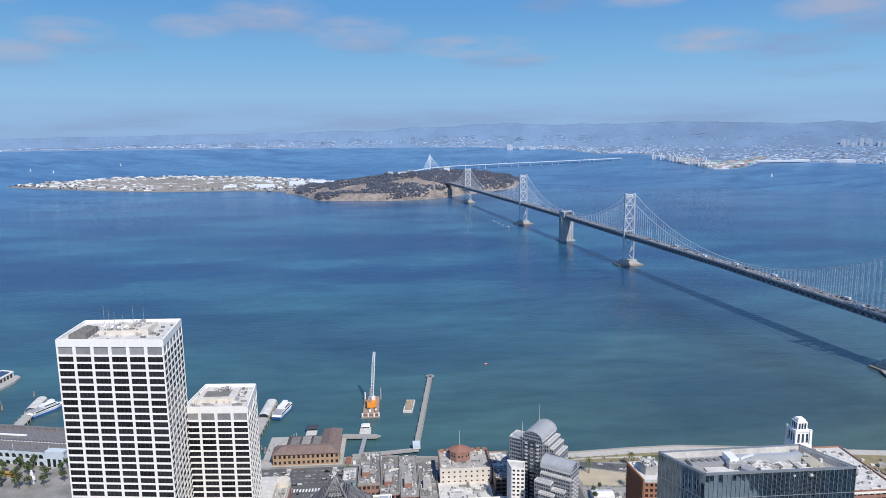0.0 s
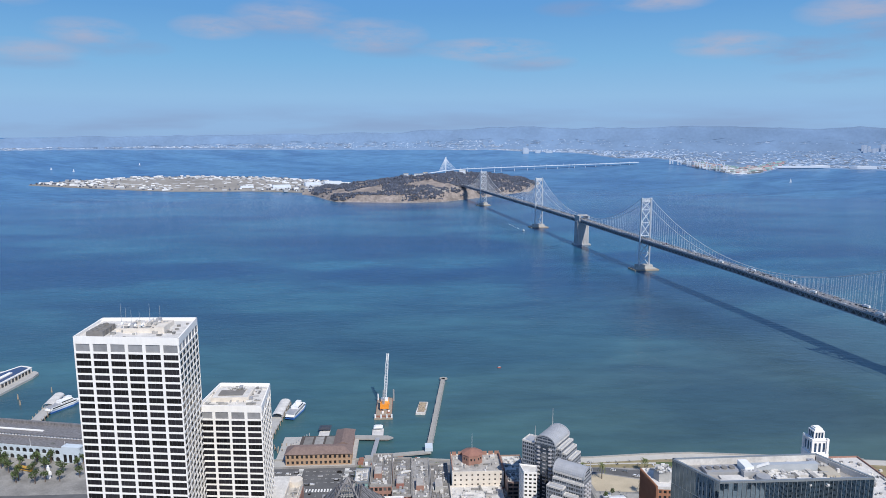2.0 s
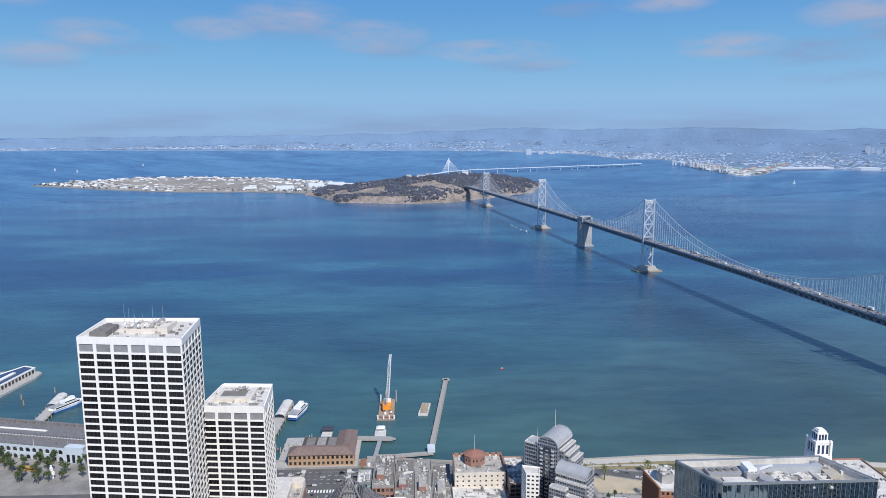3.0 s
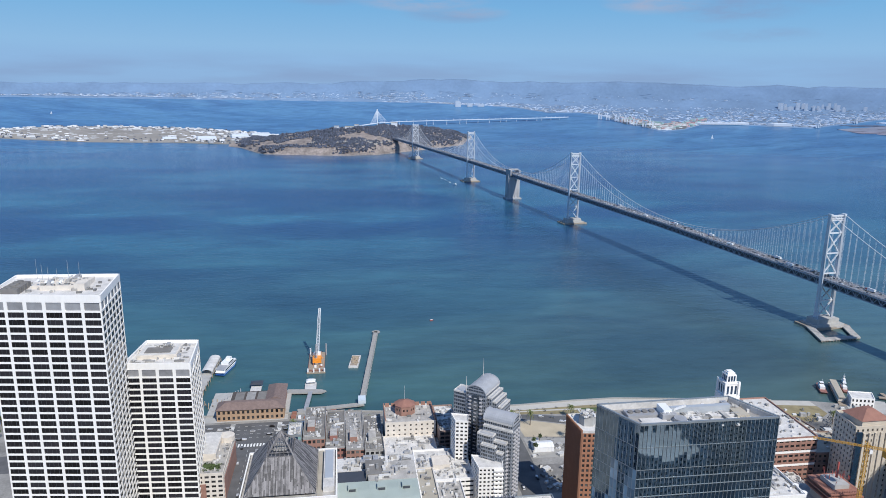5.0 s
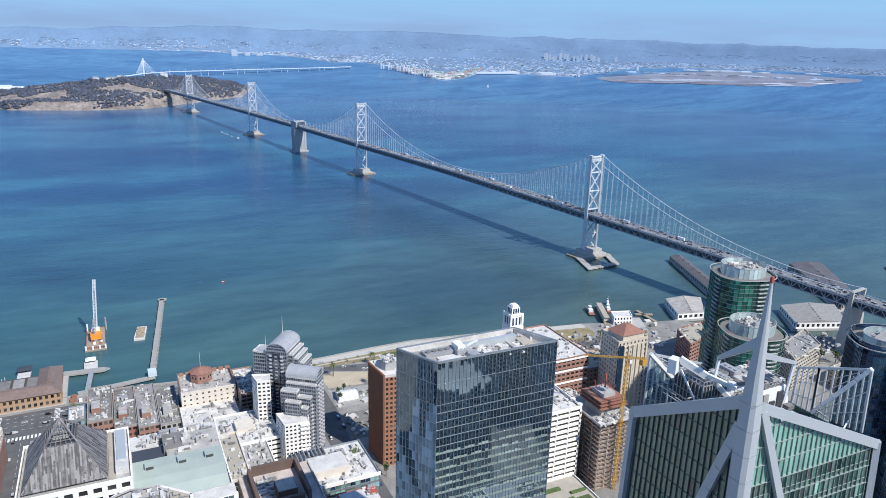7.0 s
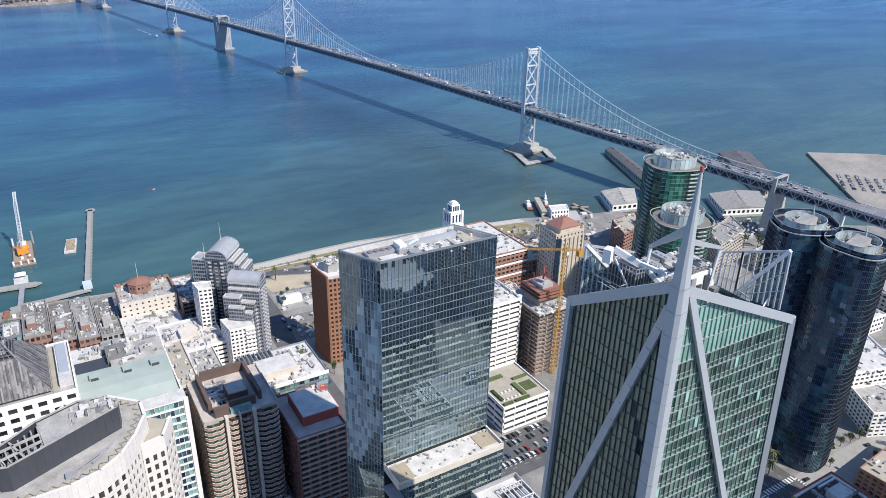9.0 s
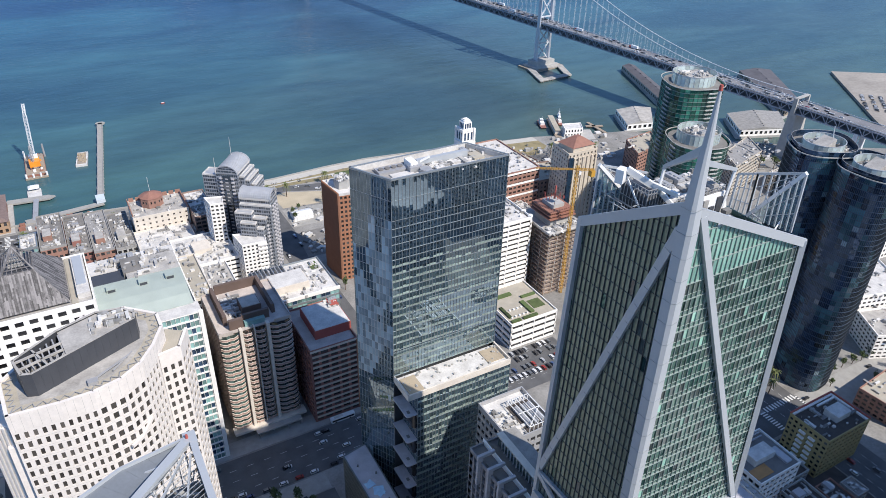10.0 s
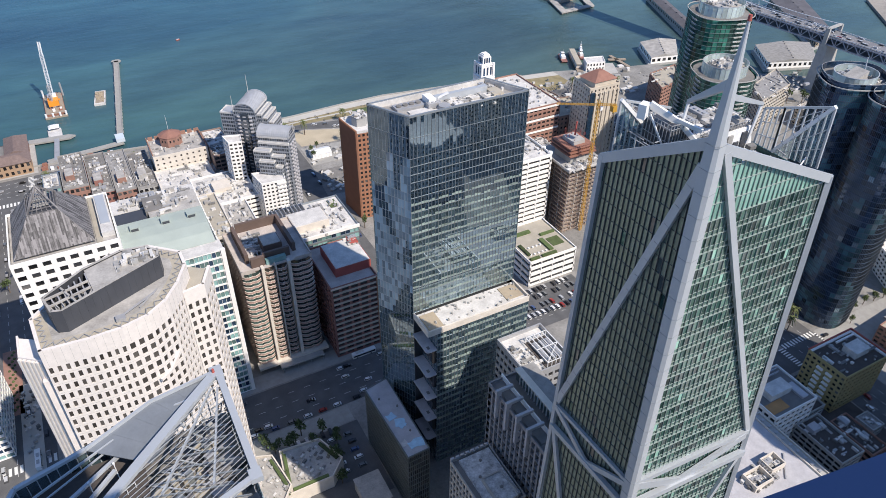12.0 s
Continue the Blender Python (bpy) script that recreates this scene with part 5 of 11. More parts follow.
for k in range(8):   # open beams over the well
    f = k / 7
    th.buf("grille", M_ROOF).beam((-28.4 + 12.6 * f, 196.8 + 0.2 * f, PZ + 7.1), (-26.6 + 10.4 * f, 192.2 + 3.6 * f, PZ + 7.1), 0.35, 0.5)
    th.buf("grille", M_STEEL).beam((-28.6 + 12 * f, 197.2 + 11.4 * f * 0.9, PZ + 7.0), (-27.6 + 12.2 * f, 193.0 + 3.0 * f, PZ + 6.2), 0.4, 0.4)
for p, r in (((-28.6, 198.6), (-16, 202.6)), ((-27.8, 194.6), (-15.6, 199)), ((-24, 202.6), (-20, 192.8))):
    th.buf("grille", M_ROOF).beam((*p, PZ + 7.3), (*r, PZ + 7.3), 0.6, 0.6)
for k in range(12):
    q = Buf()
    x, y = -27 + th.rng.random() * 10, 195 + th.rng.random() * 6
    q.box(WORLDF, x, x + 1.6, y, y + 1.2, PZ + 2, PZ + 3 + th.rng.random() * 2.5)
    th.single("plant_box", q, M_STEEL if k % 2 else M_ROOFD)
clutter(th, -6, 3, 205, 211, PZ + 7.2, 3)
w = th.buf("window_washing_rig", M_STEEL, "folded grey window-washing rig on the roof")
w.beam((-10, 189.4, PZ + 0.2), (1.5, 195.8, PZ + 1.0), 0.5, 0.4)
w.box(WORLDF, -11.5, -8.6, 188.0, 190.2, PZ - 0.8, PZ + 0.5)
w.beam((-4, 191.4, PZ), (2.5, 197.6, PZ + 0.6), 0.35)
# shallow gable where two facades meet
g = th.buf("gable", M_GRANITE)
fr, l = side(PG[3], PG[4])
g.box(fr, -3.2, l * 0.2, 0.0, 0.9, PZ - 26.4, PZ - 25.4)
g.beam((fr[0][0] + fr[1][0] * l * 0.2 + fr[2][0] * 0.45, fr[0][1] + fr[1][1] * l * 0.2 + fr[2][1] * 0.45, PZ - 25.9), (fr[0][0] + fr[1][0] * l * 0.85 + fr[2][0] * 0.45, fr[0][1] + fr[1][1] * l * 0.85 + fr[2][1] * 0.45, PZ - 21.6), 0.9, 1.0)
# stepped flutes at the far-left corner
for k in range(5):
    x, y = -36.2 - 0.2 * k, 187 + 2.4 * k
    th.buf("flute", M_GRANITE).box(WORLDF, x, x + 2.6, y, y + 1.6, GZ, PZ - 14 + k * 0.6)
th.done()

# ---- white building with the hipped lead roof ----
th = block("office_building", "white office building under a weathered grey hipped roof", rect(-47, -5, 278, 320), 116, 26, 5.2, M_WHITE, G_DARK, M_ROOF,
           sp=0.45, pier=2.1, depth=0.6, units=0, cap=220, edges=(0, 1, 3), finish=False)
hip = th.buf("hipped_roof", M_SLATE, "streaked weathered lead roof")
E0, E1 = rect(-45, -14, 281, 319), rect(-36, -24, 292, 308)
hip.prism(E0, 117.2, 129.5, E1)
th.buf("lantern_well", M_DARKMETAL).prism(rect(-35.5, -24.5, 292.5, 307.5), 129.2, 129.8)
lan = th.buf("lantern", M_SLATE)
for x, y in ((-36, 292), (-24, 292), (-24, 308), (-36, 308)):
    lan.beam((x, y, 129.5), (-30, 300, 137.8), 0.7)
for k in range(1, 6):
    f = k / 6
    for y in (292, 308):
        lan.beam((-36 + 12 * f, y, 129.6), (-30, 300, 137.6), 0.22)
for k in range(6):
    f = k / 6.5
    w, d, z = 6 * (1 - f), 8 * (1 - f), 129.7 + 8 * f
    for p, q in (((-30 - w, 300 - d), (-30 + w, 300 - d)), ((-30 + w, 300 - d), (-30 + w, 300 + d)), ((-30 - w, 300 + d), (-30 - w, 300 - d))):
        lan.beam((*p, z), (*q, z), 0.35, 0.3)
th.buf("lantern_machine", M_CONC).box(WORLDF, -33, -27, 297, 303, 129.8, 133.2)
# lapped lead sheets, each weathered in its own way
M_SHEET = mat("lapped_lead_sheets", (0.165, 0.155, 0.155), 0.65, vary=0.6, scale=0.6, fine=1.8, pieces="island", streak=0.2)
sheets, rs = th.buf("roof_sheet", M_SHEET), random.Random(8)


def sheet_run(p0, p1, t0, t1, n):
    """Sheets straight up a slope from the eaves p0-p1 to the top t0-t1, cut off by the hips."""
    p0, p1, t0, t1 = Vector(p0), Vector(p1), Vector(t0), Vector(t1)
    way_ = (p1 - p0).normalized()
    l, a, c = (p1 - p0).length, (t0 - p0).dot(way_), (p1 - t1).dot(way_)
    rise = (t0 - p0) - way_ * a
    for i in range(n):
        lim = [min(1.0, u * l / a, (1 - u) * l / c) for u in ((i + 0.03) / n, (i + 0.97) / n)]
        cuts = [0.0] + sorted(rs.random() for _ in range(rs.choice((1, 2, 3, 4)))) + [1.0]
        for c0, c1 in zip(cuts, cuts[1:]):
            lo = [p0 + way_ * (l * (i + e) / n) + rise * (lim[k] * c0) for k, e in ((0, 0.03), (1, 0.97))]
            hi = [p0 + way_ * (l * (i + e) / n) + rise * (lim[k] * c1) for k, e in ((1, 0.97), (0, 0.03))]
            up = Vector((0, 0, rs.uniform(0.05, 0.14)))
            q = lo + hi
            sheets.add([tuple(v - Vector((0, 0, 0.1))) for v in q] + [tuple(v + up) for v in q], BOXF)


sheet_run((-45, 281, 117.2), (-14, 281, 117.2), (-36, 292, 129.5), (-24, 292, 129.5), 52)
sheet_run((-14, 281, 117.2), (-14, 319, 117.2), (-24, 292, 129.5), (-24, 308, 129.5), 60)
sheet_run((-45, 319, 117.2), (-45, 281, 117.2), (-36, 308, 129.5), (-36, 292, 129.5), 60)
th.buf("gutter_walk", M_ROOFT).box(WORLDF, -13.6, -11.2, 280, 319, 116.05, 116.5)
th.buf("side_wing_roof", M_ROOFW).box(WORLDF, -11, -6, 283, 316, 116.05, 118.6)
th.buf("side_wing_top", M_ALU).box(WORLDF, -10.4, -6.6, 290, 315, 118.6, 119.0)
th.done(220)

# ---- mint-roofed building with the teal glass front ----
th = Thing("office_building", "white-framed teal glass building with a mint metal roof", "building", 14, 300, GZ)
th.buf("core", M_TRUSS).prism(rect(-7, 35.4, 279, 340), GZ, 94)
facade(th, (-8, 278), (36, 278), GZ, 97, 24, 22, M_WHITE, G_TEAL, sp=0.20, pier=0.14, depth=0.5)
facade(th, (36, 278), (36, 341), GZ, 95, 24, 16, M_WHITE, G_TEAL, sp=0.3, pier=0.3, depth=0.5)
fr, l = side((-8, 341), (-8, 278))
th.buf("blank_wall", M_WHITE).box(fr, 0, l, -0.5, 0, GZ, 97)
for k in range(2):
    th.buf("corner_frame", M_WHITE).box(WORLDF, (-8.4, 34.4)[k], (-6.8, 36.4)[k], 277.7, 279.2, GZ, 97.4)
th.buf("roof", M_ROOFW).box(WORLDF, -8, 36, 278.2, 287, 96.4, 97.2)
seam = th.buf("seam", M_MINT)
rows_y = [(286, 97.5), (291, 100.3), (297, 102), (304, 102.8), (311, 103)]
for (ya, za), (yb, zb) in zip(rows_y, rows_y[1:]):
    q = Buf()
    q.add([(-7, ya, za), (34, ya, za), (34, yb, zb), (-7, yb, zb), (-7, ya, 95), (34, ya, 95), (34, yb, 95), (-7, yb, 95)], [(0, 1, 2, 3), (4, 5, 1, 0), (5, 6, 2, 1), (7, 4, 0, 3), (6, 7, 3, 2)])
    th.single("mint_roof_slope", q, M_MINT, "mint-green standing-seam roof")
    for k in range(42):
        seam.beam((-7 + k, ya, za + 0.03), (-7 + k, yb, zb + 0.03), 0.07, 0.1)
for x in (0, 14, 26):
    q = Buf()
    q.box(WORLDF, x, x + 4, 303, 307, 102.0, 104.4)
    th.single("roof_hatch", q, M_MINT)
    q = Buf()
    q.box(WORLDF, x + 0.4, x + 3.6, 302.8, 303.3, 102.8, 104.0)
    th.single("hatch_opening", q, M_DARKMETAL)
th.buf("rear_roof", M_ROOF).box(WORLDF, 10, 34, 311, 328, 95, 103.2)
th.buf("rear_roof_dark", M_DARKMETAL).box(WORLDF, -6, 9, 311, 324, 95, 101)
th.buf("rear_roof_grey", M_ROOFD).box(WORLDF, 9, 18, 316, 330, 95, 103.6)
th.buf("rear_white_roof", M_ROOFW).box(WORLDF, -7.5, 35, 328, 341, 94, 99)
clutter(th, 0, 30, 330, 339, 99, 8)
clutter(th, 11, 30, 313, 326, 103.2, 3)
th.done(264)

block("office_building", "cream block with a tan gravel roof", rect(37, 52, 339, 388), 62, 15, 3.6, M_CREAM, G_DARK, M_ROOFT, units=3, cap=40, edges=(0, 1))

# ---- brown apartment tower with bowed balconies ----
th = Thing("apartment_tower", "brown concrete apartment tower with bowed banded balconies", "building", 61, 307, GZ)
bx0, bx1, by0, by1, bz = 43.0, 80.0, 288.0, 327.0, 71.0
th.buf("core", M_BROWN).prism(rect(bx0 + 0.8, bx1 - 0.8, by0 + 2.0, by1 - 0.5), GZ, bz)
facade(th, (bx0, by1), (bx0, by0 + 3), GZ + 5, bz - 1, 20, 11, M_BROWN, G_DARK, sp=0.5, pier=1.6, depth=0.4)
facade(th, (bx1, by0 + 3), (bx1, by1), GZ + 5, bz - 1, 20, 11, M_BROWN, G_DARK, sp=0.5, pier=1.6, depth=0.4)
G_TEALD = glass_mat("dull_teal_window_glass", (0.075, 0.115, 0.105), vary=0.5, ior=1.6, pieces="island")
M_BAND = mat("red_brown_band", (0.46, 0.31, 0.265), 0.75, vary=0.2)
cols = [(43.0, 53.0), (54.4, 60.1), (60.7, 66.6), (68.2, 80.2)]
for k, (x0, x1) in enumerate(cols):
    w = x1 - x0
    for j in range(20):
        z = GZ + 6 + j * 3.15
        # bow in plan: five facets
        pts = [(x0, by0 + 2.0), (x0 + w * 0.12, by0 + 0.5), (x0 + w * 0.32, by0 - 0.4), (x0 + w * 0.5, by0 - 0.05), (x0 + w * 0.68, by0 - 0.4), (x0 + w * 0.88, by0 + 0.5), (x1, by0 + 2.0)]
        bd, gl, sl = Buf(), th.buf("window_band", G_TEALD if k == 0 else G_WARM, kind="stuff"), th.buf("floor_edge", M_CREAM)
        bd.prism(pts + [(x1 - 0.1, by0 + 2.5), (x0 + 0.1, by0 + 2.5)], z, z + 1.15)
        for p, q in zip(pts, pts[1:]):
            fr, l = side(p, q)
            sl.box(fr, 0, l, -0.4, 0.08, z - 0.16, z)
            sl.box(fr, 0, l, -0.4, 0.04, z + 1.15, z + 1.24)
            gl.box(fr, 0.05, l - 0.05, -0.5, -0.3, z + 1.26, z + 2.93)
        th.single("balcony", bd, M_BAND)
for x, w in ((53.7, 0.75), (60.4, 0.3), (67.4, 0.85)):
    q = Buf()
    q.box(WORLDF, x - w, x + w, by0 - 0.6, by0 + 2.4, GZ + 3, bz + 1.5)
    th.single("fin", q, M_CREAM, "pale concrete fin between the bays")
th.buf("base_slab", M_CREAM).box(WORLDF, bx0 - 1, bx1 + 2, by0 - 2.5, by0 + 3, GZ + 3.6, GZ + 5.2)
th.buf("canopy", M_CONC).box(WORLDF, 53, 78, by0 - 6.5, by0 - 2.5, GZ + 3.5, GZ + 4.3)
for k, x in enumerate((54, 62, 70, 77)):
    q = Buf()
    q.box(WORLDF, x, x + 0.3, by0 - 6.3, by0 - 6, GZ, GZ + 3.5)
    th.single("canopy_post", q, M_STEEL)
th.buf("roof", M_ROOFPK).prism(rect(bx0 + 0.3, bx1 - 0.3, by0 + 1, by1), bz, bz + 0.6)
for p, q in (((bx0, by0 + 1), (bx0 + 7, by0 + 1)), ((bx1 - 9, by0 + 1), (bx1, by0 + 1)), ((bx1, by0 + 1), (bx1, by1)), ((bx1, by1), (bx0, by1)), ((bx0, by1), (bx0, by0 + 1))):
    fr, l = side(p, q)
    th.buf("parapet", M_ROOFPK).box(fr, 0, l, -0.5, 0.05, bz - 1, bz + 1.6)
M_SCREEN = mat("dark_brown_screen", (0.135, 0.095, 0.08), 0.7, vary=0.15)
scr = th.buf("roof_screen", M_SCREEN, "dark brown ribbed roof screens")
for x0, x1, y0, y1 in ((47.5, 49.2, 296, 325), (72, 73.5, 296, 326), (49, 56, 291, 293), (56, 70, 293.5, 295), (50, 72, 325, 326.5)):
    scr.box(WORLDF, x0, x1, y0, y1, bz + 0.6, bz + 6)
for k in range(18):
    scr.box(WORLDF, 47.2, 47.5, 296 + k * 1.6, 296.6 + k * 1.6, bz + 0.6, bz + 6)
    scr.box(WORLDF, 73.5, 73.8, 296 + k * 1.6, 296.6 + k * 1.6, bz + 0.6, bz + 6)
th.buf("plant_room", M_SCREEN).box(WORLDF, 58, 68, 300, 310, bz + 0.6, bz + 5.5)
th.buf("plant_roof", M_ROOF).box(WORLDF, 58.4, 67.6, 300.4, 309.6, bz + 5.5, bz + 5.8)
th.buf("glazed_lobby", G_TEAL_I).box(WORLDF, 56.5, 67, 290.5, 293, bz + 0.6, bz + 3.4)
clutter(th, 51, 57, 298, 320, bz + 0.6, 6)
th.done(300)

# ---- red-brown block with the painted penthouse ----
th = block("office_building", "red-brown gridded office block with a red penthouse", rect(85, 112, 279, 319), 52, 14, 5.2, M_REDBR, G_WARM, M_ROOFPK,
           sp=0.42, pier=1.3, depth=0.8, units=0, cap=140, edges=(0, 1, 3), finish=False)
th.buf("spandrel_strip", M_CREAM).box(WORLDF, 85, 112, 278.9, 279.3, 51.3, 52.6)
for j in range(13):
    z = GZ + (j + 1) * 50 / 14
    th.buf("sill_band", M_BEIGE).box(WORLDF, 86, 111.5, 278.80, 279.2, z - 0.75, z + 0.6)
th.buf("corner_pier", M_ORANGE).box(WORLDF, 111.2, 112.4, 278.6, 280.2, GZ, 52)
ph = th.buf("penthouse", M_RED, "red painted penthouse wall")
ph.box(WORLDF, 91.5, 112.2, 288, 312, 52, 57.5)
th.buf("penthouse_roof", M_ROOFW).box(WORLDF, 92, 111.8, 288.4, 311.6, 57.5, 57.8)
th.buf("red_well", M_RED).box(WORLDF, 107, 112, 305, 311.8, 57.8, 59.2)
clutter(th, 107.6, 111, 306, 311, 57.9, 3)
th.done(140)

# ---- low glass block behind them ----
th = block("office_building", "pale low office block with a roof terrace", rect(79, 124, 334, 372), 48, 11, 3.0, M_MULLG, G_TEAL, M_ROOFW,
           sp=0.3, pier=0.25, depth=0.25, units=10, cap=160, edges=(0, 1), finish=False)
th.buf("roof_lip", M_WHITE).box(WORLDF, 78.6, 124.4, 333.6, 334.4, 47.2, 49.4)
th.buf("plant_box", M_CREAM).box(WORLDF, 86, 108, 342, 358, 48, 53)
th.buf("plant_box_roof", M_ROOFW).box(WORLDF, 86.4, 107.6, 342.4, 357.6, 53, 53.3)
th.buf("lawn", M_GRASS).box(WORLDF, 116, 121, 360, 369, 48, 48.3)
for k in range(9):
    th.buf("pergola", M_STEEL).box(WORLDF, 80 + k * 2.4, 80.4 + k * 2.4, 361, 371, 48, 51.5)
th.done(160)

# ---- dark blue glass tower with stepped trays ----
PTB, PTC, PTD, PTA = (97.0, 203.0), (147.5, 203.0), (138.5, 220.5), (88.0, 219.5)
PTP = [PTB, PTC, PTD, PTA]
th = Thing("glass_tower", "dark blue reflective glass office tower beside a lower glass block", "building", 118, 211, GZ)
th.buf("core", M_MULL).prism(inset(PTP, 1.2), GZ, 178)
TZ = 182.5
for (a, c), nb in (((PTB, PTC), 34), ((PTA, PTB), 12), ((PTC, PTD), 12), ((PTD, PTA), 20)):
    fr, l = side(a, c)
    zc = 91 if a == PTB else GZ + 6
    nfl = 22 if a == PTB else 42
    fh = (166 - zc) / nfl
    bw = l / nb
    for j in range(nfl):
        z = zc + j * fh
        for i in range(nb):
            if a in (PTB, PTA):
                # flank reflections, pale sky over dark street, are put into the pane colours
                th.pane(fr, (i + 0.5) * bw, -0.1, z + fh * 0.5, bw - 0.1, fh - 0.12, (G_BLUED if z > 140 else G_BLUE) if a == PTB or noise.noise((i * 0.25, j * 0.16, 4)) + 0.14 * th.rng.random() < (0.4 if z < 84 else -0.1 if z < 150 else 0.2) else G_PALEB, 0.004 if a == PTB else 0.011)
        if a == PTB:
            th.buf("floor_band", M_MULLG).box(fr, 0, l, -0.08, 0.05, z - 0.11, z + 0.11)
            if j < 17:
                for i in range(nb):
                    if th.rng.random() < 0.85:
                        th.buf("blind_band", M_BLIND).box(fr, i * bw + 0.06, (i + 1) * bw - 0.06, -0.16, -0.05, z + 0.12, z + fh * th.rng.uniform(0.2, 0.34))
        else:
            th.buf("floor_band", M_MULLG).box(fr, 0, l, -0.1, 0.02, z - 0.05, z + 0.05)
    if a not in (PTB, PTA):
        th.buf("rear_glass", G_BLUE_I).box(fr, 0, l, -0.3, -0.05, zc, 166)
    # tall top storey
    for i in range(nb):
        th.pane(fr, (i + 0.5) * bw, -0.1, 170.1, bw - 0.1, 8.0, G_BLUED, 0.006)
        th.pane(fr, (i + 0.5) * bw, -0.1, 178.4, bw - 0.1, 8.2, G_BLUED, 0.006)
    th.buf("floor_band", M_MULLG).box(fr, 0, l, -0.1, 0.04, 166 - 0.12, 166.05)
    th.buf("floor_band", M_MULLG).box(fr, 0, l, -0.1, 0.04, 174.2, 174.35)
    for i in range(nb + 1):
        th.buf("mullion", M_MULLG).box(fr, i * bw - 0.06, i * bw + 0.06, -0.1, 0.1 if a == PTB else 0.02, zc, TZ)
    th.buf("coping", M_MULLG).box(fr, 0, l, -0.5, 0.2, TZ, TZ + 0.7)
th.buf("roof", M_ROOFP).prism(inset(PTP, 0.8), 180.3, 180.8)
for i in range(4):
    fr, l = side(PTP[i], PTP[(i + 1) % 4])
    q = Buf()
    q.box(fr, 0.6, l - 0.6, -0.75, -0.55, 179.5, 182.9)
    th.single("parapet_lining", q, M_ROOFW)
for x0, x1, y0, y1, h, m in ((96.5, 108, 211.5, 216.5, 1.2, M_STEEL), (108.5, 111.5, 210, 215.5, 3.4, M_WHITEP), (112, 134, 211.6, 213.4, 3.2, M_ALU), (112, 128, 214, 216.4, 1.6, M_ROOFW), (112, 138, 208.6, 210.8, 0.9, M_ROOFW), (99, 137, 205.4, 207.6, 0.6, M_ROOFW), (134.5, 139, 207, 213, 1.4, M_ROOFT), (100, 109, 206.6, 210.6, 0.5, M_ROOFW)):
    q = Buf()
    q.box(WORLDF, x0, x1, y0, y1, 180.8, 180.8 + h)
    th.single("plant_box", q, m)
for k in range(4):
    q = Buf()
    q.tube((98.2 + k * 2.6, 214, 182.0), (98.2 + k * 2.6, 214, 182.5), 1.05, n=12)
    th.single("cooling_fan", q, M_ROOFD)
clutter(th, 110, 140, 205, 216, 180.8, 12)
q = Buf()
q.tube((113, 206.5, 180.8), (113, 206.5, 182.8), 2.2, n=16)
th.single("round_tank", q, M_STEEL)
q = Buf()
q.beam((108, 213, 181), (117, 211, 185), 0.5, 0.8)
th.single("davit", q, M_WHITEP)
# lower block in front
POD = rect(97, 147.5, 189.5, 202.9)
POD2 = [(101.4, 189.5), (147.5, 189.5), (147.5, 202.9), (101.4, 202.9)]
th.buf("podium_core", M_MULL).prism(inset(POD2, 0.8), GZ, 89)
for (a, c), nb in (((POD2[0], POD2[1]), 31), ((POD2[1], POD2[2]), 9), ((POD2[3], POD2[0]), 9)):
    fr, l = side(a, c)
    bw, fh = l / nb, 87 / 22
    for j in range(22):
        for i in range(nb):
            th.pane(fr, (i + 0.5) * bw, -0.1, GZ + (j + 0.5) * fh, bw - 0.1, fh - 0.12, G_BLUE, 0.004)
        th.buf("floor_band", M_MULLG).box(fr, 0, l, -0.1, 0.05, GZ + j * fh - 0.11, GZ + j * fh + 0.11)
        if nb == 31:
            for i in range(nb):
                if th.rng.random() < 0.8:
                    th.buf("blind_band", M_BLIND).box(fr, i * bw + 0.06, (i + 1) * bw - 0.06, -0.16, -0.05, GZ + j * fh + 0.12, GZ + j * fh + fh * th.rng.uniform(0.25, 0.4))
    for i in range(nb + 1):
        th.buf("mullion", M_MULLG).box(fr, i * bw - 0.06, i * bw + 0.06, -0.1, 0.1, GZ, 90.4)
for k in (0, 1, 3):
    fr, l = side(POD[k], POD[(k + 1) % 4])
    q = Buf()
    q.box(fr, 0.004 * k, l - 0.004 * k, -0.5, 0.15, 88.2, 91.2)
    th.single("terrace_parapet", q, M_CREAM)
th.buf("terrace", M_ROOFW).prism(inset(POD, 0.4), 88.6, 89.9)
for x0, x1, y0 in ((98.5, 105.5, 190.3), (138, 146.3, 192.5)):
    q = Buf()
    q.box(WORLDF, x0, x1, y0, 201, 89.9, 90.25)
    th.single("terrace_soil", q, M_SOIL)
tr_ = random.Random(5)
for _ in range(46):
    x, y = tr_.uniform(99, 146), tr_.uniform(190.8, 201.8)
    th.shared("rooftop_unit", UNITS[2], x, y, 89.3, tr_.uniform(0, 3)).scale = (0.5, 0.5, tr_.uniform(0.6, 1.3))
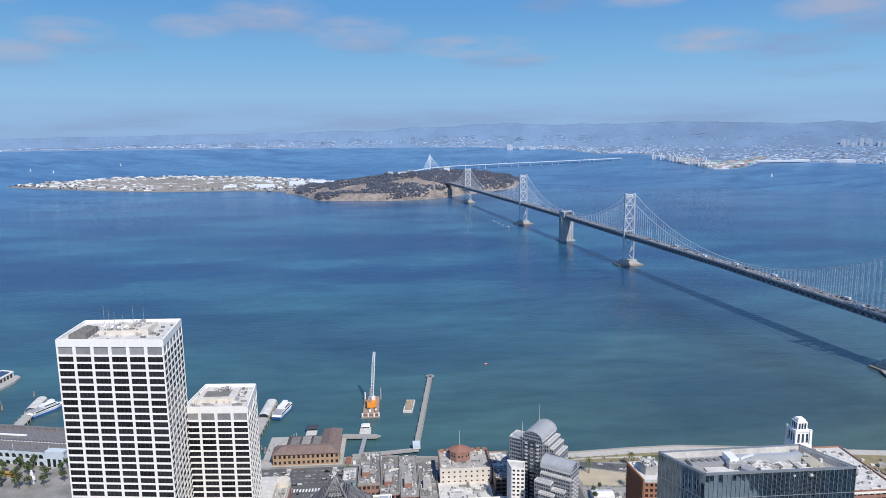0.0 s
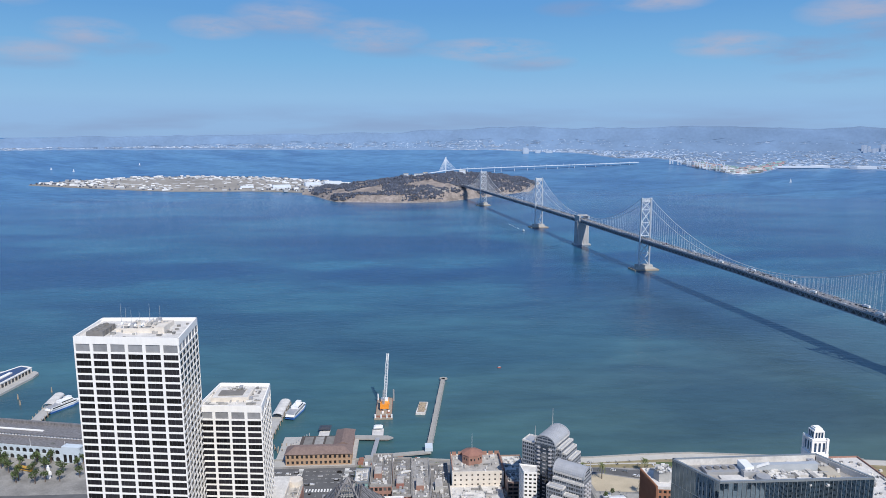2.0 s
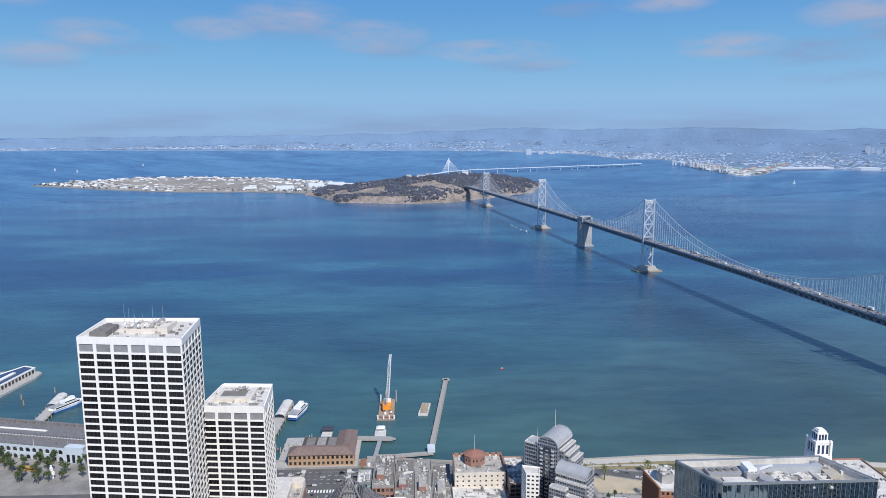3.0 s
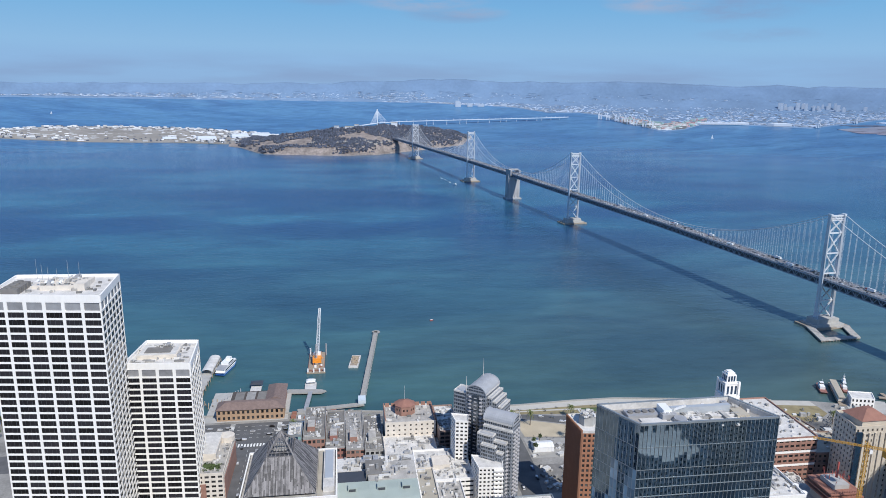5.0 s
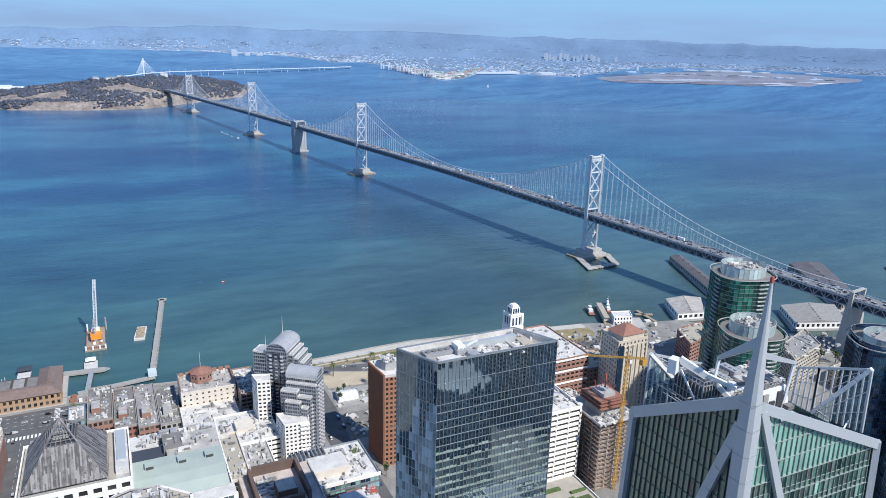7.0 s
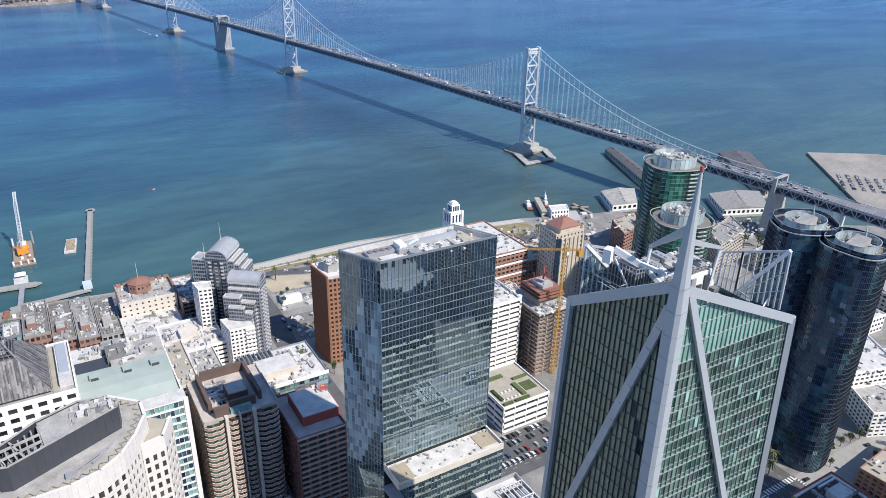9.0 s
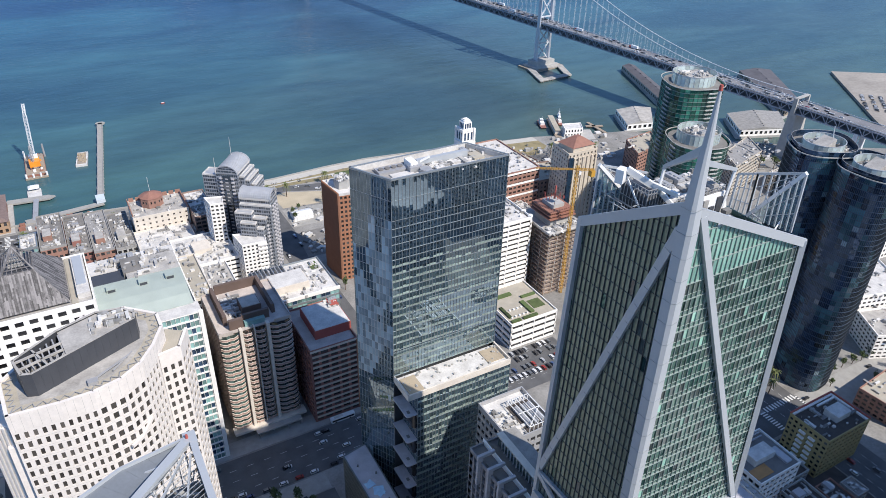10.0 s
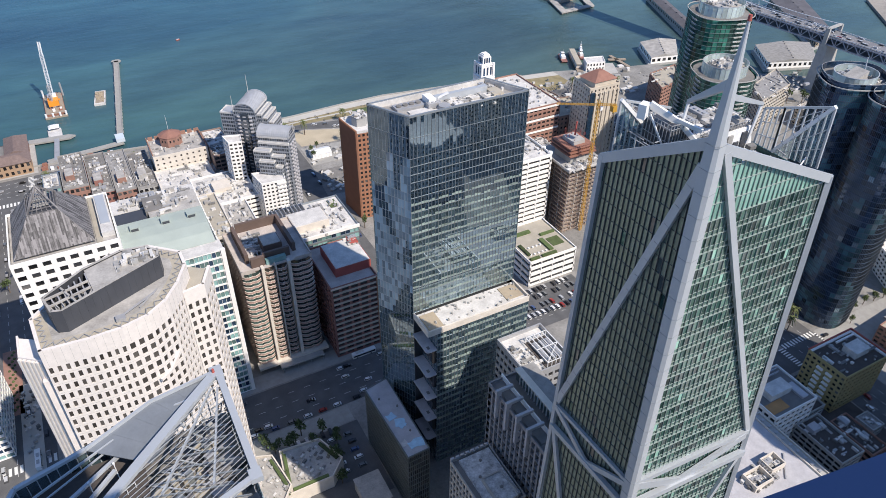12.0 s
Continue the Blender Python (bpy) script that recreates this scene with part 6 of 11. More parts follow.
# flat tray roofs stepping down the slanting flank of the lower block
for k, z in enumerate((79.5, 64.5, 49.8, 35.6, 22.2)):
    q = Buf()
    tray = [(96.2, 202.9), (96.2, 190.3), (96.6, 189.6), (97.3, 189.3), (101.3, 189.3), (101.3, 202.9)]
    q.prism(tray, z - 0.55, z)
    th.single("tray_roof", q, M_TRAY)
    q = Buf()
    q.prism([(99.8, 202.8), (99.8, 191.0), (100.4, 190.2), (101.3, 190.2), (101.3, 202.8)], z - 9.0, z - 0.55)
    th.single("tray_glass", q, G_DARK_I)
    q = Buf()
    q.box(WORLDF, 97.6 + 0.3 * k, 98.8 + 0.3 * k, 191.0 + 0.7 * k, 192.6 + 0.7 * k, z, z + 0.3)
    th.single("tray_hatch", q, M_ROOFD)
th.done(300)

# dark low annex beside it
th = block("office_building", "dark low building with a flat pale roof under blue tarpaulins", [(78.0, 172.0), (88.8, 172.4), (89.4, 219.0), (76.9, 216.6)], 40, 11, 0.95, M_MULLS, G_DARK, M_TRAY, sp=0.14, pier=0.34, depth=0.22, units=0, cap=260, edges=(3, 0), ph=0.35, finish=False)
tarp = mat("pale_blue_tarpaulin", (0.44, 0.66, 0.80), 0.6, vary=0.2, scale=0.6, fine=3)
for x, y, w, d, a in ((79.4, 194.0, 4.2, 3.6, 0.2), (80.6, 189.8, 4.8, 4.4, -0.35), (82.6, 187.6, 3.6, 3.4, 0.5), (81.6, 175.6, 4.4, 3.8, 0.15), (84.2, 176.0, 3.8, 4.6, -0.3), (78.8, 178.0, 3.0, 3.2, 0.1)):
    q = Buf()
    c, s = math.cos(a), math.sin(a)
    q.prism([(x, y), (x + w * c, y + w * s), (x + w * c * 0.9 - d * s, y + w * s + d * c * 1.1), (x + w * 0.4 * c - d * s, y + d * c * 0.9), (x - d * s * 0.8, y + d * c)], 40.0, 40.3 + 0.02 * a)
    th.single("tarpaulin", q, tarp if a != 0.1 else M_ROOFW, "crumpled pale blue tarpaulin")
for x, y in ((80.6, 208), (86.4, 200.5), (85.5, 185)):
    q = Buf()
    q.tube((x, y, 40), (x, y, 40.8), 0.45, n=8)
    th.single("roof_vent", q, M_ROOFD)
th.done(260)


# ---- braced green glass tower with the spire ----
# plan of the four corners at 214 m, and how far each has moved out at the transfer level
CORNER = {"F": (99.4, 77.0, 0.0, -1.7), "R": (138.0, 76.6, 3.0, -3.0), "K": (138.0, 105.2, 3.0, 2.4), "L": (98.6, 105.2, 0.0, 2.4)}
NODE = 131.0


def corner(k, z):
    x, y, dx, dy = CORNER[k]
    f = (214.0 - z) / 83.0
    return (x + dx * f, y + dy * f)


G_MIR = glass_mat("reflective_smoky_glass", (0.10, 0.12, 0.105), vary=0.2, ior=2.6, rough=0.28)
ROWS[G_MIR] = glass_mat("reflective_smoky_glass_field", (0.10, 0.12, 0.105), vary=0.2, ior=2.6, rough=0.28, pieces="island")
for m in (G_MIR, ROWS[G_MIR]):   # olive coated glass
    m.node_tree.nodes["Principled BSDF"].inputs["Specular Tint"].default_value = (0.56, 0.76, 0.64, 1)
for m in (G_EMER, G_EMER_I, G_GREEND, G_GREEND_I):   # green coated glass
    m.node_tree.nodes["Principled BSDF"].inputs["Specular Tint"].default_value = (0.36, 0.80, 0.74, 1)
for m in (G_BLUE, G_BLUE_I, G_BLUED, G_BLUED_I):   # pale blue coated glass
    m.node_tree.nodes["Principled BSDF"].inputs["Specular Tint"].default_value = (0.70, 0.88, 1.0, 1)
for m in (G_NAVY, G_NAVY_I, G_SEA, G_SEA_I):   # blue coated glass
    m.node_tree.nodes["Principled BSDF"].inputs["Specular Tint"].default_value = (0.42, 0.62, 1.0, 1)
G_GREENP = glass_mat("plain_pale_green_glass", (0.22, 0.40, 0.335), vary=0.16, ior=1.7, rough=0.06)
ROWS[G_GREENP] = glass_mat("plain_pale_green_glass_field", (0.22, 0.40, 0.335), vary=0.16, ior=1.7, rough=0.06, pieces="island")
G_SPAN = glass_mat("green_spandrel_glass", (0.085, 0.15, 0.125), vary=0.35, ior=1.8)
ROWS[G_SPAN] = glass_mat("green_spandrel_glass_field", (0.085, 0.15, 0.125), vary=0.35, ior=1.8, pieces="island")
th = Thing("glass_tower", "green glass tower with diagonal aluminium braces and a corner spire", "building", 119, 91, GZ)
core = th.buf("core", M_FLOORS)
core.prism(inset([corner(k, 60) for k in "FRKL"], 1.8), GZ, 212, inset([corner(k, 212) for k in "FRKL"], 1.8))
for A, C, za, zb, nb in (("F", "R", 231.0, 213.6, 27), ("L", "F", 214.8, 231.8, 20)):
    fh = 4.05
    z = 47.0
    while z < 230:
        fr, l = side(corner(A, z + 2), corner(C, z + 2))
        bw = l / nb
        for i in range(nb):
            u = (i + 0.5) * bw
            top = za + (zb - za) * u / l - 0.9
            if z + 0.8 > top:
                continue
            hh = min(fh - 0.16, top - z)
            pw = round(bw - 0.05, 2) if A == "L" else round(bw - 0.12, 1)
            if A == "L":
                g = th.rng.choices((G_MIR, G_SMOKE, G_GREEND), (14, 0.4, 0.2))[0]
                th.pane(fr, u, -0.15, z + hh / 2 + 0.06, pw, round(hh, 1), g, 0.009)
            elif z > 211.5:
                th.pane(fr, u, -0.15, z + hh / 2 + 0.06, pw, round(hh, 1), G_GREENP, 0.006)
            else:
                g = th.rng.choices((G_GREEN, G_GREENL, G_GREEND, G_SMOKE), (6, 0.7, 3.4, 2.0))[0]
                th.pane(fr, u, -0.15, z + 0.06 + 1.25 + (hh - 1.25) / 2, pw, round(hh - 1.25, 1), g, 0.014)
                th.pane(fr, u, -0.13, z + 0.66, pw, 1.1, G_SPAN, 0.008)
        lim = max(0.0, (za - 1.0 - z) / (za - zb) * l) if za > zb else l
        lo = 0.0 if za > zb else max(0.0, (z + 1.0 - za) / (zb - za) * l)
        if min(l, lim) > lo:
            if A == "F":
                th.buf("floor_band", M_SHELF).box(fr, lo, min(l, lim), -0.12, 0.24, z - 0.07, z + 0.06)
                if z < 211.5:
                    th.buf("floor_band", M_SHELF).box(fr, lo, min(l, lim), -0.12, 0.05, z + 1.2, z + 1.27)
            else:
                th.buf("floor_band", M_MULLS).box(fr, lo, min(l, lim), -0.12, 0.04, z - 0.05, z + 0.04)
        z += fh
    for i in range(nb + 1):
        f = i / nb
        zt = za + (zb - za) * f - 0.6
        p0, p1, q0, q1 = corner(A, 47), corner(C, 47), corner(A, zt), corner(C, zt)
        lo_ = (p0[0] + (p1[0] - p0[0]) * f, p0[1] + (p1[1] - p0[1]) * f, 47)
        hi_ = (q0[0] + (q1[0] - q0[0]) * f, q0[1] + (q1[1] - q0[1]) * f, zt)
        fr, l = side(p0, p1)
        (ux, uy), (nx, ny) = fr[1], fr[2]
        w, d = (0.06, 0.16) if A == "F" else (0.05, 0.2)
        th.buf("mullion", M_MULLT if A == "F" else M_MULL).add([(p[0] + ux * e * w + nx * g, p[1] + uy * e * w + ny * g, p[2]) for p in (lo_, hi_) for e, g in ((-1, d), (1, d), (1, -0.15), (-1, -0.15))], [f[::-1] for f in BOXF])
for A, C in (("R", "K"), ("K", "L")):
    q = Buf()
    a0, c0, a1, c1 = corner(A, 47), corner(C, 47), corner(A, 213), corner(C, 213)
    fr, l = side(a0, c0)
    q.add([(*p, 47) for p in (a0, c0)] + [(*p, 213) for p in (c1, a1)] + [(p[0] - fr[2][0] * 0.4, p[1] - fr[2][1] * 0.4, 47) for p in (a0, c0)] + [(p[0] - fr[2][0] * 0.4, p[1] - fr[2][1] * 0.4, 213) for p in (c1, a1)], BOXF)
    th.single("rear_glass", q, G_GREEN_I)


def band(a, b, w, d, name="brace", m=M_ALU):
    q = Buf()
    q.beam(a, b, d, w)
    th.single(name, q, m)


def on(A, C, f, z, out=0.5):
    a, c = corner(A, z), corner(C, z)
    fr, l = side(a, c)
    return (a[0] + (c[0] - a[0]) * f + fr[2][0] * out, a[1] + (c[1] - a[1]) * f + fr[2][1] * out, z)


q = Buf()   # corner column that becomes the spire
dx, dy = -0.62, -0.78
for z0, z1, w0, w1 in ((40, 226, 2.1, 2.1), (226, 236, 2.1, 1.5), (236, 254.5, 1.5, 0.25)):
    rings = []
    for z, w in ((z0, w0), (z1, w1)):
        ox, oy = corner("F", min(z, 236))
        rings.append([(ox + dx * 0.6 + s * w * -dy + t * w * 0.7 * dx, oy + dy * 0.6 + s * w * dx + t * w * 0.7 * dy, z) for s, t in ((-1, -0.2), (-0.25, 1), (0.25, 1), (1, -0.2), (0.5, -1), (-0.5, -1))])
    q.add(rings[0] + rings[1], [(i, (i + 1) % 6, 6 + (i + 1) % 6, 6 + i) for i in range(6)] + [tuple(range(6, 12)), tuple(range(5, -1, -1))])
th.single("spire", q, M_ALU, "tapering pale metal corner spire")
jt = th.buf("joint", M_MULLG)   # panel joints up the column and the braces
for k in range(34):
    z = 60 + k * 5.2
    ox, oy = corner("F", z)
    w = 2.12
    for (s0, t0), (s1, t1) in (((-1, -0.2), (-0.25, 1)), ((-0.25, 1), (0.25, 1)), ((0.25, 1), (1, -0.2))):
        jt.beam((ox + dx * 0.61 + s0 * w * -dy + t0 * w * 0.7 * dx, oy + dy * 0.61 + s0 * w * dx + t0 * w * 0.7 * dy, z), (ox + dx * 0.61 + s1 * w * -dy + t1 * w * 0.7 * dx, oy + dy * 0.61 + s1 * w * dx + t1 * w * 0.7 * dy, z), 0.07, 0.07)
ox, oy = corner("F", 236)
q = Buf()
q.tube((ox - 0.3, oy - 0.4, 254.2), (ox - 0.3, oy - 0.4, 255.2), 0.38, 0.34, 10)
th.single("beacon", q, M_RED, "red warning beacon at the spire's tip")
band(on("F", "R", 0.0, 231.0), on("F", "R", 1.0, 213.9), 1.9, 0.9, "top_rail")
band(on("L", "F", 0.0, 215.0), on("L", "F", 1.0, 231.6), 2.3, 1.0, "top_rail")
band(on("F", "R", 1.0, 47, 0.3), on("F", "R", 1.0, 214.6, 0.3), 1.3, 1.5, "corner_column")
band(on("L", "F", 0.0, 47, 0.3), on("L", "F", 0.0, 215.8, 0.3), 1.3, 1.5, "corner_column")
band(on("F", "R", 0.075, 229.0), on("F", "R", 0.985, NODE), 1.5, 1.0)
band(on("L", "F", 0.02, NODE + 1), on("L", "F", 0.96, 226.5), 1.9, 1.0)
band(on("F", "R", 0.0, NODE - 0.4), on("F", "R", 1.0, NODE - 0.4), 1.7, 1.2, "transfer_band")
band(on("F", "R", 0.0, NODE - 9.6, 0.9), on("F", "R", 1.0, NODE - 9.6, 0.9), 2.0, 1.6, "transfer_band")
band(on("F", "R", 0.03, NODE - 1.5, 0.8), on("F", "R", 0.42, NODE - 8.6, 0.8), 2.6, 0.8, "gusset")
band(on("F", "R", 0.97, NODE - 1.5, 0.8), on("F", "R", 0.42, NODE - 8.6, 0.8), 2.6, 0.8, "gusset")
band(on("L", "F", 0.0, NODE - 1.2), on("L", "F", 1.0, NODE - 0.6), 1.2, 1.0, "transfer_band")
band(on("L", "F", 0.0, NODE - 10.6, 0.8), on("L", "F", 1.0, NODE - 10.0, 0.8), 1.8, 1.4, "transfer_band")
band(on("L", "F", 0.02, NODE - 1.5, 0.8), on("L", "F", 0.5, NODE - 10.2, 0.8), 1.8, 0.8, "gusset")
band(on("L", "F", 0.98, NODE - 1.5, 0.8), on("L", "F", 0.5, NODE - 10.2, 0.8), 1.8, 0.8, "gusset")
band(on("F", "R", 0.97, NODE - 11), on("F", "R", 0.3, 50), 1.6, 1.0)
band(on("L", "F", 0.03, NODE - 11), on("L", "F", 0.62, 50), 1.6, 1.0)
for A, C, f0, z0, f1, z1 in (("F", "R", 0.075, 229.0, 0.985, NODE), ("L", "F", 0.02, NODE + 1, 0.96, 226.5)):
    for k in range(1, 17):
        f = k / 17
        p = Vector(on(A, C, f0 + (f1 - f0) * f, z0 + (z1 - z0) * f, 1.02))
        n_ = (Vector(on(A, C, f1, z1)) - Vector(on(A, C, f0, z0))).normalized().cross(Vector((0, -1, 0) if A == "F" else (-1, 0, 0))) * 0.95
        jt.beam(p - n_, p + n_, 0.06, 0.06)
# open roof with glazed crown screens
th.buf("roof", M_ROOF).prism(inset([corner(k, 212) for k in "FRKL"], 1.0), 211.4, 211.9)


def crown(p0, p1, p2, p3, n, w=0.34, glazed=True):
    """A glazed screen on a steel frame: base p0-p1, top p3-p2."""
    for a, b in ((p0, p3), (p3, p2), (p2, p1)):
        band(a, b, 0.5, 0.4, "crown_frame")
    lerp = lambda s, e, k: tuple(x + (y - x) * k for x, y in zip(s, e))
    for i in range(n):
        f, g = i / n, (i + 1) / n
        a, b, c, d = lerp(p0, p1, f + 0.1 / n), lerp(p0, p1, g - 0.1 / n), lerp(p3, p2, g - 0.1 / n), lerp(p3, p2, f + 0.1 / n)
        if glazed:
            q = Buf()
            q.quad(a, b, c, d)
            o = th.single("crown_pane", q, G_CROWN)
            o.visible_shadow = False
        th.buf("crown_post", M_ALU).beam(lerp(p0, p1, f), lerp(p3, p2, f), w, w)
    for k in (0.33, 0.66):
        q = Buf()
        q.beam(lerp(p0, p3, k), lerp(p1, p2, k), 0.16)
        th.single("crown_rail", q, M_ALU)


# screen along the rear face: glazed under its raking strut, open frame above
crown((100.8, 105.0, 212.4), (115.0, 105.0, 212.4), (115.0, 105.0, 214.2), (100.9, 105.0, 228.2), 9)
crown((102.0, 105.1, 227.4), (115.0, 105.1, 214.8), (116.5, 105.1, 223.2), (102.2, 105.1, 228.0), 6, 0.24, False)
band((100.8, 104.9, 228.6), (115.4, 104.9, 214.2), 0.75, 0.7, "raking_strut", M_WHITEP)
band((116.5, 105.1, 223.2), (116.5, 105.1, 212), 0.4, 0.4, "crown_frame", M_ALU)
# screen along the east face
crown((138.0, 79.8, 214.6), (138.0, 91.2, 212.8), (138.0, 91.1, 213.4), (138.0, 80.4, 228.9), 8)
crown((138.05, 81.4, 227.9), (138.05, 91.4, 213.6), (138.05, 91.6, 224.2), (138.05, 81.2, 228.6), 6, 0.3, False)
crown((138.05, 91.6, 212.2), (138.05, 96.8, 212.2), (138.05, 96.6, 222.0), (138.05, 91.6, 224.2), 4, 0.3, False)
band((137.9, 80.4, 229.1), (137.9, 91.4, 213.2), 0.8, 0.75, "raking_strut", M_WHITEP)
for k in range(1, 5):   # double strut with short ties
    band((137.6, 80.4 + 2.1 * k, 228.1 - 3.05 * k), (137.6, 81.6 + 2.1 * k, 228.1 - 3.05 * k + 0.9), 0.2, 0.2, "strut_tie", M_ALU)
for (sx, sy, s0, s1), (ex, ey, e0, e1) in (((100.8, 78.6, 243.4, 241.2), (109.2, 94.2, 231.2, 230.4)), ((101.2, 78.0, 240.6, 239.3), (127.2, 90.2, 228.6, 227.8))):
    q = Buf()
    v = Vector((ey - sy, sx - ex, 0)).normalized() * 0.45
    q.add([(sx + v.x, sy + v.y, s1), (ex + v.x, ey + v.y, e1), (ex - v.x, ey - v.y, e1), (sx - v.x, sy - v.y, s1), (sx + v.x, sy + v.y, s0), (ex + v.x, ey + v.y, e0), (ex - v.x, ey - v.y, e0), (sx - v.x, sy - v.y, s0)], BOXF)
    th.single("stay_fin", q, M_ALU, "pale sloping fin tied to the spire")
    band((ex, ey, e1), (ex + 0.6, ey + 2.0, 212), 0.5, 0.5, "stay_leg", M_WHITEP)
rg2 = random.Random(12)
q = Buf()
q.prism([(113, 91.5), (131.5, 91.5), (131.5, 102), (113, 102)], 211.9, [222, 222, 222, 222], [(113.4, 91.7), (128.0, 91.7), (128.0, 102), (113.4, 102)])
th.single("plant_house", q, M_WHITEP, "white walled plant house on the roof")
q = Buf()
q.box(WORLDF, 113.8, 127.6, 92.0, 101.8, 222, 222.25)
th.single("plant_house_roof", q, M_ROOFP)
clutter(th, 115, 126, 93.5, 100.5, 222.25, 9)
q = Buf()
q.box(WORLDF, 105.8, 112.6, 94, 102, 213, 224.5)
th.single("plant_cage", q, M_DARKMETAL, "dark louvred plant cage on the roof")
for k in range(9):
    th.buf("guard_rail", M_STEEL).beam((105.6, 94 + k, 213), (105.6, 94 + k, 226), 0.14)
    th.buf("guard_rail", M_STEEL).beam((105.6 + k * 0.85, 93.9, 213), (105.6 + k * 0.85, 93.9, 226), 0.14)
for z in (216, 219, 222, 225, 226):
    th.buf("guard_rail", M_STEEL).beam((105.6, 93.9, z), (112.8, 93.9, z), 0.14)
    th.buf("guard_rail", M_STEEL).beam((105.6, 93.9, z), (105.6, 102, z), 0.14)
for k in range(6):
    q = Buf()
    q.box(WORLDF, 114.5 + k * 2.2, 116 + k * 2.2, 91.3, 91.75, 215 + (k % 2) * 2, 219 + (k % 2) * 2)
    th.single("louvre_opening", q, M_DARKMETAL if k % 3 else M_ROOFP)
for k in range(18):
    th.buf("guard_rail", M_STEEL).beam((113.6 + k * 0.82, 91.8, 222.2), (113.6 + k * 0.82, 91.8, 223.5), 0.1)
for z in (222.8, 223.5):
    th.buf("guard_rail", M_STEEL).beam((113.6, 91.8, z), (127.6, 91.8, z), 0.1)
    th.buf("guard_rail", M_STEEL).beam((113.6, 91.8, z), (113.6, 102, z), 0.1)
    th.buf("guard_rail", M_STEEL).beam((127.6, 91.8, z), (127.6, 102, z), 0.1)
for k in range(26):
    q = Buf()
    x, y = rg2.uniform(104, 134), rg2.uniform(81, 90) if k % 3 else rg2.uniform(90, 102)
    q.box(WORLDF, x, x + rg2.uniform(0.6, 2.6), y, y + rg2.uniform(0.6, 2.4), 211.9, 212 + rg2.uniform(1, 4.5))
    th.single("plant_box", q, rg2.choice((M_WHITEP, M_ROOFW, M_ALU, M_STEEL, M_DARKMETAL)))
for k in range(60):
    x, y, z = rg2.uniform(102, 133), rg2.uniform(80, 104), rg2.uniform(212, 218)
    s = rg2.uniform(0.3, 0.8)
    th.buf("roof_clutter", M_FITTING).box(WORLDF, x - s, x + s * 1.5, y - s, y + s, z, z + s * rg2.uniform(1, 2.4))
for k in range(130):
    x, y, z = rg2.uniform(101, 120), rg2.uniform(82, 104), rg2.uniform(213, 222)
    a = rg2.choice((0, 1, 2))
    e = (x + rg2.uniform(2, 6), y, z) if a == 0 else ((x, min(104, y + rg2.uniform(3, 8)), z) if a == 1 else (x, y, 212))
    th.buf("scaffold", rg2.choice((M_STEEL, M_ALU, M_STEEL))).beam((x, y, z), e, 0.17)
# window-washing machine: a white box on a jointed arm
q = Buf()
q.box(((103.4, 100.5), (0.9, 0.43), (-0.43, 0.9)), -1.2, 1.2, -0.9, 0.9, 225.8, 229.0)
th.single("window_rig_cabin", q, M_WHITEP, "white cabin of the window-washing machine")
for a, c, w in (((104.5, 100, 229.0), (108.5, 95, 226.0), 1.1), ((108.5, 95, 226.0), (112.5, 90.5, 220.5), 1.0), ((112.5, 90.5, 220.5), (115.5, 86.5, 213.5), 0.8), ((105.5, 101, 227.5), (110.5, 96.5, 224.0), 0.6), ((108, 95, 226.5), (110.5, 90, 225.5), 0.9), ((104, 99, 227), (107, 90, 213), 0.35)):
    band(a, c, w, w * 0.8, "window_rig_arm", M_WHITEP)
for k in range(70):   # pipes, struts and ducts of the plant
    x, y, z = rg2.uniform(102, 134), rg2.uniform(81, 91), rg2.uniform(212.5, 218)
    d = Vector((rg2.uniform(-1, 1), rg2.uniform(-1, 1), rg2.uniform(-0.35, 0.35))).normalized() * rg2.uniform(1.5, 5)
    th.buf("truss", rg2.choice((M_WHITEP, M_ROOFW, M_STEEL, M_CONC))).beam((x, y, z), (max(101, x + d.x), min(104, max(80, y + d.y)), z + d.z), rg2.uniform(0.1, 0.3))
clutter(th, 104, 134, 82, 90, 211.9, 9)
th.done(300)

# ---- crown of the nearer residential tower, below the lookout ----
th = Thing("glass_tower", "pale-framed glass tower top with a louvred triangular skylight", "building", -10, 84, GZ)
MP = [(-34, 68), (7, 68), (7, 99), (-8, 97.5), (-28, 91)]
th.buf("wall", G_BLUE_I).prism(inset(MP, 0.4), GZ, 186)
for i in range(5):
    fr, l = side(MP[i], MP[(i + 1) % 5])
    for k in range(int(l / 1.6) + 1):
        th.buf("mullion", M_ALU).box(fr, k * 1.6 - 0.08, k * 1.6 + 0.08, -0.3, 0.1, 120, 193.5)
    if i != 2:
        th.buf("screen_glass", G_BLUE_I).box(fr, 0, l, -0.25, -0.1, 186, 194.5)
th.buf("roof", M_ROOFD).prism(inset(MP, 0.9), 186, 186.4)
M_PANELG = mat("blue_grey_roof_panel", (0.205, 0.225, 0.25), 0.5, 0.2, vary=0.15, scale=0.3, fine=2)
OUTER = [(-27.1, 88.8), (-16.5, 91.7), (-5.2, 97.4), (7.0, 99.2)]
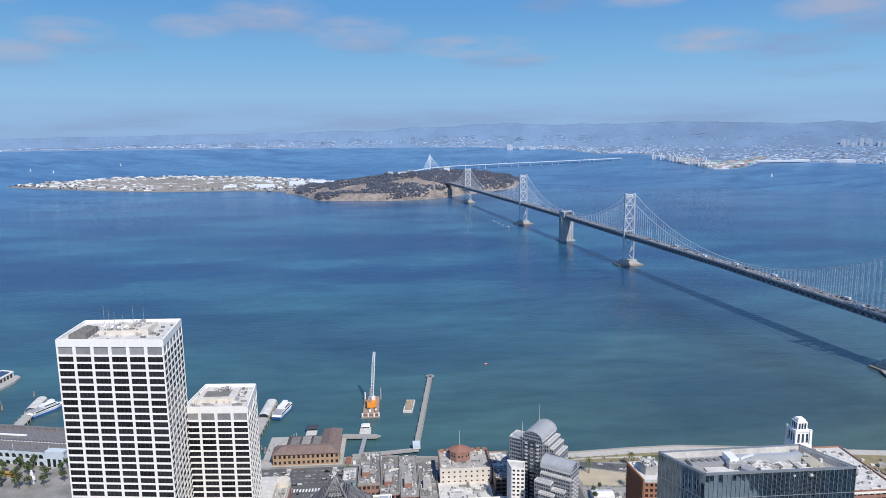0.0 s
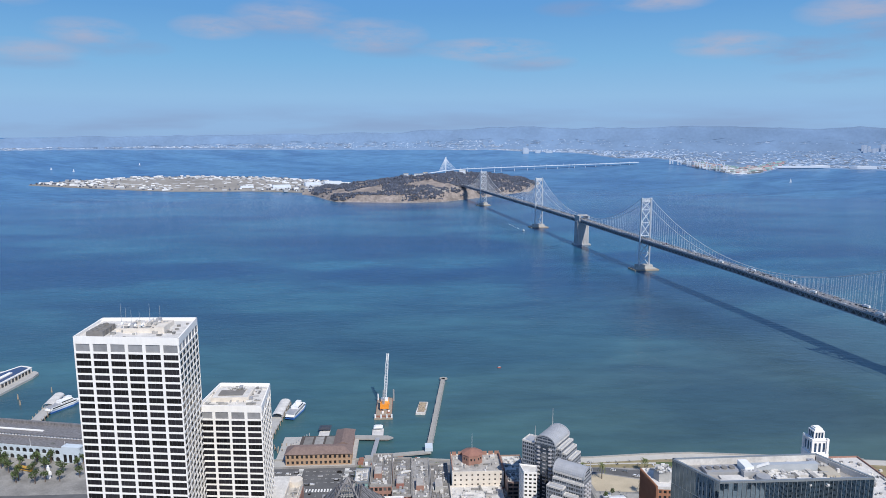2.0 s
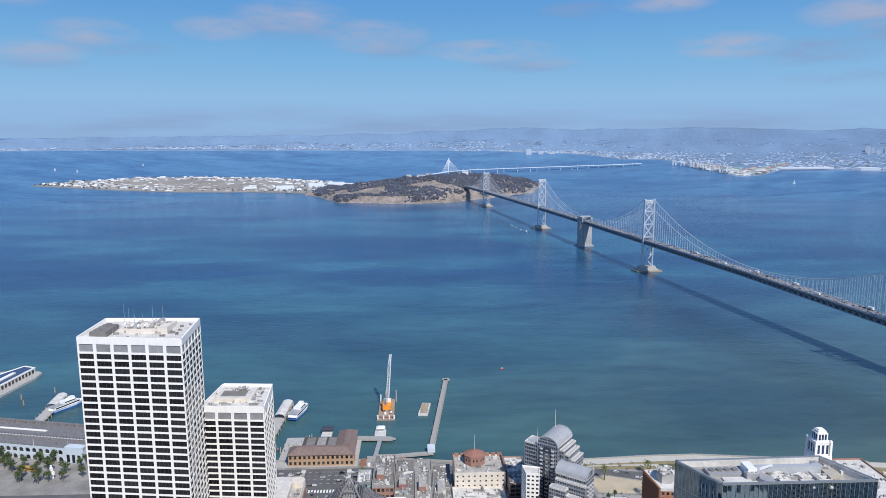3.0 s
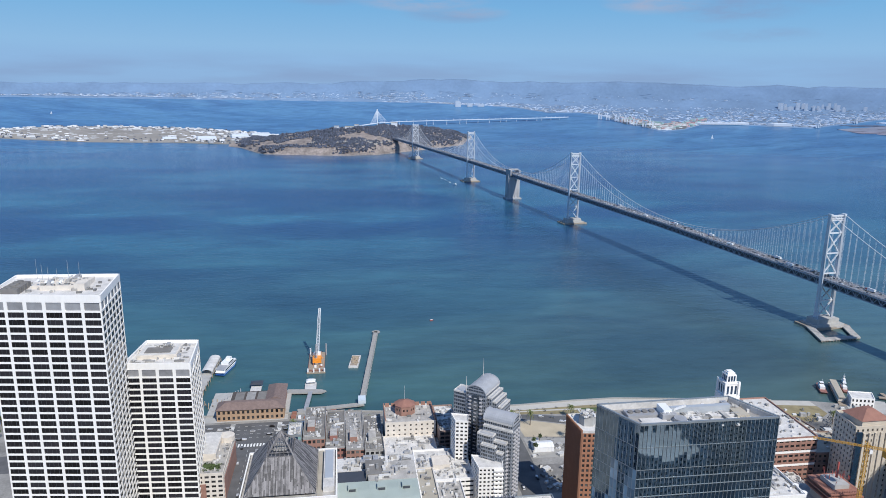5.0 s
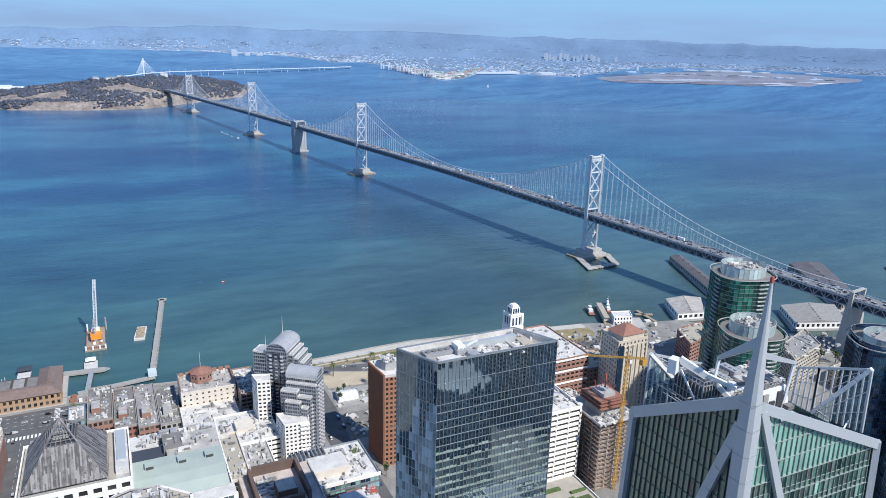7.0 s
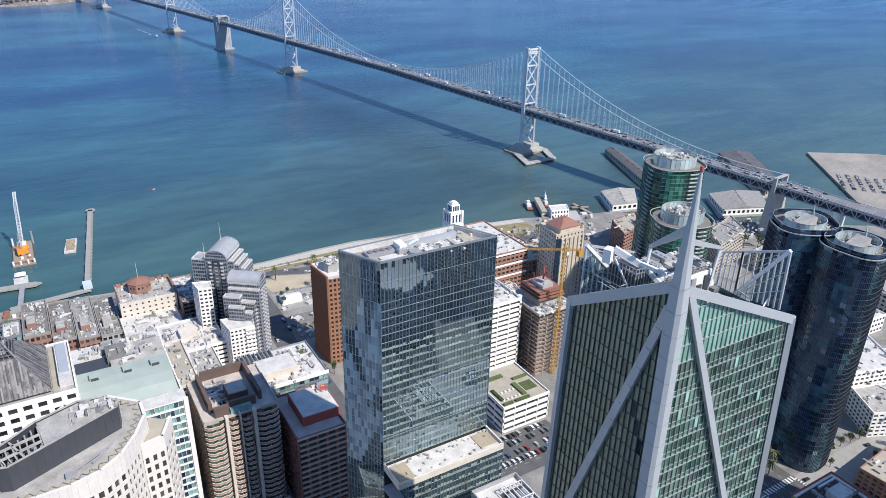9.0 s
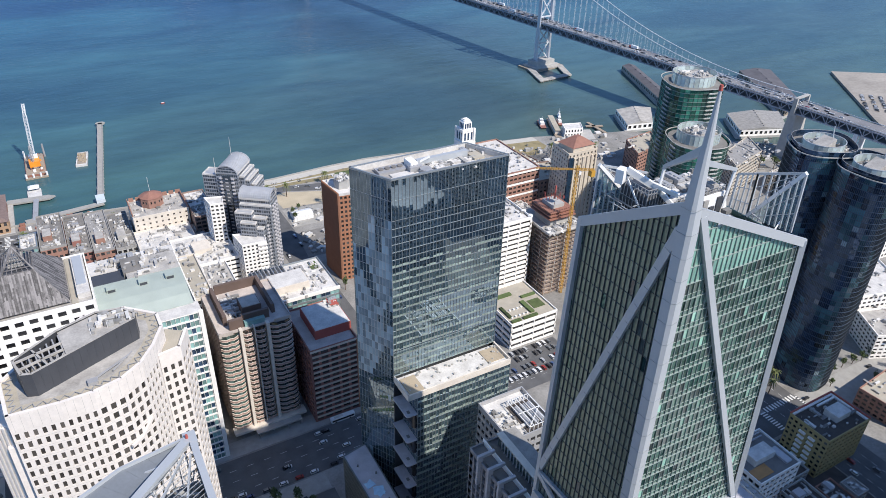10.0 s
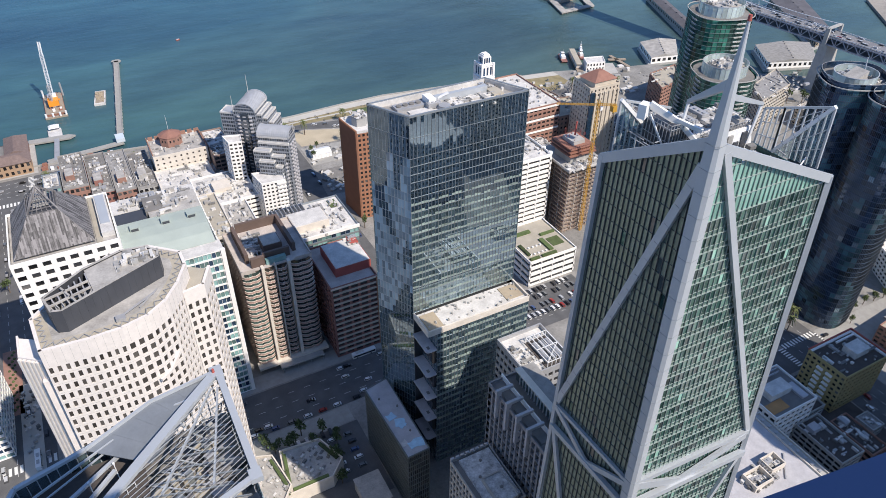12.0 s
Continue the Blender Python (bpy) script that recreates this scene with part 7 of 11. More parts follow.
for k in range(6):   # sloping panels between the outer edge and the skylight
    e0, e1 = 6.8 - 23.3 * (k + 0.003) / 6, 6.8 - 23.3 * (k + 0.997) / 6
    lo0, lo1 = Vector((6.4, 98.2, 196.0)), Vector((-7.5, 85.6, 194.6))
    c = [Vector((e0, along(OUTER, e0), 196.4)), Vector((e1, along(OUTER, e1), 196.4)), lo0.lerp(lo1, (k + 0.997) / 6), lo0.lerp(lo1, (k + 0.003) / 6)]
    q = Buf()
    q.add([tuple(v - Vector((0, 0, 0.15))) for v in c] + [tuple(v) for v in c], BOXF)
    th.single("roof_panel", q, M_PANELG)
# deck in a dark colour that holds the shade of the well
th.buf("inner_deck", M_ROOFK).box(WORLDF, -27, -9, 80, 93, 190, 191)


def rim(a, b, w=0.85, h=0.8, name="rim"):
    q = Buf()
    q.beam(a, b, w, h)
    th.single(name, q, M_ALU)


AP, RT, LF = (7.0, 99.0, 197.0), (7.0, 73.5, 197.0), (-14.5, 79.5, 197.0)
rim(AP, RT, 1.2)
rim(AP, LF, 1.6)
rim(RT, (-14.5, 66, 197), 1.0)
rim(LF, (-23, 72, 197), 1.6)
rim(AP, (-5.2, 97.4, 196.6), 0.45, 0.6)
rim((-5.2, 97.4, 196.6), (-16.5, 91.7, 196.6), 0.45, 0.6)
rim((-16.5, 91.7, 196.6), (-27.1, 88.8, 196.6), 0.7, 0.6)
rim((-27.1, 88.8, 196.6), (-33, 78, 196.6), 0.7, 0.6)
q = Buf()
q.prism([(5.6, 99.9), (5.6, 97.6), (7.8, 96.9), (7.8, 99.9)], 196.3, 197.45)
th.single("rim_cap", q, M_ALU)
q = Buf()
q.prism([(5.8, 74.7), (5.8, 72.5), (7.8, 72.5), (7.8, 74.7)], 196.3, 197.45)
th.single("rim_cap", q, M_ALU)
rim((-26.5, 85.4, 196.0), (-12.2, 92.2, 196.0), 0.25, 0.4)
rim((-25.5, 84.2, 195.6), (-12.2, 91.4, 195.6), 0.2, 0.3)
rim((-21.0, 83.8, 194.6), (-9.8, 91.2, 194.6), 0.6, 0.5)
for p0, p1 in (((-3.2, 95.6, 195.4), (3.0, 94.6, 196.6)), ((-3.2, 95.6, 195.4), (-1.2, 90.4, 195.0))):
    rim(p0, p1, 0.35, 0.5, "roof_fold")
bar = Vector((-0.876, -0.483, 0))   # bars run slantwise from the straight side to the other two
for i in range(1, 40):
    a = Vector((7.0, 99.0 - 1.02 * i, 197)) if i < 26 else Vector((7.0 - 1.9 * (i - 25), 73.5 - 0.66 * (i - 25), 197))
    # where the bar meets the rim from the apex: x = 7 - 1.1026 s, y = 99 - s
    s = ((a.y - 99) * bar.x - (a.x - 7) * bar.y) / (1.1026 * bar.y - bar.x)
    c = Vector((7 - 1.1026 * s, 99 - s, 197)) if s < 27.2 else a + bar * 24
    q = Buf()
    q.beam(a + Vector((0, 0, -0.1)), c + Vector((0, 0, -0.1)), 0.06, 0.12)
    th.single("louvre_blade", q, M_ALU)
for f in (0.3, 0.65):
    a = Vector(RT).lerp(Vector(LF), f)
    rim(Vector(AP).lerp(a, 0.15) + Vector((0, 0, -0.7)), a + Vector((0, 0, -0.7)), 0.3, 0.5, "skylight_beam")
for k in range(9):   # trusses under the glass
    f = (k + 0.5) / 9
    a, c = Vector((6, 96, 193)).lerp(Vector((5.5, 72, 193)), f), Vector((5, 95, 193)).lerp(Vector((-14, 78, 193)), f)
    th.buf("truss", M_MULLG).beam(a, c, 0.22)
    th.buf("truss", M_STEEL).beam(a, c.lerp(a, 0.5) + Vector((0, 0, -4)), 0.2)
    th.buf("truss", M_ALU).beam(c, c.lerp(a, 0.5) + Vector((0, 0, -4)), 0.2)
th.buf("skylight_floor", M_ROOFT).add([(6.4, 97, 188), (6.4, 68.6, 188), (-18, 76, 188)], [(0, 2, 1)])
rg3 = random.Random(3)
for k in range(46):
    f, g = rg3.random(), rg3.random()
    p = Vector((6, 95, 188)) * (1 - math.sqrt(f)) + Vector((5.5, 72, 188)) * math.sqrt(f) * (1 - g) + Vector((-13, 79, 188)) * math.sqrt(f) * g
    q = Buf()
    q.box(((p.x, p.y), (0.9, 0.43), (-0.43, 0.9)), 0, rg3.uniform(0.6, 3.2), 0, rg3.uniform(0.5, 1.8), 188, 188 + rg3.uniform(0.6, 3.4))
    th.single("plant_box", q, rg3.choice((M_STEEL, M_ROOFT, M_CONC, M_ROOFD, M_MULLG, M_DARKMETAL)))
for k in range(14):
    x, y = rg3.uniform(-6, 5), rg3.uniform(76, 92)
    th.buf("pipework", M_STEEL).tube((x, y, 190.6), (x + rg3.uniform(-7, 7), y + rg3.uniform(-4, 4), 190.6), 0.16, n=6)
for (x, y) in ((-17, 86), (-13, 88)):
    q = Buf()
    q.tube((x, y, 191), (x, y, 195), 0.08, n=6)
    q.tube((x, y, 195), (x, y, 195.3), 0.2, n=8)
    th.single("roof_lamp", q, M_WHITEP)
q = Buf()
q.beam((-21, 82.5, 191.5), (-13, 87.5, 194), 0.7, 0.6)
q.box(WORLDF, -20, -17.5, 81, 83.5, 191, 193)
th.single("window_rig", q, M_ALU)
q = Buf()
q.tube((6.2, 98.4, 197.4), (6.2, 98.4, 198.2), 0.28, 0.24, 8)
th.single("beacon", q, M_RED)
for k in range(9):
    th.buf("walkway_rail", M_WHITEP).beam((-22 + k * 1.4, 79 + k * 0.75, 191), (-22 + k * 1.4, 79 + k * 0.75, 192.4), 0.1)
th.buf("walkway_rail", M_WHITEP).beam((-22, 79, 192.4), (-10.8, 85, 192.4), 0.12)
th.done()

# ---- concrete-framed building with roof fins ----
th = block("office_building", "grey concrete-framed office building with roof fins", rect(106.5, 126, 118, 156.5), 87, 21, 2.9, M_CONCD, G_DARK, M_ROOFD, sp=0.1, pier=1.0, depth=1.2, units=0, cap=200, edges=(0, 3), finish=False)
for k in range(4):
    y = 149 - k * 6.87
    q = Buf()
    q.box(WORLDF, 105.2, 107.4, y - 0.55, y + 0.55, 76, 91.2)
    q.box(WORLDF, 107.4, 112.6, y - 0.55, y + 0.55, 89.8, 91.2)
    th.single("roof_fin", q, M_TRAY, "pale concrete roof fin bent over the terrace")
    q = Buf()
    q.box(WORLDF, 108.2, 112.2, y - 5.6, y - 1.3, 87, 87.4)
    th.single("terrace_well", q, M_ROOFD)
q = Buf()
q.box(WORLDF, 112.6, 113.1, 122, 157, 87, 89.4)
th.single("terrace_coping", q, M_WHITE, "white terrace coping between the fins")
th.buf("glass_penthouse", G_SMOKE_I).box(WORLDF, 117.4, 125, 121, 153.6, 87, 92)
for k in range(16):
    th.buf("mullion", M_WHITEP).box(WORLDF, 116.9, 125.1, 121 + k * 1.97, 121.16 + k * 1.97, 87, 92.1)
th.buf("penthouse_roof", M_ROOFP).box(WORLDF, 119.7, 125.4, 120.6, 154.2, 92, 92.5)
q = Buf()
q.box(WORLDF, 116.8, 119.6, 120.6, 154.2, 92, 92.7)
th.single("penthouse_eave", q, M_CREAM, "pale stained eave of the glass penthouse")
th.done(200)
th = block("office_building", "grey panelled building with an open white plant deck", rect(124, 146, 154, 178), 83, 19, 3.2, M_STEEL, G_DARK, M_ROOFW, sp=0.5, pier=1.0, units=0, cap=60, edges=(0, 3), ph=2.0, finish=False)
q = Buf()
q.box(WORLDF, 134, 144.6, 155.4, 172, 83, 83.3)
th.single("plant_well", q, M_ROOFK)
for k in range(6):
    x = 134.2 + k * 2.06
    for a, c in (((x, 155.6, 86.4), (x, 171.8, 86.4)), ((x, 155.6, 83), (x, 155.6, 86.4)), ((x, 171.8, 83), (x, 171.8, 86.4))):
        q = Buf()
        q.beam(a, c, 0.26)
        th.single("frame_bar", q, M_WHITEP)
for y in (155.6, 163.7, 171.8):
    q = Buf()
    q.beam((134.2, y, 86.4), (144.5, y, 86.4), 0.26)
    th.single("frame_bar", q, M_WHITEP)
q = Buf()
q.beam((134.2, 155.6, 86.4), (144.5, 163.7, 86.4), 0.22)
th.single("frame_brace", q, M_WHITEP)
for k in range(3):
    q = Buf()
    q.box(WORLDF, 135.4 + k * 3.1, 137.6 + k * 3.1, 158, 169, 83.3, 85.2)
    th.single("cooling_box", q, M_STEEL)
clutter(th, 126, 132, 157, 170, 83, 4)
th.done(60)
th = block("office_building", "grey concrete building with a stained pale roof", rect(86.5, 104.4, 123, 150.3), 58, 14, 2.6, M_CONC, G_DARK, M_ROOFD, sp=0.3, pier=0.8, depth=0.6, units=0, cap=90, edges=(0, 3), finish=False)
M_STAIN = mat("stained_pale_roof", (0.50, 0.50, 0.51), 0.9, vary=0.7, scale=0.45, fine=1.4)
q = Buf()
q.box(WORLDF, 89.4, 103.2, 125, 148.6, 58.05, 59.3)
th.single("raised_roof", q, M_STAIN, "mottled pale roof sheet with stains")
fr = ((92.4, 123.6), (1, 0), (0, 1))
for x0, x1, y0, y1 in ((0, 8.8, 12.0, 12.5), (0, 0.5, 0, 12.0), (8.3, 8.8, 0, 12.0)):
    q = Buf()
    q.box(fr, x0, x1, y0, y1, 59.3, 61.6)
    th.single("box_wall", q, M_CONC)
q = Buf()
q.box(fr, 0.5, 8.3, 0.2, 12.0, 59.3, 60.9)
th.single("box_roof", q, M_STAIN)
for x, y, z in ((97, 144.6, 59.3), (93, 138, 59.3), (97.4, 129.5, 60.9)):
    q = Buf()
    q.tube((x, y, z), (x, y, z + 0.5), 0.6, n=8)
    th.single("drain", q, M_ROOFD)
for k in range(8):
    q = Buf()
    q.box(WORLDF, 86.7 + k * 2.25, 88.2 + k * 2.25, 149.8, 150.6, 58.9, 60.2)
    th.single("merlon", q, M_TRAY)
th.done(90)

# ---- terracotta tower ----
th = Thing("office_tower", "slim terracotta tower with a fluted blank side", "building", 157, 413, GZ)
OT = [(153.6, 404), (171.5, 401.5), (170, 429), (150.9, 429)]
th.buf("core", M_DARKMETAL).prism(inset(OT, 0.7), GZ, 71.5)
facade(th, OT[0], OT[1], GZ, 71, 19, 6, M_ORANGE, G_DARK, sp=0.42, pier=1.3, depth=0.5)
fr, l = side(OT[3], OT[0])
for k in range(18):
    u = k * l / 18
    q = Buf()
    q.add([(fr[0][0] + fr[1][0] * a + fr[2][0] * n, fr[0][1] + fr[1][1] * a + fr[2][1] * n, z) for z in (GZ, 73) for a, n in ((u, 0), (u + l / 36, 0.9), (u + l / 18, 0))], [(0, 2, 1), (3, 4, 5), (0, 1, 4, 3), (1, 2, 5, 4), (2, 0, 3, 5)])
    th.single("flute", q, M_ORANGE)
fr, l = side(OT[1], OT[2])
th.buf("side_wall", M_ORANGE).box(fr, 0, l, -0.4, 0, GZ, 72)
flat_roof(th, OT, 71.6, M_ROOFW, M_ROOFW, 1.2)
th.buf("plant_drum", M_CONC).prism([(157, 412), (163, 411), (167, 416), (166, 423), (159, 424), (155.5, 418)], 71.6, 78)
clutter(th, 158, 165, 413, 421, 78, 3)
th.done(120)


# ---- stepped grey towers with vaulted tops ----
def skew(o, u0, u1, v0, v1):
    """A block in the turned plan of the stepped towers: u runs to the south-east, v to the north-east."""
    return [(o[0] + 0.8 * u + 0.6 * v, o[1] - 0.6 * u + 0.8 * v) for u, v in ((u0, v0), (u1, v0), (u1, v1), (u0, v1))]


M_VAULT = mat("pale_grey_vault_metal", (0.44, 0.45, 0.475), 0.5, 0.2, vary=0.12)
M_RGREY = mat("blue_grey_panel", (0.29, 0.31, 0.35), 0.6, 0.1, vary=0.12)
G_STEELB = glass_mat("steel_blue_glass", (0.06, 0.075, 0.095), vary=0.5)
ROWS[G_STEELB] = glass_mat("steel_blue_glass_rows", (0.06, 0.075, 0.095), vary=0.5, pieces="island")


def glazed_block(th, p, z, roof=M_VAULT, bay=1.7, sides=(0, 1, 3)):
    """A banded glass block with white balcony fronts, floor by floor."""
    th.buf("core", M_DARKMETAL).prism(inset(p, 0.5), GZ, z - 0.4)
    for i in sides:
        a, c = p[i], p[(i + 1) % 4]
        l = math.hypot(c[0] - a[0], c[1] - a[1])
        facade(th, a, c, GZ, z, max(2, round((z - GZ) / 2.9)), max(2, round(l / bay)), M_RGREY, G_STEELB, sp=0.34, pier=0.2, depth=0.3)
    flat_roof(th, p, z, roof, M_ROOFW, 0.7, 0.5)


def barrel(th, o, u0, u1, v0, v1, z, r, along_u):
    """A ribbed white barrel roof with glazed, banded arch ends."""
    n = 12
    arc = [(math.cos(math.pi * k / n), math.sin(math.pi * k / n)) for k in range(n + 1)]
    span, mid, e0, e1 = ((v1 - v0) / 2, (v0 + v1) / 2, u0, u1) if along_u else ((u1 - u0) / 2, (u0 + u1) / 2, v0, v1)

    def at(e, c, h):
        u, v = (e, mid + span * c) if along_u else (mid + span * c, e)
        return (o[0] + 0.8 * u + 0.6 * v, o[1] - 0.6 * u + 0.8 * v, z + r * h)
    q = Buf()
    for k in range(n):
        f = [at(e0, *arc[k]), at(e1, *arc[k]), at(e1, *arc[k + 1]), at(e0, *arc[k + 1])]
        q.quad(*(f if along_u else f[::-1]))
    th.single("vault", q, M_VAULT, "pale grey ribbed barrel roof")
    m = int(abs(e1 - e0) / 1.5)
    for j in range(m + 1):
        e = e0 + (e1 - e0) * j / m
        for k in range(n):
            th.buf("vault_rib", M_VAULT).beam(at(e, *arc[k]), at(e, *arc[k + 1]), 0.2, 0.3)
    for e in (e0, e1):
        out = -0.12 if e == e0 else 0.12
        q = Buf()
        q.add([at(e, *p) for p in arc], [tuple(range(n + 1))])
        th.single("arch_glass", q, G_STEELB)
        for h in (0.05, 0.42, 0.75):
            c = math.sqrt(max(0.0, 1 - h * h))
            th.buf("arch_band", M_RGREY, kind="stuff").beam(at(e + out, -c, h), at(e + out, c, h), 0.3, 0.7)
        for c in (-0.75, -0.5, -0.25, 0, 0.25, 0.5, 0.75):
            th.buf("arch_band", M_RGREY, kind="stuff").beam(at(e + out, c, 0), at(e + out, c, math.sqrt(1 - c * c)), 0.18, 0.18)
        for k in range(n):   # stepped coping round the arch
            q = Buf()
            q.beam(at(e + out, *arc[k]), at(e + out, *arc[k + 1]), 0.9, 0.8)
            th.single("arch_coping", q, M_VAULT)


def balconies(th, o, along_u, edge, c0, c1, count, z0, z1, w=2.2):
    """Columns of white balcony fronts on one face."""
    for j in range(int((z1 - z0) / 2.9)):
        zb = z0 + j * 2.9
        for k in range(count):
            c = c0 + (c1 - c0) * (k + 0.5) / count
            p = skew(o, c - w / 2, c + w / 2, edge - 1.1, edge + 0.1) if along_u else skew(o, edge - 0.1, edge + 1.1, c - w / 2, c + w / 2)
            th.buf("balcony", M_TRAY).prism(p, zb, zb + 0.8)


def white_wing(th, p, z):
    th.buf("core", M_DARKMETAL).prism(inset(p, 0.5), GZ, z - 0.4)
    for i in (0, 1, 3):
        a, c = p[i], p[(i + 1) % 4]
        l = math.hypot(c[0] - a[0], c[1] - a[1])
        facade(th, a, c, GZ, z, round((z - GZ) / 3.0), max(2, round(l / 3.0)), M_WHITE, G_DARK, sp=0.5, pier=1.3, depth=0.35, name="wing_wall")
    flat_roof(th, p, z, M_ROOFW, M_WHITE, 0.8, 0.4)


def mast(th, x, y, z, h):
    q = Buf()
    q.tube((x, y, z), (x, y, z + h), 0.3, 0.12, 6)
    th.single("mast", q, M_ROOFW)


O1 = (94.2, 468.4)
th = Thing("apartment_tower", "grey stepped apartment tower with a white vaulted roof", "building", *O1, GZ, "stepped grey towers")
glazed_block(th, skew(O1, -8.1, 8.1, 0, 24), 73)
barrel(th, O1, -8.1, 8.1, 0, 24, 73, 6.2, False)
for k, (u0, u1, v0, v1, z) in enumerate(((-18.5, -8.2, 0.5, 12, 71), (8.2, 11.4, 3, 24, 70), (11.4, 14.4, 5, 24, 66.5), (14.4, 17.5, 8, 24, 62))):
    glazed_block(th, skew(O1, u0, u1, v0, v1), z)
balconies(th, O1, True, 0, -6.5, 6.5, 3, 8, 72)
balconies(th, O1, False, 17.5, 9, 23, 3, 8, 58)
for k in range(5):   # bowed bays in the middle of the front
    q = Buf()
    q.prism(skew(O1, -2.6, 2.6, -0.9, 0.2), 12 + k * 12.2, 23 + k * 12.2)
    th.single("bowed_bay", q, G_STEELB)
mast(th, 87.8, 472.6, 73, 12), mast(th, 103.5, 487.5, 76, 16)
white_wing(th, [(77.5, 457.4), (86.6, 455.6), (88.4, 466), (76.2, 469.8)], 57)
th.done(200)
O2 = (101, 452.5)
th = Thing("apartment_tower", "grey stepped apartment tower with terraces and a vaulted roof", "building", *O2, GZ, "stepped grey towers")
glazed_block(th, skew(O2, 0, 22, -8.5, 5.5), 63.5)
barrel(th, O2, 0, 22, -8.5, 5.5, 63.5, 5.8, True)
for u0, u1, v0, v1, z in ((0.5, 22.6, -10.8, -8.6, 60), (-1.5, 10.5, -16, -10.9, 56), (3, 14, -19.5, -16.1, 50), (10.6, 20, -15, -10.9, 52), (14.2, 19, -18.5, -15.1, 46)):
    glazed_block(th, skew(O2, u0, u1, v0, v1), z)
balconies(th, O2, False, 22, -7, 4, 3, 8, 62)
balconies(th, O2, False, 20, -14.5, -11.2, 1, 8, 50)
white_wing(th, [(88, 420.8), (104.6, 419.6), (107, 433.5), (86, 438.6)], 40)
for j in range(11):
    th.buf("balcony", M_WHITE).prism([(98.4, 418.8), (104.8, 418.4), (105.0, 419.8), (98.5, 420.2)], GZ + 4 + j * 3.2, GZ + 5 + j * 3.2)
mast(th, 119.5, 438, 66, 9)
th.done(200)

# ---- long striped annex and the blocks round it ----
th = block("office_building", "white low annex with dark strip windows", rect(48, 87, 430, 472), 27, 7, 6.5, M_WHITE, G_DARK, M_ROOFW, sp=0.6, pier=0.6, depth=0.4, units=14, cap=80, edges=(0, 1, 3), finish=False)
th.buf("plant_box", M_CREAM).box(WORLDF, 60, 72, 445, 458, 27, 30.5)
th.done(80)
block("office_building", "pale flat-roofed block with grey roof boxes", rect(-4, 44, 372, 414), 52, 12, 3.6, M_CREAM, G_DARK, M_ROOF, units=10, cap=60, edges=(0, 1))
block("office_building", "pale low block with cluttered white roof", rect(48, 76, 380, 424), 30, 8, 3.6, M_WHITE, G_DARK, M_ROOF, units=12, cap=60, edges=(0, 1))
block("office_building", "pale concrete low block with a flat roof", rect(-46, -8, 335, 375), 45, 11, 3.6, M_CREAM, G_DARK, M_ROOF, units=8, cap=60, edges=(0, 1))

# ---- cream hotel with the brick octagon ----
th = block("hotel", "cream stucco hotel with a brick octagonal roof pavilion", rect(30, 70, 506, 537), 33, 8, 4.4, M_CREAM, G_WARM, M_ROOF, sp=0.62, pier=3.1, depth=0.25, units=4, cap=100, edges=(0, 1, 3), finish=False)
oc = [(47 + 8.6 * math.cos(math.pi / 8 + i * math.pi / 4), 526 + 8.6 * math.sin(math.pi / 8 + i * math.pi / 4)) for i in range(8)]
th.buf("pavilion", M_BRICK, "red-brick octagonal pavilion").prism(oc, 33, 40.5)
th.buf("pavilion_roof", M_TILE, "shallow red clay tile roof").prism([(47 + (x - 47) * 1.04, 526 + (y - 526) * 1.04) for x, y in oc], 40.5, 43.8, [(47 + (x - 47) * 0.05, 526 + (y - 526) * 0.05) for x, y in oc])
for i in range(8):
    fr, l = side(oc[i], oc[(i + 1) % 8])
    for f in (0.3, 0.7):
        th.pane(fr, l * f, 0.03, 37.5, 1.1, 1.8, G_DARK)
q = Buf()
q.tube((47, 526, 44), (47, 526, 56), 0.14, 0.07, 6)
th.single("flagpole", q, M_WHITEP)
for p, r in (((30, 537), (30, 506)), ((70, 506), (70, 537)), ((70, 537), (30, 537))):
    fr, l = side(p, r)
    for k in range(int(l / 5)):
        th.buf("brick_parapet", M_BRICK).box(fr, k * 5, k * 5 + 3.6, -0.6, 0.05, 33, 36)
th.done(120)
block("hotel_wing", "cream lower hotel wing with a pale flat roof", rect(28, 68, 470, 505.5), 22, 5, 4.4, M_CREAM, G_DARK, M_ROOFW, sp=0.6, pier=2.6, units=7, cap=60, edges=(0, 1, 3))
block("office_building", "red-brick low block beside the hotel", rect(68.5, 76, 470, 505), 20, 5, 4, M_BRICK, G_DARK, M_ROOF, units=2, cap=30, edges=(0, 1))
block("office_building", "grey-brown block with a cluttered pale roof", rect(71, 87, 490, 535), 32, 9, 3.6, M_BROWN, G_DARK, M_ROOFW, units=9, cap=60, edges=(0, 1))

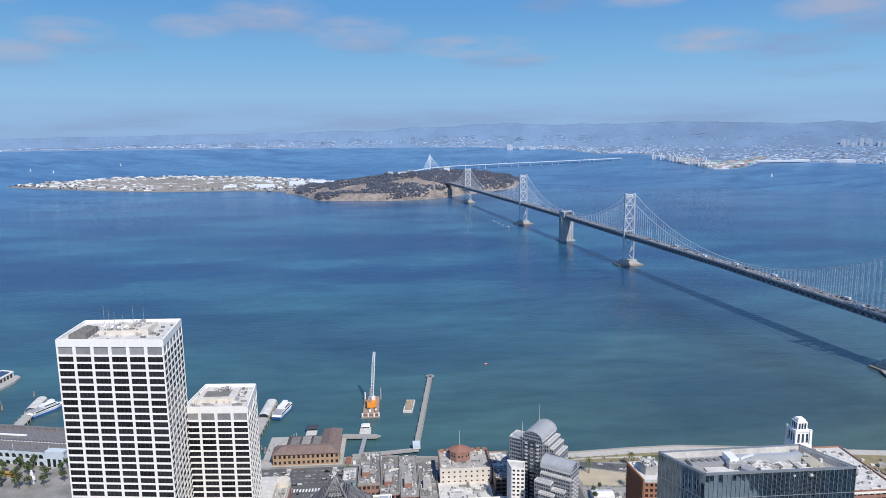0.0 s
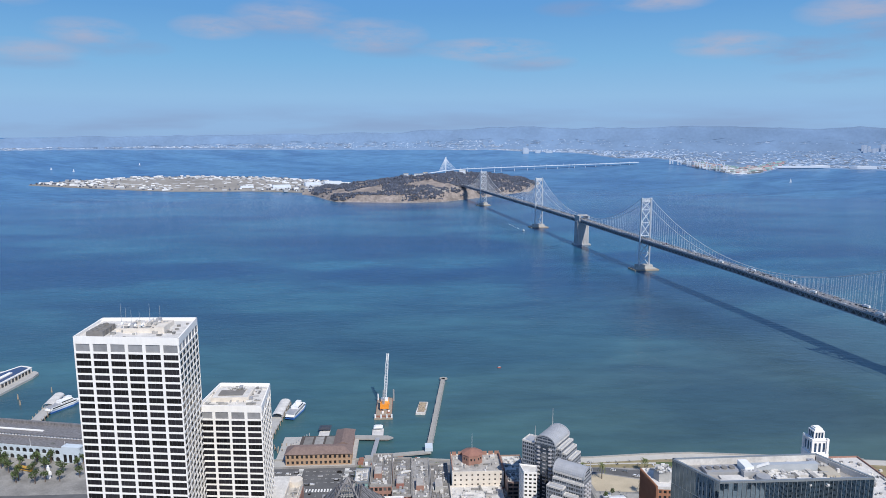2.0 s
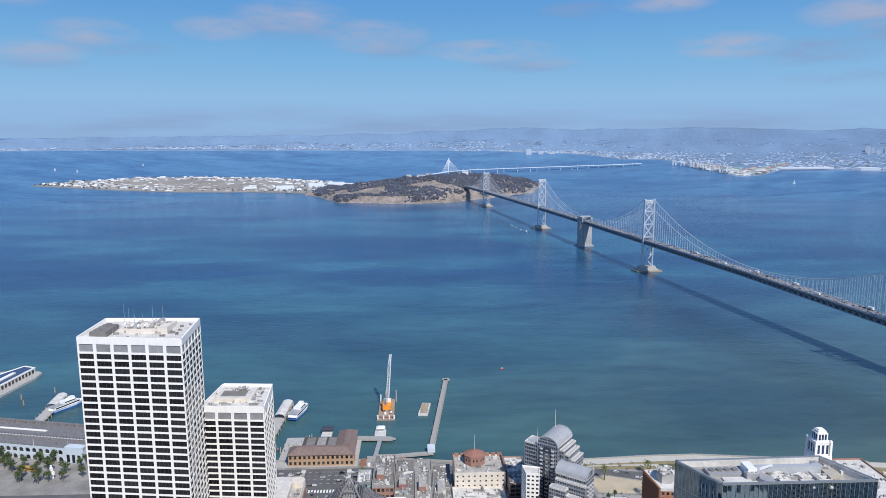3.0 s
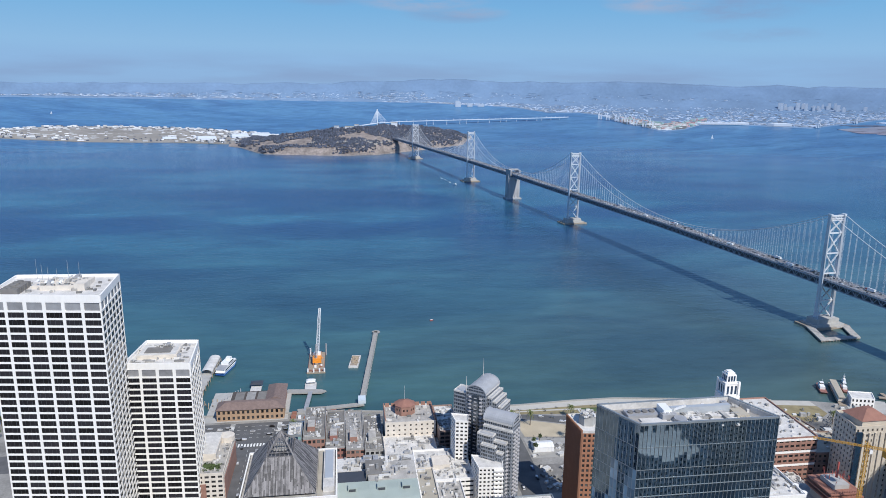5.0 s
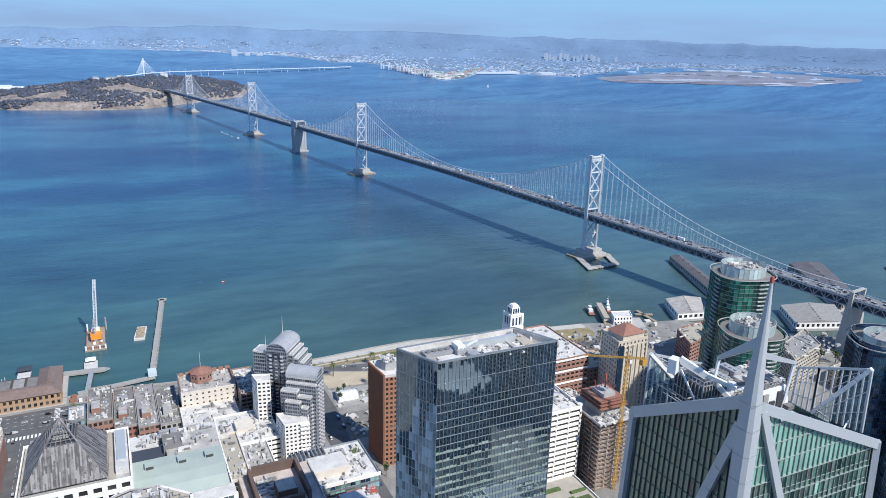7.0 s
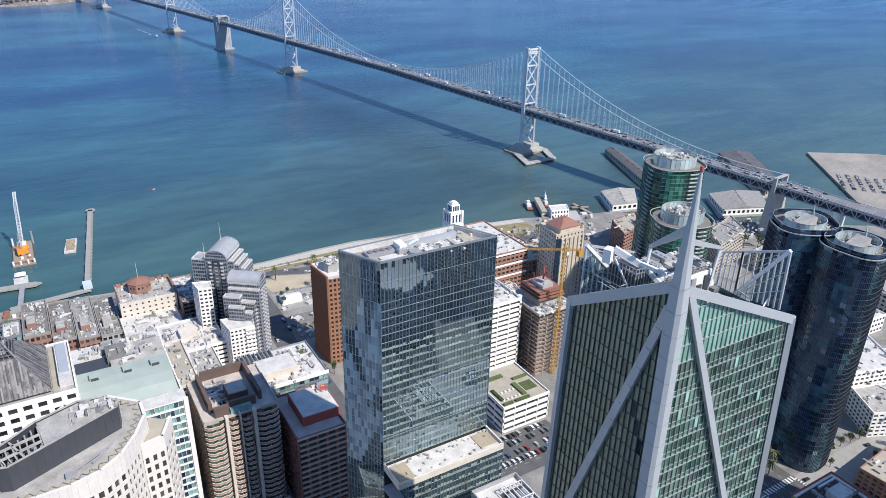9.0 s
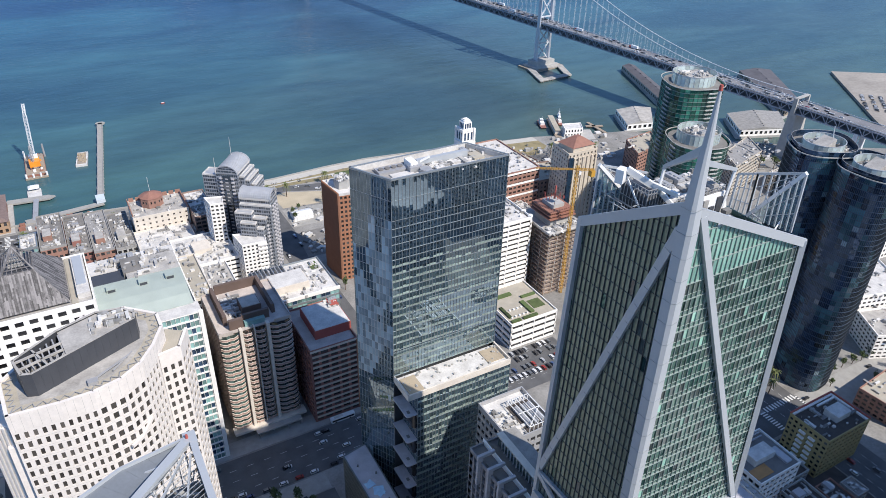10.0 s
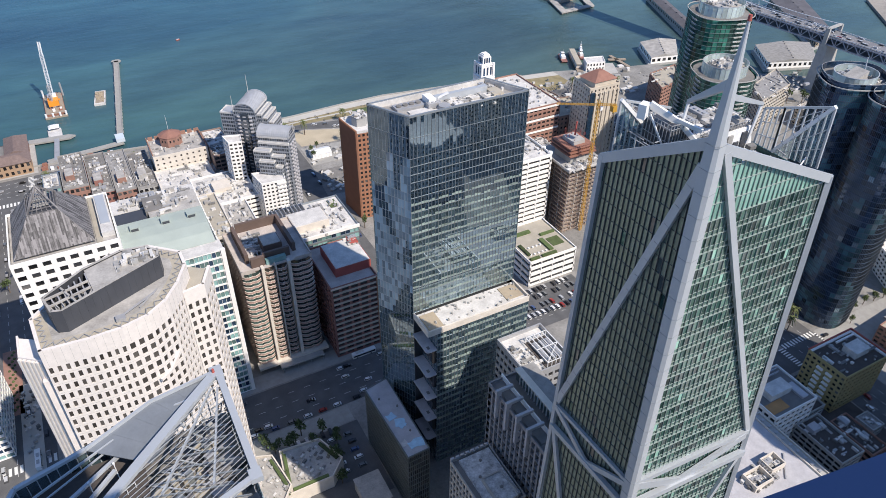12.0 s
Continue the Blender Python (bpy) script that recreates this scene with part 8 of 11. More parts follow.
# ---- row of small old buildings near the water ----
for x0, x1, y0, y1, z, wall, roof, lab in ((-34, -17, 506, 560, 24, M_BRICK, M_ROOFD, "brick and cream low building with roof boxes"), (-16.5, -1.5, 497, 560, 20, M_REDBR, M_ROOFD, "dark red-brick low building with grey roof"),
                                           (-1, 13, 491, 556, 21, M_BRICK, M_ROOFP, "brick low building with a glazed top floor"), (13.5, 28, 488, 546, 21, M_CONC, M_ROOFD, "grey old low building with ornate windows")):
    th = block("row_building", lab, rect(x0, x1, y0, y1), z, 4, 3.4, wall, G_DARK, roof, sp=0.5, pier=1.2, units=8, cap=40, edges=(0, 1, 3), group="old row near the water", finish=False, coping=M_ROOFP)
    th.buf("roof_shed", wall).box(WORLDF, x0 + 3, x0 + 9, y0 + 12, y0 + 24, z, z + 4)
    th.buf("roof_shed_top", M_ROOF).box(WORLDF, x0 + 3.2, x0 + 8.8, y0 + 12.2, y0 + 23.8, z + 4, z + 4.3)
    th.done(40)
th = block("office_building", "small glass-fronted building with open steel frames", rect(-46, -35, 508, 530), 26, 7, 2.6, M_MULLG, G_TEAL, M_ROOFW, sp=0.2, pier=0.3, units=3, cap=40, edges=(0, 1))
th = block("office_building", "cream stepped building with planted roof terraces", rect(-114, -87, 462, 520), 24, 6, 4.2, M_CREAM, G_DARK, M_ROOF, sp=0.5, pier=1.6, units=6, cap=70, edges=(0, 1), finish=False)
th.buf("terrace_planting", M_LEAF).box(WORLDF, -103, -91, 470, 476, 24, 24.6)
for k in range(22):
    leafy(th.buf("planting", M_LEAF, kind="stuff"), -104 + 14 * rg2.random(), 465 + 12 * rg2.random(), 24.8, rg2.uniform(0.8, 1.7), rg2, 40)
q = Buf()
q.tube((-91.5, 512, 24), (-91.5, 512, 28.4), 5.4, 5.6, 20)
th.single("round_pavilion", q, M_CREAM)
q = Buf()
q.box(WORLDF, -87.1, -86.6, 466, 519, GZ, 19)
th.single("brick_side", q, M_BRICK, "red brick side wall")
q = Buf()
q.box(WORLDF, -108, -99, 461.4, 461.9, GZ, 17)
th.single("brick_panel", q, M_BRICK, "red brick wall panel")
th.buf("upper_floor", M_CREAM).box(WORLDF, -112, -95, 482, 516, 24, 29)
th.buf("upper_roof", M_ROOFW).box(WORLDF, -111.5, -95.5, 482.5, 515.5, 29, 29.3)
th.done(70)

# ---- white louvred slab and the low garden building ----
th = block("office_building", "white slab with deep horizontal sunshades", rect(238, 266.5, 334, 372), 60, 15, 9.4, M_WHITE, G_DARK, M_ROOFW, sp=0.46, pier=0.7, depth=1.2, units=3, cap=90, edges=(0, 1, 3), ph=1.6, finish=False)
for j in range(15):
    for k in range(2):
        th.buf("rounded_balcony", M_WHITE).tube((267, 337 + k * 8, 6 + j * 3.85), (267, 337 + k * 8, 7.4 + j * 3.85), 1.8, n=10)
th.buf("roof_box", M_WHITE).box(WORLDF, 240, 252, 350, 362, 60, 68)
th.done(90)
th = block("garden_building", "low white building with a roof garden", rect(217, 253, 281, 320), 21, 4, 9, M_WHITE, G_DARK, M_ROOFT, sp=0.5, pier=0.5, depth=0.8, units=0, cap=40, edges=(0, 1, 3), finish=False)
th.buf("lawn", M_GRASS).box(WORLDF, 241, 250, 290, 299, 21, 21.3)
for x0, x1, y0, y1 in ((219, 226, 283, 285), (228, 239, 283, 285), (236, 239, 287, 300), (240, 251, 303, 305), (220, 222, 288, 300), (224, 236, 309, 312)):
    th.buf("hedge", M_LEAF).box(WORLDF, x0, x1, y0, y1, 21, 22.2)
for k in range(10):
    th.buf("patio_table", M_WHITEP).tube((222 + (k % 5) * 3, 288 + (k // 5) * 7, 21), (222 + (k % 5) * 3, 288 + (k // 5) * 7, 21.8), 0.7, n=8)
th.done(40)

# ---- building under construction and its tower crane ----
M_SLAB = mat("raw_site_concrete", (0.46, 0.39, 0.35), 0.9, vary=0.35, scale=0.3)
th = Thing("building_site", "unfinished concrete building with open floors and scaffolding", "building", 286, 338, GZ)
for j in range(16):
    q = Buf()
    q.box(WORLDF, 273, 301, 321, 356, GZ + j * 3.3 - 0.15, GZ + j * 3.3 + 0.35)
    th.single("floor_slab", q, M_SLAB)
for j in range(15):
    for i in range(5):
        for k in range(5):
            if i in (0, 4) or k in (0, 4):
                th.buf("column", M_CONC).box(WORLDF, 273.4 + i * 6.7, 274.1 + i * 6.7, 321.4 + k * 8.5, 322.1 + k * 8.5, GZ + j * 3.3, GZ + (j + 1) * 3.3)
    th.buf("safety_rail", M_RUST).box(WORLDF, 273, 301, 320.9, 321.05, GZ + j * 3.3 + 0.9, GZ + j * 3.3 + 1.2)
    th.buf("safety_rail", M_TIMBER).box(WORLDF, 272.9, 273.05, 321, 356, GZ + j * 3.3 + 0.9, GZ + j * 3.3 + 1.2)
q = Buf()
q.box(WORLDF, 270.6, 303, 318.6, 357, 52.6, 53.5)
th.single("working_deck", q, M_ROOF, "pale new concrete deck with upstand")
for x0, x1, y0, y1 in ((270.6, 303, 318.6, 319.0), (270.6, 271.0, 319, 357)):
    q = Buf()
    q.box(WORLDF, x0, x1, y0, y1, 53.5, 54.6)
    th.single("upstand", q, M_ROOFW)
for k in range(3):
    q = Buf()
    q.box(WORLDF, 276 - 0.6 * k, 296 + 0.6 * k, 326 - 0.6 * k, 348, 60.2 + 2.2 * (2 - k), 60.9 + 2.2 * (2 - k))
    th.single("formwork_platform", q, M_RUST, "rust-red climbing formwork platform")
th.buf("dark_inside", M_SLAB).box(WORLDF, 277, 297, 326, 352, GZ, 50)
th.buf("core_wall", M_CONC).box(WORLDF, 278, 294, 328, 346, 51, 60)
th.buf("formwork", M_RUST, "rust-brown steel formwork").box(WORLDF, 277, 295, 327, 347, 59, 65)
for k in range(12):
    th.buf("formwork_frame", M_RUST).beam((277 + k * 1.6, 326.8, 58), (277 + k * 1.6, 326.8, 66.5), 0.3)
for j in (59, 62, 65):
    th.buf("formwork_frame", M_RUST).beam((276.5, 326.8, j), (295.5, 326.8, j), 0.35)
th.buf("core_top", M_CONC).box(WORLDF, 281, 291, 331, 343, 65, 68)
for k in range(16):
    x, y = rg2.uniform(279, 294), rg2.uniform(329, 346)
    th.buf("rebar", M_RED).beam((x, y, 69), (x, y, 69 + rg2.uniform(1, 4)), 0.25)
th.buf("placing_boom", M_RED).beam((286, 336, 70), (286, 336, 80), 0.8)
clutter(th, 273, 300, 320, 326, 53.5, 14)
for j in range(15):
    for k in range(15):
        x = 272.6 + k * 2
        th.buf("scaffold", M_RUST).beam((x, 320.2, GZ + j * 3.3), (x, 320.2, GZ + j * 3.3 + 3.3), 0.10)
        y = 320.4 + k * 2.4
        th.buf("scaffold", M_RUST).beam((272.0, y, GZ + j * 3.3), (272.0, y, GZ + j * 3.3 + 3.3), 0.10)
    th.buf("scaffold", M_TIMBER).box(WORLDF, 272, 301, 319.8, 320.4, GZ + j * 3.3 + 1.6, GZ + j * 3.3 + 1.7)
    th.buf("scaffold", M_TIMBER).box(WORLDF, 271.6, 272.1, 320, 356, GZ + j * 3.3 + 1.6, GZ + j * 3.3 + 1.7)
th.done()


def lattice(b, a, c, w, m=None, n=10):
    """A square lattice mast or boom from a to c."""
    a, c = Vector(a), Vector(c)
    q = (c - a).to_track_quat("Z", "Y")
    cs = [q @ Vector((i * w / 2, j * w / 2, 0)) for i, j in ((-1, -1), (1, -1), (1, 1), (-1, 1))]
    for k in range(4):
        b.beam(a + cs[k], c + cs[k], w * 0.14)
    for s in range(n):
        p0, p1 = a.lerp(c, s / n), a.lerp(c, (s + 1) / n)
        for k in range(4):
            b.beam(p0 + cs[k], p1 + cs[(k + 1) % 4], w * 0.09)
            b.beam(p0 + cs[k], p0 + cs[(k + 1) % 4], w * 0.09)


th = Thing("tower_crane", "yellow tower crane beside the unfinished building", "crane", 286.2, 317.6, GZ)
lattice(th.buf("mast", M_CRANEY), (286.2, 317.6, GZ), (286.2, 317.6, 103), 1.6, n=40)
jb = Vector((286.2, 317.6, 100))
dr = Vector((0.86, -0.5, 0))
lattice(th.buf("jib", M_CRANEY), jb, jb + dr * 12, 1.1, n=10)
lattice(th.buf("counter_jib", M_CRANEY), jb, jb - dr * 27, 0.9, n=14)
q = Buf()
p = jb + dr * 10
q.box(WORLDF, p.x - 1.6, p.x + 1.6, p.y - 1.6, p.y + 1.6, 95.5, 99.5)
th.single("counterweight", q, M_CRANEY)
q = Buf()
q.box(WORLDF, 287.2, 289.0, 316.1, 317.9, 96, 98.5)
th.single("cab", q, M_WHITEP)
th.done()


# ---- old stone building with the red hipped roof ----
M_STONE = mat("cream_limestone", (0.60, 0.53, 0.44), 0.85, vary=0.14)
HP = [(334.2, 382.2), (362.5, 382.2), (366.4, 406.4), (338.1, 407.3)]
th = block("office_building", "beige stone building with a red tiled hipped roof", HP, 74.7, 19, 3.6, M_STONE, G_WARM, M_ROOFT, sp=0.52, pier=2.2, depth=0.4, units=0, cap=150, edges=(0, 1, 3), finish=False)
HQ = [(339.0, 383.2), (359.5, 383.5), (358.4, 399.9), (337.2, 399.0)]
th.buf("attic", M_STONE).prism(HQ, 74.7, 79.1)
hc = (sum(p[0] for p in HQ) / 4, sum(p[1] for p in HQ) / 4)
th.buf("tiled_roof", M_TILE, "red clay tile hipped roof").prism([(hc[0] + (x - hc[0]) * 1.1, hc[1] + (y - hc[1]) * 1.1) for x, y in HQ], 79.1, 85.1, [(hc[0] + (x - hc[0]) * 0.22, hc[1] + (y - hc[1]) * 0.22) for x, y in HQ])
fr, l = side(HP[0], HP[1])
th.buf("glazed_bay", G_NAVY_I).box(fr, l * 0.02, l * 0.16, 0.0, 1.2, 20, 72)
for k in range(6):
    q = Buf()
    q.box(fr, l * (0.2 + k * 0.15), l * (0.2 + k * 0.15) + 1.4, 0, 0.9, GZ, 71)
    th.single("buttress", q, M_STONE)
th.done(150)
block("office_building", "brown brick block with rows of small windows", [(318, 412), (358, 409.5), (362, 440), (331, 446)], 40, 10, 3.8, M_BROWN, G_DARK, M_ROOFT, sp=0.5, pier=1.8, units=6, cap=80, edges=(0, 1, 3))
block("office_building", "brown brick block with terraces by the waterfront", [(330, 440), (372, 446), (366, 484), (326, 476)], 30, 8, 3.8, M_BROWN, G_DARK, M_ROOFT, sp=0.5, pier=1.8, units=8, cap=50, edges=(0, 1, 3))

# ---- brick building with the white lantern tower ----
th = block("office_building", "brick office building with white bands and a lantern tower", rect(290, 328, 408, 472), 55, 14, 4.2, M_BRICK, G_DARK, M_ROOFW, sp=0.5, pier=1.4, depth=0.4, units=8, cap=120, edges=(0, 1, 3), finish=False)
for z in (14, 34, 44, 53.4):
    for a, c in (((290, 408), (328, 408)), ((328, 408), (328, 472)), ((290, 472), (290, 408))):
        fr, l = side(a, c)
        th.buf("white_band", M_WHITE).box(fr, 0, l, -0.2, 0.15, z, z + 1.6)
cx, cy = 297, 474.5
for s, z0, z1 in ((6.6, 50, 60), (5.4, 60, 69.5)):
    th.buf("lantern_tower", M_WHITE).prism(rect(cx - s, cx + s, cy - s, cy + s), z0, z1)
for s, z0, z1 in ((3.9, 70.5, 76.5), (3.0, 76.5, 78.0), (2.2, 78.0, 78.8)):
    th.buf("lantern_stage", M_WHITE).prism(rect(cx - s, cx + s, cy - s, cy + s), z0, z1)
for a, c in (((cx - 3.9, cy - 3.9), (cx + 3.9, cy - 3.9)), ((cx - 3.9, cy + 3.9), (cx - 3.9, cy - 3.9))):
    fr, l = side(a, c)
    for f in (0.22, 0.5, 0.78):
        th.pane(fr, l * f, 0.03, 73.4, 1.5, 4.4, G_NAVY)
for dx_ in (-1, 1):
    for dy_ in (-1, 1):
        q = Buf()
        q.box(WORLDF, cx + dx_ * 5.6 - 0.8, cx + dx_ * 5.6 + 0.8, cy + dy_ * 5.6 - 0.8, cy + dy_ * 5.6 + 0.8, 60, 71.4)
        th.single("corner_pier", q, M_WHITE)
th.buf("lantern_cornice", M_WHITE).prism(rect(cx - 5.8, cx + 5.8, cy - 5.8, cy + 5.8), 69.5, 70.5)
for a, c in (((cx - 5.4, cy - 5.4), (cx + 5.4, cy - 5.4)), ((cx - 5.4, cy + 5.4), (cx - 5.4, cy - 5.4))):
    fr, l = side(a, c)
    for k in range(3):
        th.pane(fr, 2.2 + k * 3.2, 0.03, 64.6, 1.7, 6.8, G_NAVY)
th.done(120)
block("office_building", "lower brick wing with white bands", rect(286, 312, 384, 407), 30, 7, 3.8, M_BRICK, G_DARK, M_ROOFW, sp=0.5, pier=1.2, units=5, cap=60, edges=(0, 1, 3))
block("office_building", "low pale wing with a planted roof", rect(306, 330, 372, 386), 16, 4, 3.8, M_CREAM, G_DARK, M_GRASS, sp=0.5, pier=1.2, units=3, cap=40, edges=(0, 1, 3))


# ---- rounded glass towers ----
def lobes(cx, cy, rx, ry, k, amp, n=36, turn=0.0):
    out = []
    for i in range(n):
        a = 2 * math.pi * i / n
        r = 1 + amp * math.cos(k * a)
        x, y = rx * r * math.cos(a), ry * r * math.sin(a)
        out.append((cx + x * math.cos(turn) - y * math.sin(turn), cy + x * math.sin(turn) + y * math.cos(turn)))
    return out


def round_tower(label, cx, cy, rx, ry, z, nf, glass, dark, crown_r, group, turn=0.4, balcony=True):
    th = Thing("apartment_tower", label, "building", cx, cy, GZ, group)
    P = lobes(cx, cy, rx, ry, 4, 0.05, 40, turn)
    th.buf("core", M_DARKMETAL).prism(inset(P, 0.8), GZ, z - 2)
    fh = (z - GZ) / nf
    band = th.buf("floor_edge", M_MULLT if balcony else M_NAVYB)
    for i in range(40):
        a, c = P[i], P[(i + 1) % 40]
        fr, l = side(a, c)
        if fr[2][1] > 0.75:
            continue
        g = glass if (i % 10) < 5 else dark
        for j in range(nf):
            zz = GZ + j * fh
            # sunlit and reflecting panes are put into the colour, in noise patches
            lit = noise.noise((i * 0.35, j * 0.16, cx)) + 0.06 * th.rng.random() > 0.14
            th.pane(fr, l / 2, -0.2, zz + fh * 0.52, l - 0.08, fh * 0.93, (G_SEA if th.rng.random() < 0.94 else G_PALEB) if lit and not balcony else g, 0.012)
            band.box(fr, 0, l, -0.3, 0.1, zz - 0.1, zz + 0.14)
        for e in ((0,) if balcony else (0, 0.33, 0.66)):
            th.buf("mullion", M_MULL).box(fr, l * e - 0.07, l * e + 0.07, -0.25, 0.08, GZ, z - 2)
        if balcony and i % 10 in (6, 7):
            for j in range(1, nf):
                zz = GZ + j * fh
                th.buf("balcony", M_CONC).box(fr, 0.1, l - 0.1, 0, 1.5, zz - 0.15, zz + 0.1)
                th.buf("balcony_rail", M_WHITEP).box(fr, 0.1, l - 0.1, 1.4, 1.5, zz + 0.75, zz + 1.0)
    O = lobes(cx, cy, rx * 1.05, ry * 1.05, 4, 0.05, 40, turn)
    for i in range(40):
        fr, l = side(O[i], O[(i + 1) % 40])
        th.buf("roof_ring", M_CONC).box(fr, 0, l, -0.5, 0, z, z + 0.5)
    th.buf("roof", M_ROOFD).prism(inset(P, 1.0), z - 1.4, z - 1)
    C = lobes(cx, cy, crown_r, crown_r * 0.9, 4, 0.0, 30)
    if not balcony:   # open roof with sloping white plant and a mast
        for i in range(40):
            fr, l = side(O[i], O[(i + 1) % 40])
            th.buf("screen_glass", G_NAVY_I).box(fr, 0, l, -2.2, -2.0, z - 6, z + 2.6)
            th.buf("screen_rail", M_STEEL).box(fr, 0, l, -2.2, -2.0, z + 2.6, z + 2.8)
        q = Buf()
        q.prism(rect(cx - 5, cx + 4, cy - 4.5, cy + 3.5), z - 1, [z + 1, z + 4.5, z + 4.5, z + 1])
        th.single("plant_house", q, M_ROOF)
        q = Buf()
        q.tube((cx + 8, cy, z - 1), (cx + 9, cy + 2, z + 9), 0.5, 0.3, 6)
        th.single("davit", q, M_ALU)
        for i in range(30):   # glazed drum round the plant
            fr, l = side(C[i], C[(i + 1) % 30])
            q = Buf()
            q.box(fr, 0.05, l - 0.05, -0.2, 0, z - 1, z + 3.2)
            th.single("drum_pane", q, G_LANTERN)
            th.buf("drum_rail", M_ALU).box(fr, 0, l, -0.3, 0.1, z + 3.2, z + 3.5)
        clutter(th, cx - 9, cx + 9, cy - 8, cy + 8, z - 1, 14)
        th.done(200)
        return
    for i in range(30):
        fr, l = side(C[i], C[(i + 1) % 30])
        q = Buf()
        q.box(fr, 0.06, l - 0.06, -0.1, 0, z - 1, z + 6.5)
        o = th.single("lantern_pane", q, G_LANTERN)
        o.visible_shadow = False
        th.buf("lantern_post", M_ALU).box(fr, -0.1, 0.1, -0.2, 0.1, z - 1, z + 7)
        q = Buf()
        q.box(fr, 0, l, -0.2, 0.1, z + 6.5, z + 7)
        th.single("lantern_rail", q, M_ALU)
    th.buf("lift_house", M_ROOF).box(WORLDF, cx - crown_r * 0.55, cx + crown_r * 0.6, cy - crown_r * 0.5, cy + crown_r * 0.45, z - 1, z + 5.2)
    th.buf("lantern_floor", M_ROOF).prism(inset(C, 2.2), z - 1, z + 3.6)
    clutter(th, cx - crown_r * 0.5, cx + crown_r * 0.5, cy - crown_r * 0.4, cy + crown_r * 0.4, z + 5.2, 4)
    th.done(240)


round_tower("round dark green glass apartment tower with a glazed roof lantern", 424, 356, 23.8, 22, 129, 40, G_EMER, G_GREEND, 17, "round green towers")
round_tower("lower round green glass apartment tower with a glazed lantern", 394, 316, 22.8, 21, 103, 32, G_EMER, G_GREEND, 16, "round green towers")
round_tower("curved navy glass apartment tower with a rooftop ring", 367, 210, 19.6, 17.8, 143, 42, G_NAVY, G_NAVY, 12, "curved navy towers", 0.2, False)
round_tower("curved navy glass apartment tower with roof machinery", 367, 179, 18.8, 17, 142, 42, G_NAVY, G_NAVY, 12, "curved navy towers", 0.9, False)

# ---- blocks toward the bridge ----
def quad_block(label, pts, z, nf, wall, glass, roof, units=4, cap=50, name="office_building"):
    return block(name, label, pts, z, nf, 4.0, wall, glass, roof, sp=0.5, pier=1.4, units=units, cap=cap)


quad_block("beige concrete office block with a roof drum", [(522, 370), (574, 384), (592, 416), (540, 398)], 31, 8, M_BEIGE, G_DARK, M_ROOFP, 8, 80)
quad_block("red-brick warehouse block with a flat roof", [(468, 438), (500, 446), (520, 476), (482, 470)], 27, 7, M_BRICK, G_DARK, M_ROOFT)
quad_block("tall red-brick block with a plain roof", [(494, 430), (514, 424), (524, 440), (502, 447)], 40, 10, M_BRICK, G_DARK, M_TILE, 1)
quad_block("low grey shed among the towers", [(405, 400), (450, 410), (440, 440), (396, 432)], 14, 4, M_CONC, G_DARK, M_ROOFS, 5)
quad_block("low dark-roofed block beside the towers", [(300, 330), (328, 334), (326, 366), (304, 364)], 20, 5, M_CONC, G_DARK, M_ROOFD, 4)
quad_block("low block with a pale roof under the bridge", [(560, 330), (620, 340), (616, 372), (566, 366)], 18, 5, M_BEIGE, G_DARK, M_ROOF, 6)
quad_block("white stepped block beside the navy towers", [(432, 190), (470, 180), (490, 215), (446, 226)], 30, 8, M_WHITE, G_DARK, M_ROOFW, 6)
quad_block("white apartment block with balconies", [(418, 165), (452, 150), (470, 176), (432, 188)], 20, 6, M_WHITE, G_DARK, M_ROOF, 4)
quad_block("white low hall with a flat roof", [(480, 240), (560, 236), (566, 280), (490, 286)], 16, 3, M_WHITE, G_DARK, M_ROOFW, 4)
quad_block("grey low hall near the bridge ramps", [(590, 240), (650, 240), (650, 300), (590, 300)], 18, 4, M_CONC, G_DARK, M_ROOF, 6)
quad_block("brick low block beside the crossing", [(372, 118), (420, 120), (418, 148), (370, 144)], 14, 4, M_BRICK, G_DARK, M_ROOFT, 4)
th = block("apartment_building", "yellow and white apartment block with a dark roof", rect(300, 334, 119, 142), 28, 8, 3.0, M_YELLOWG, G_DARK, M_ROOFK, sp=0.5, pier=1.2, units=3, cap=80, edges=(0, 3), finish=False)
th.buf("red_coping", M_RED).box(WORLDF, 299.8, 334.2, 141.6, 142.3, 29.1, 29.8)
th.buf("red_coping", M_RED).box(WORLDF, 333.6, 334.3, 119, 142, 29.1, 29.8)
th.buf("roof_house", M_ROOFW).box(WORLDF, 316, 327, 126, 134, 28, 32)
for x0, x1, y0, y1 in ((300.4, 333.4, 140.4, 141.5), (332.2, 333.4, 119.5, 140.4), (318, 332, 138.4, 139.4)):
    q = Buf()
    q.box(WORLDF, x0, x1, y0, y1, 28, 29.0)
    th.single("white_coping", q, M_WHITE)
for j in range(6):
    for y in (125.5, 131.0):
        q = Buf()
        q.box(WORLDF, 298.9, 300, y, y + 3.6, 6.5 + j * 3.3, 7.6 + j * 3.3)
        th.single("balcony_front", q, M_WHITE, "white balcony front")
th.done(80)
th = block("office_building", "white block with a rooftop box", rect(246, 275, 117, 142), 29, 7, 3.6, M_WHITE, G_DARK, M_ROOFD, sp=0.5, pier=1.2, units=0, cap=70, edges=(0, 3), finish=False)
th.buf("roof_house", M_ROOFW).box(WORLDF, 252.5, 266.5, 126, 133.5, 29, 33)
th.buf("roof_deck", M_TIMBERO, "orange-brown timber roof deck").box(WORLDF, 247.5, 258.5, 119.5, 125.5, 29.02, 29.25)
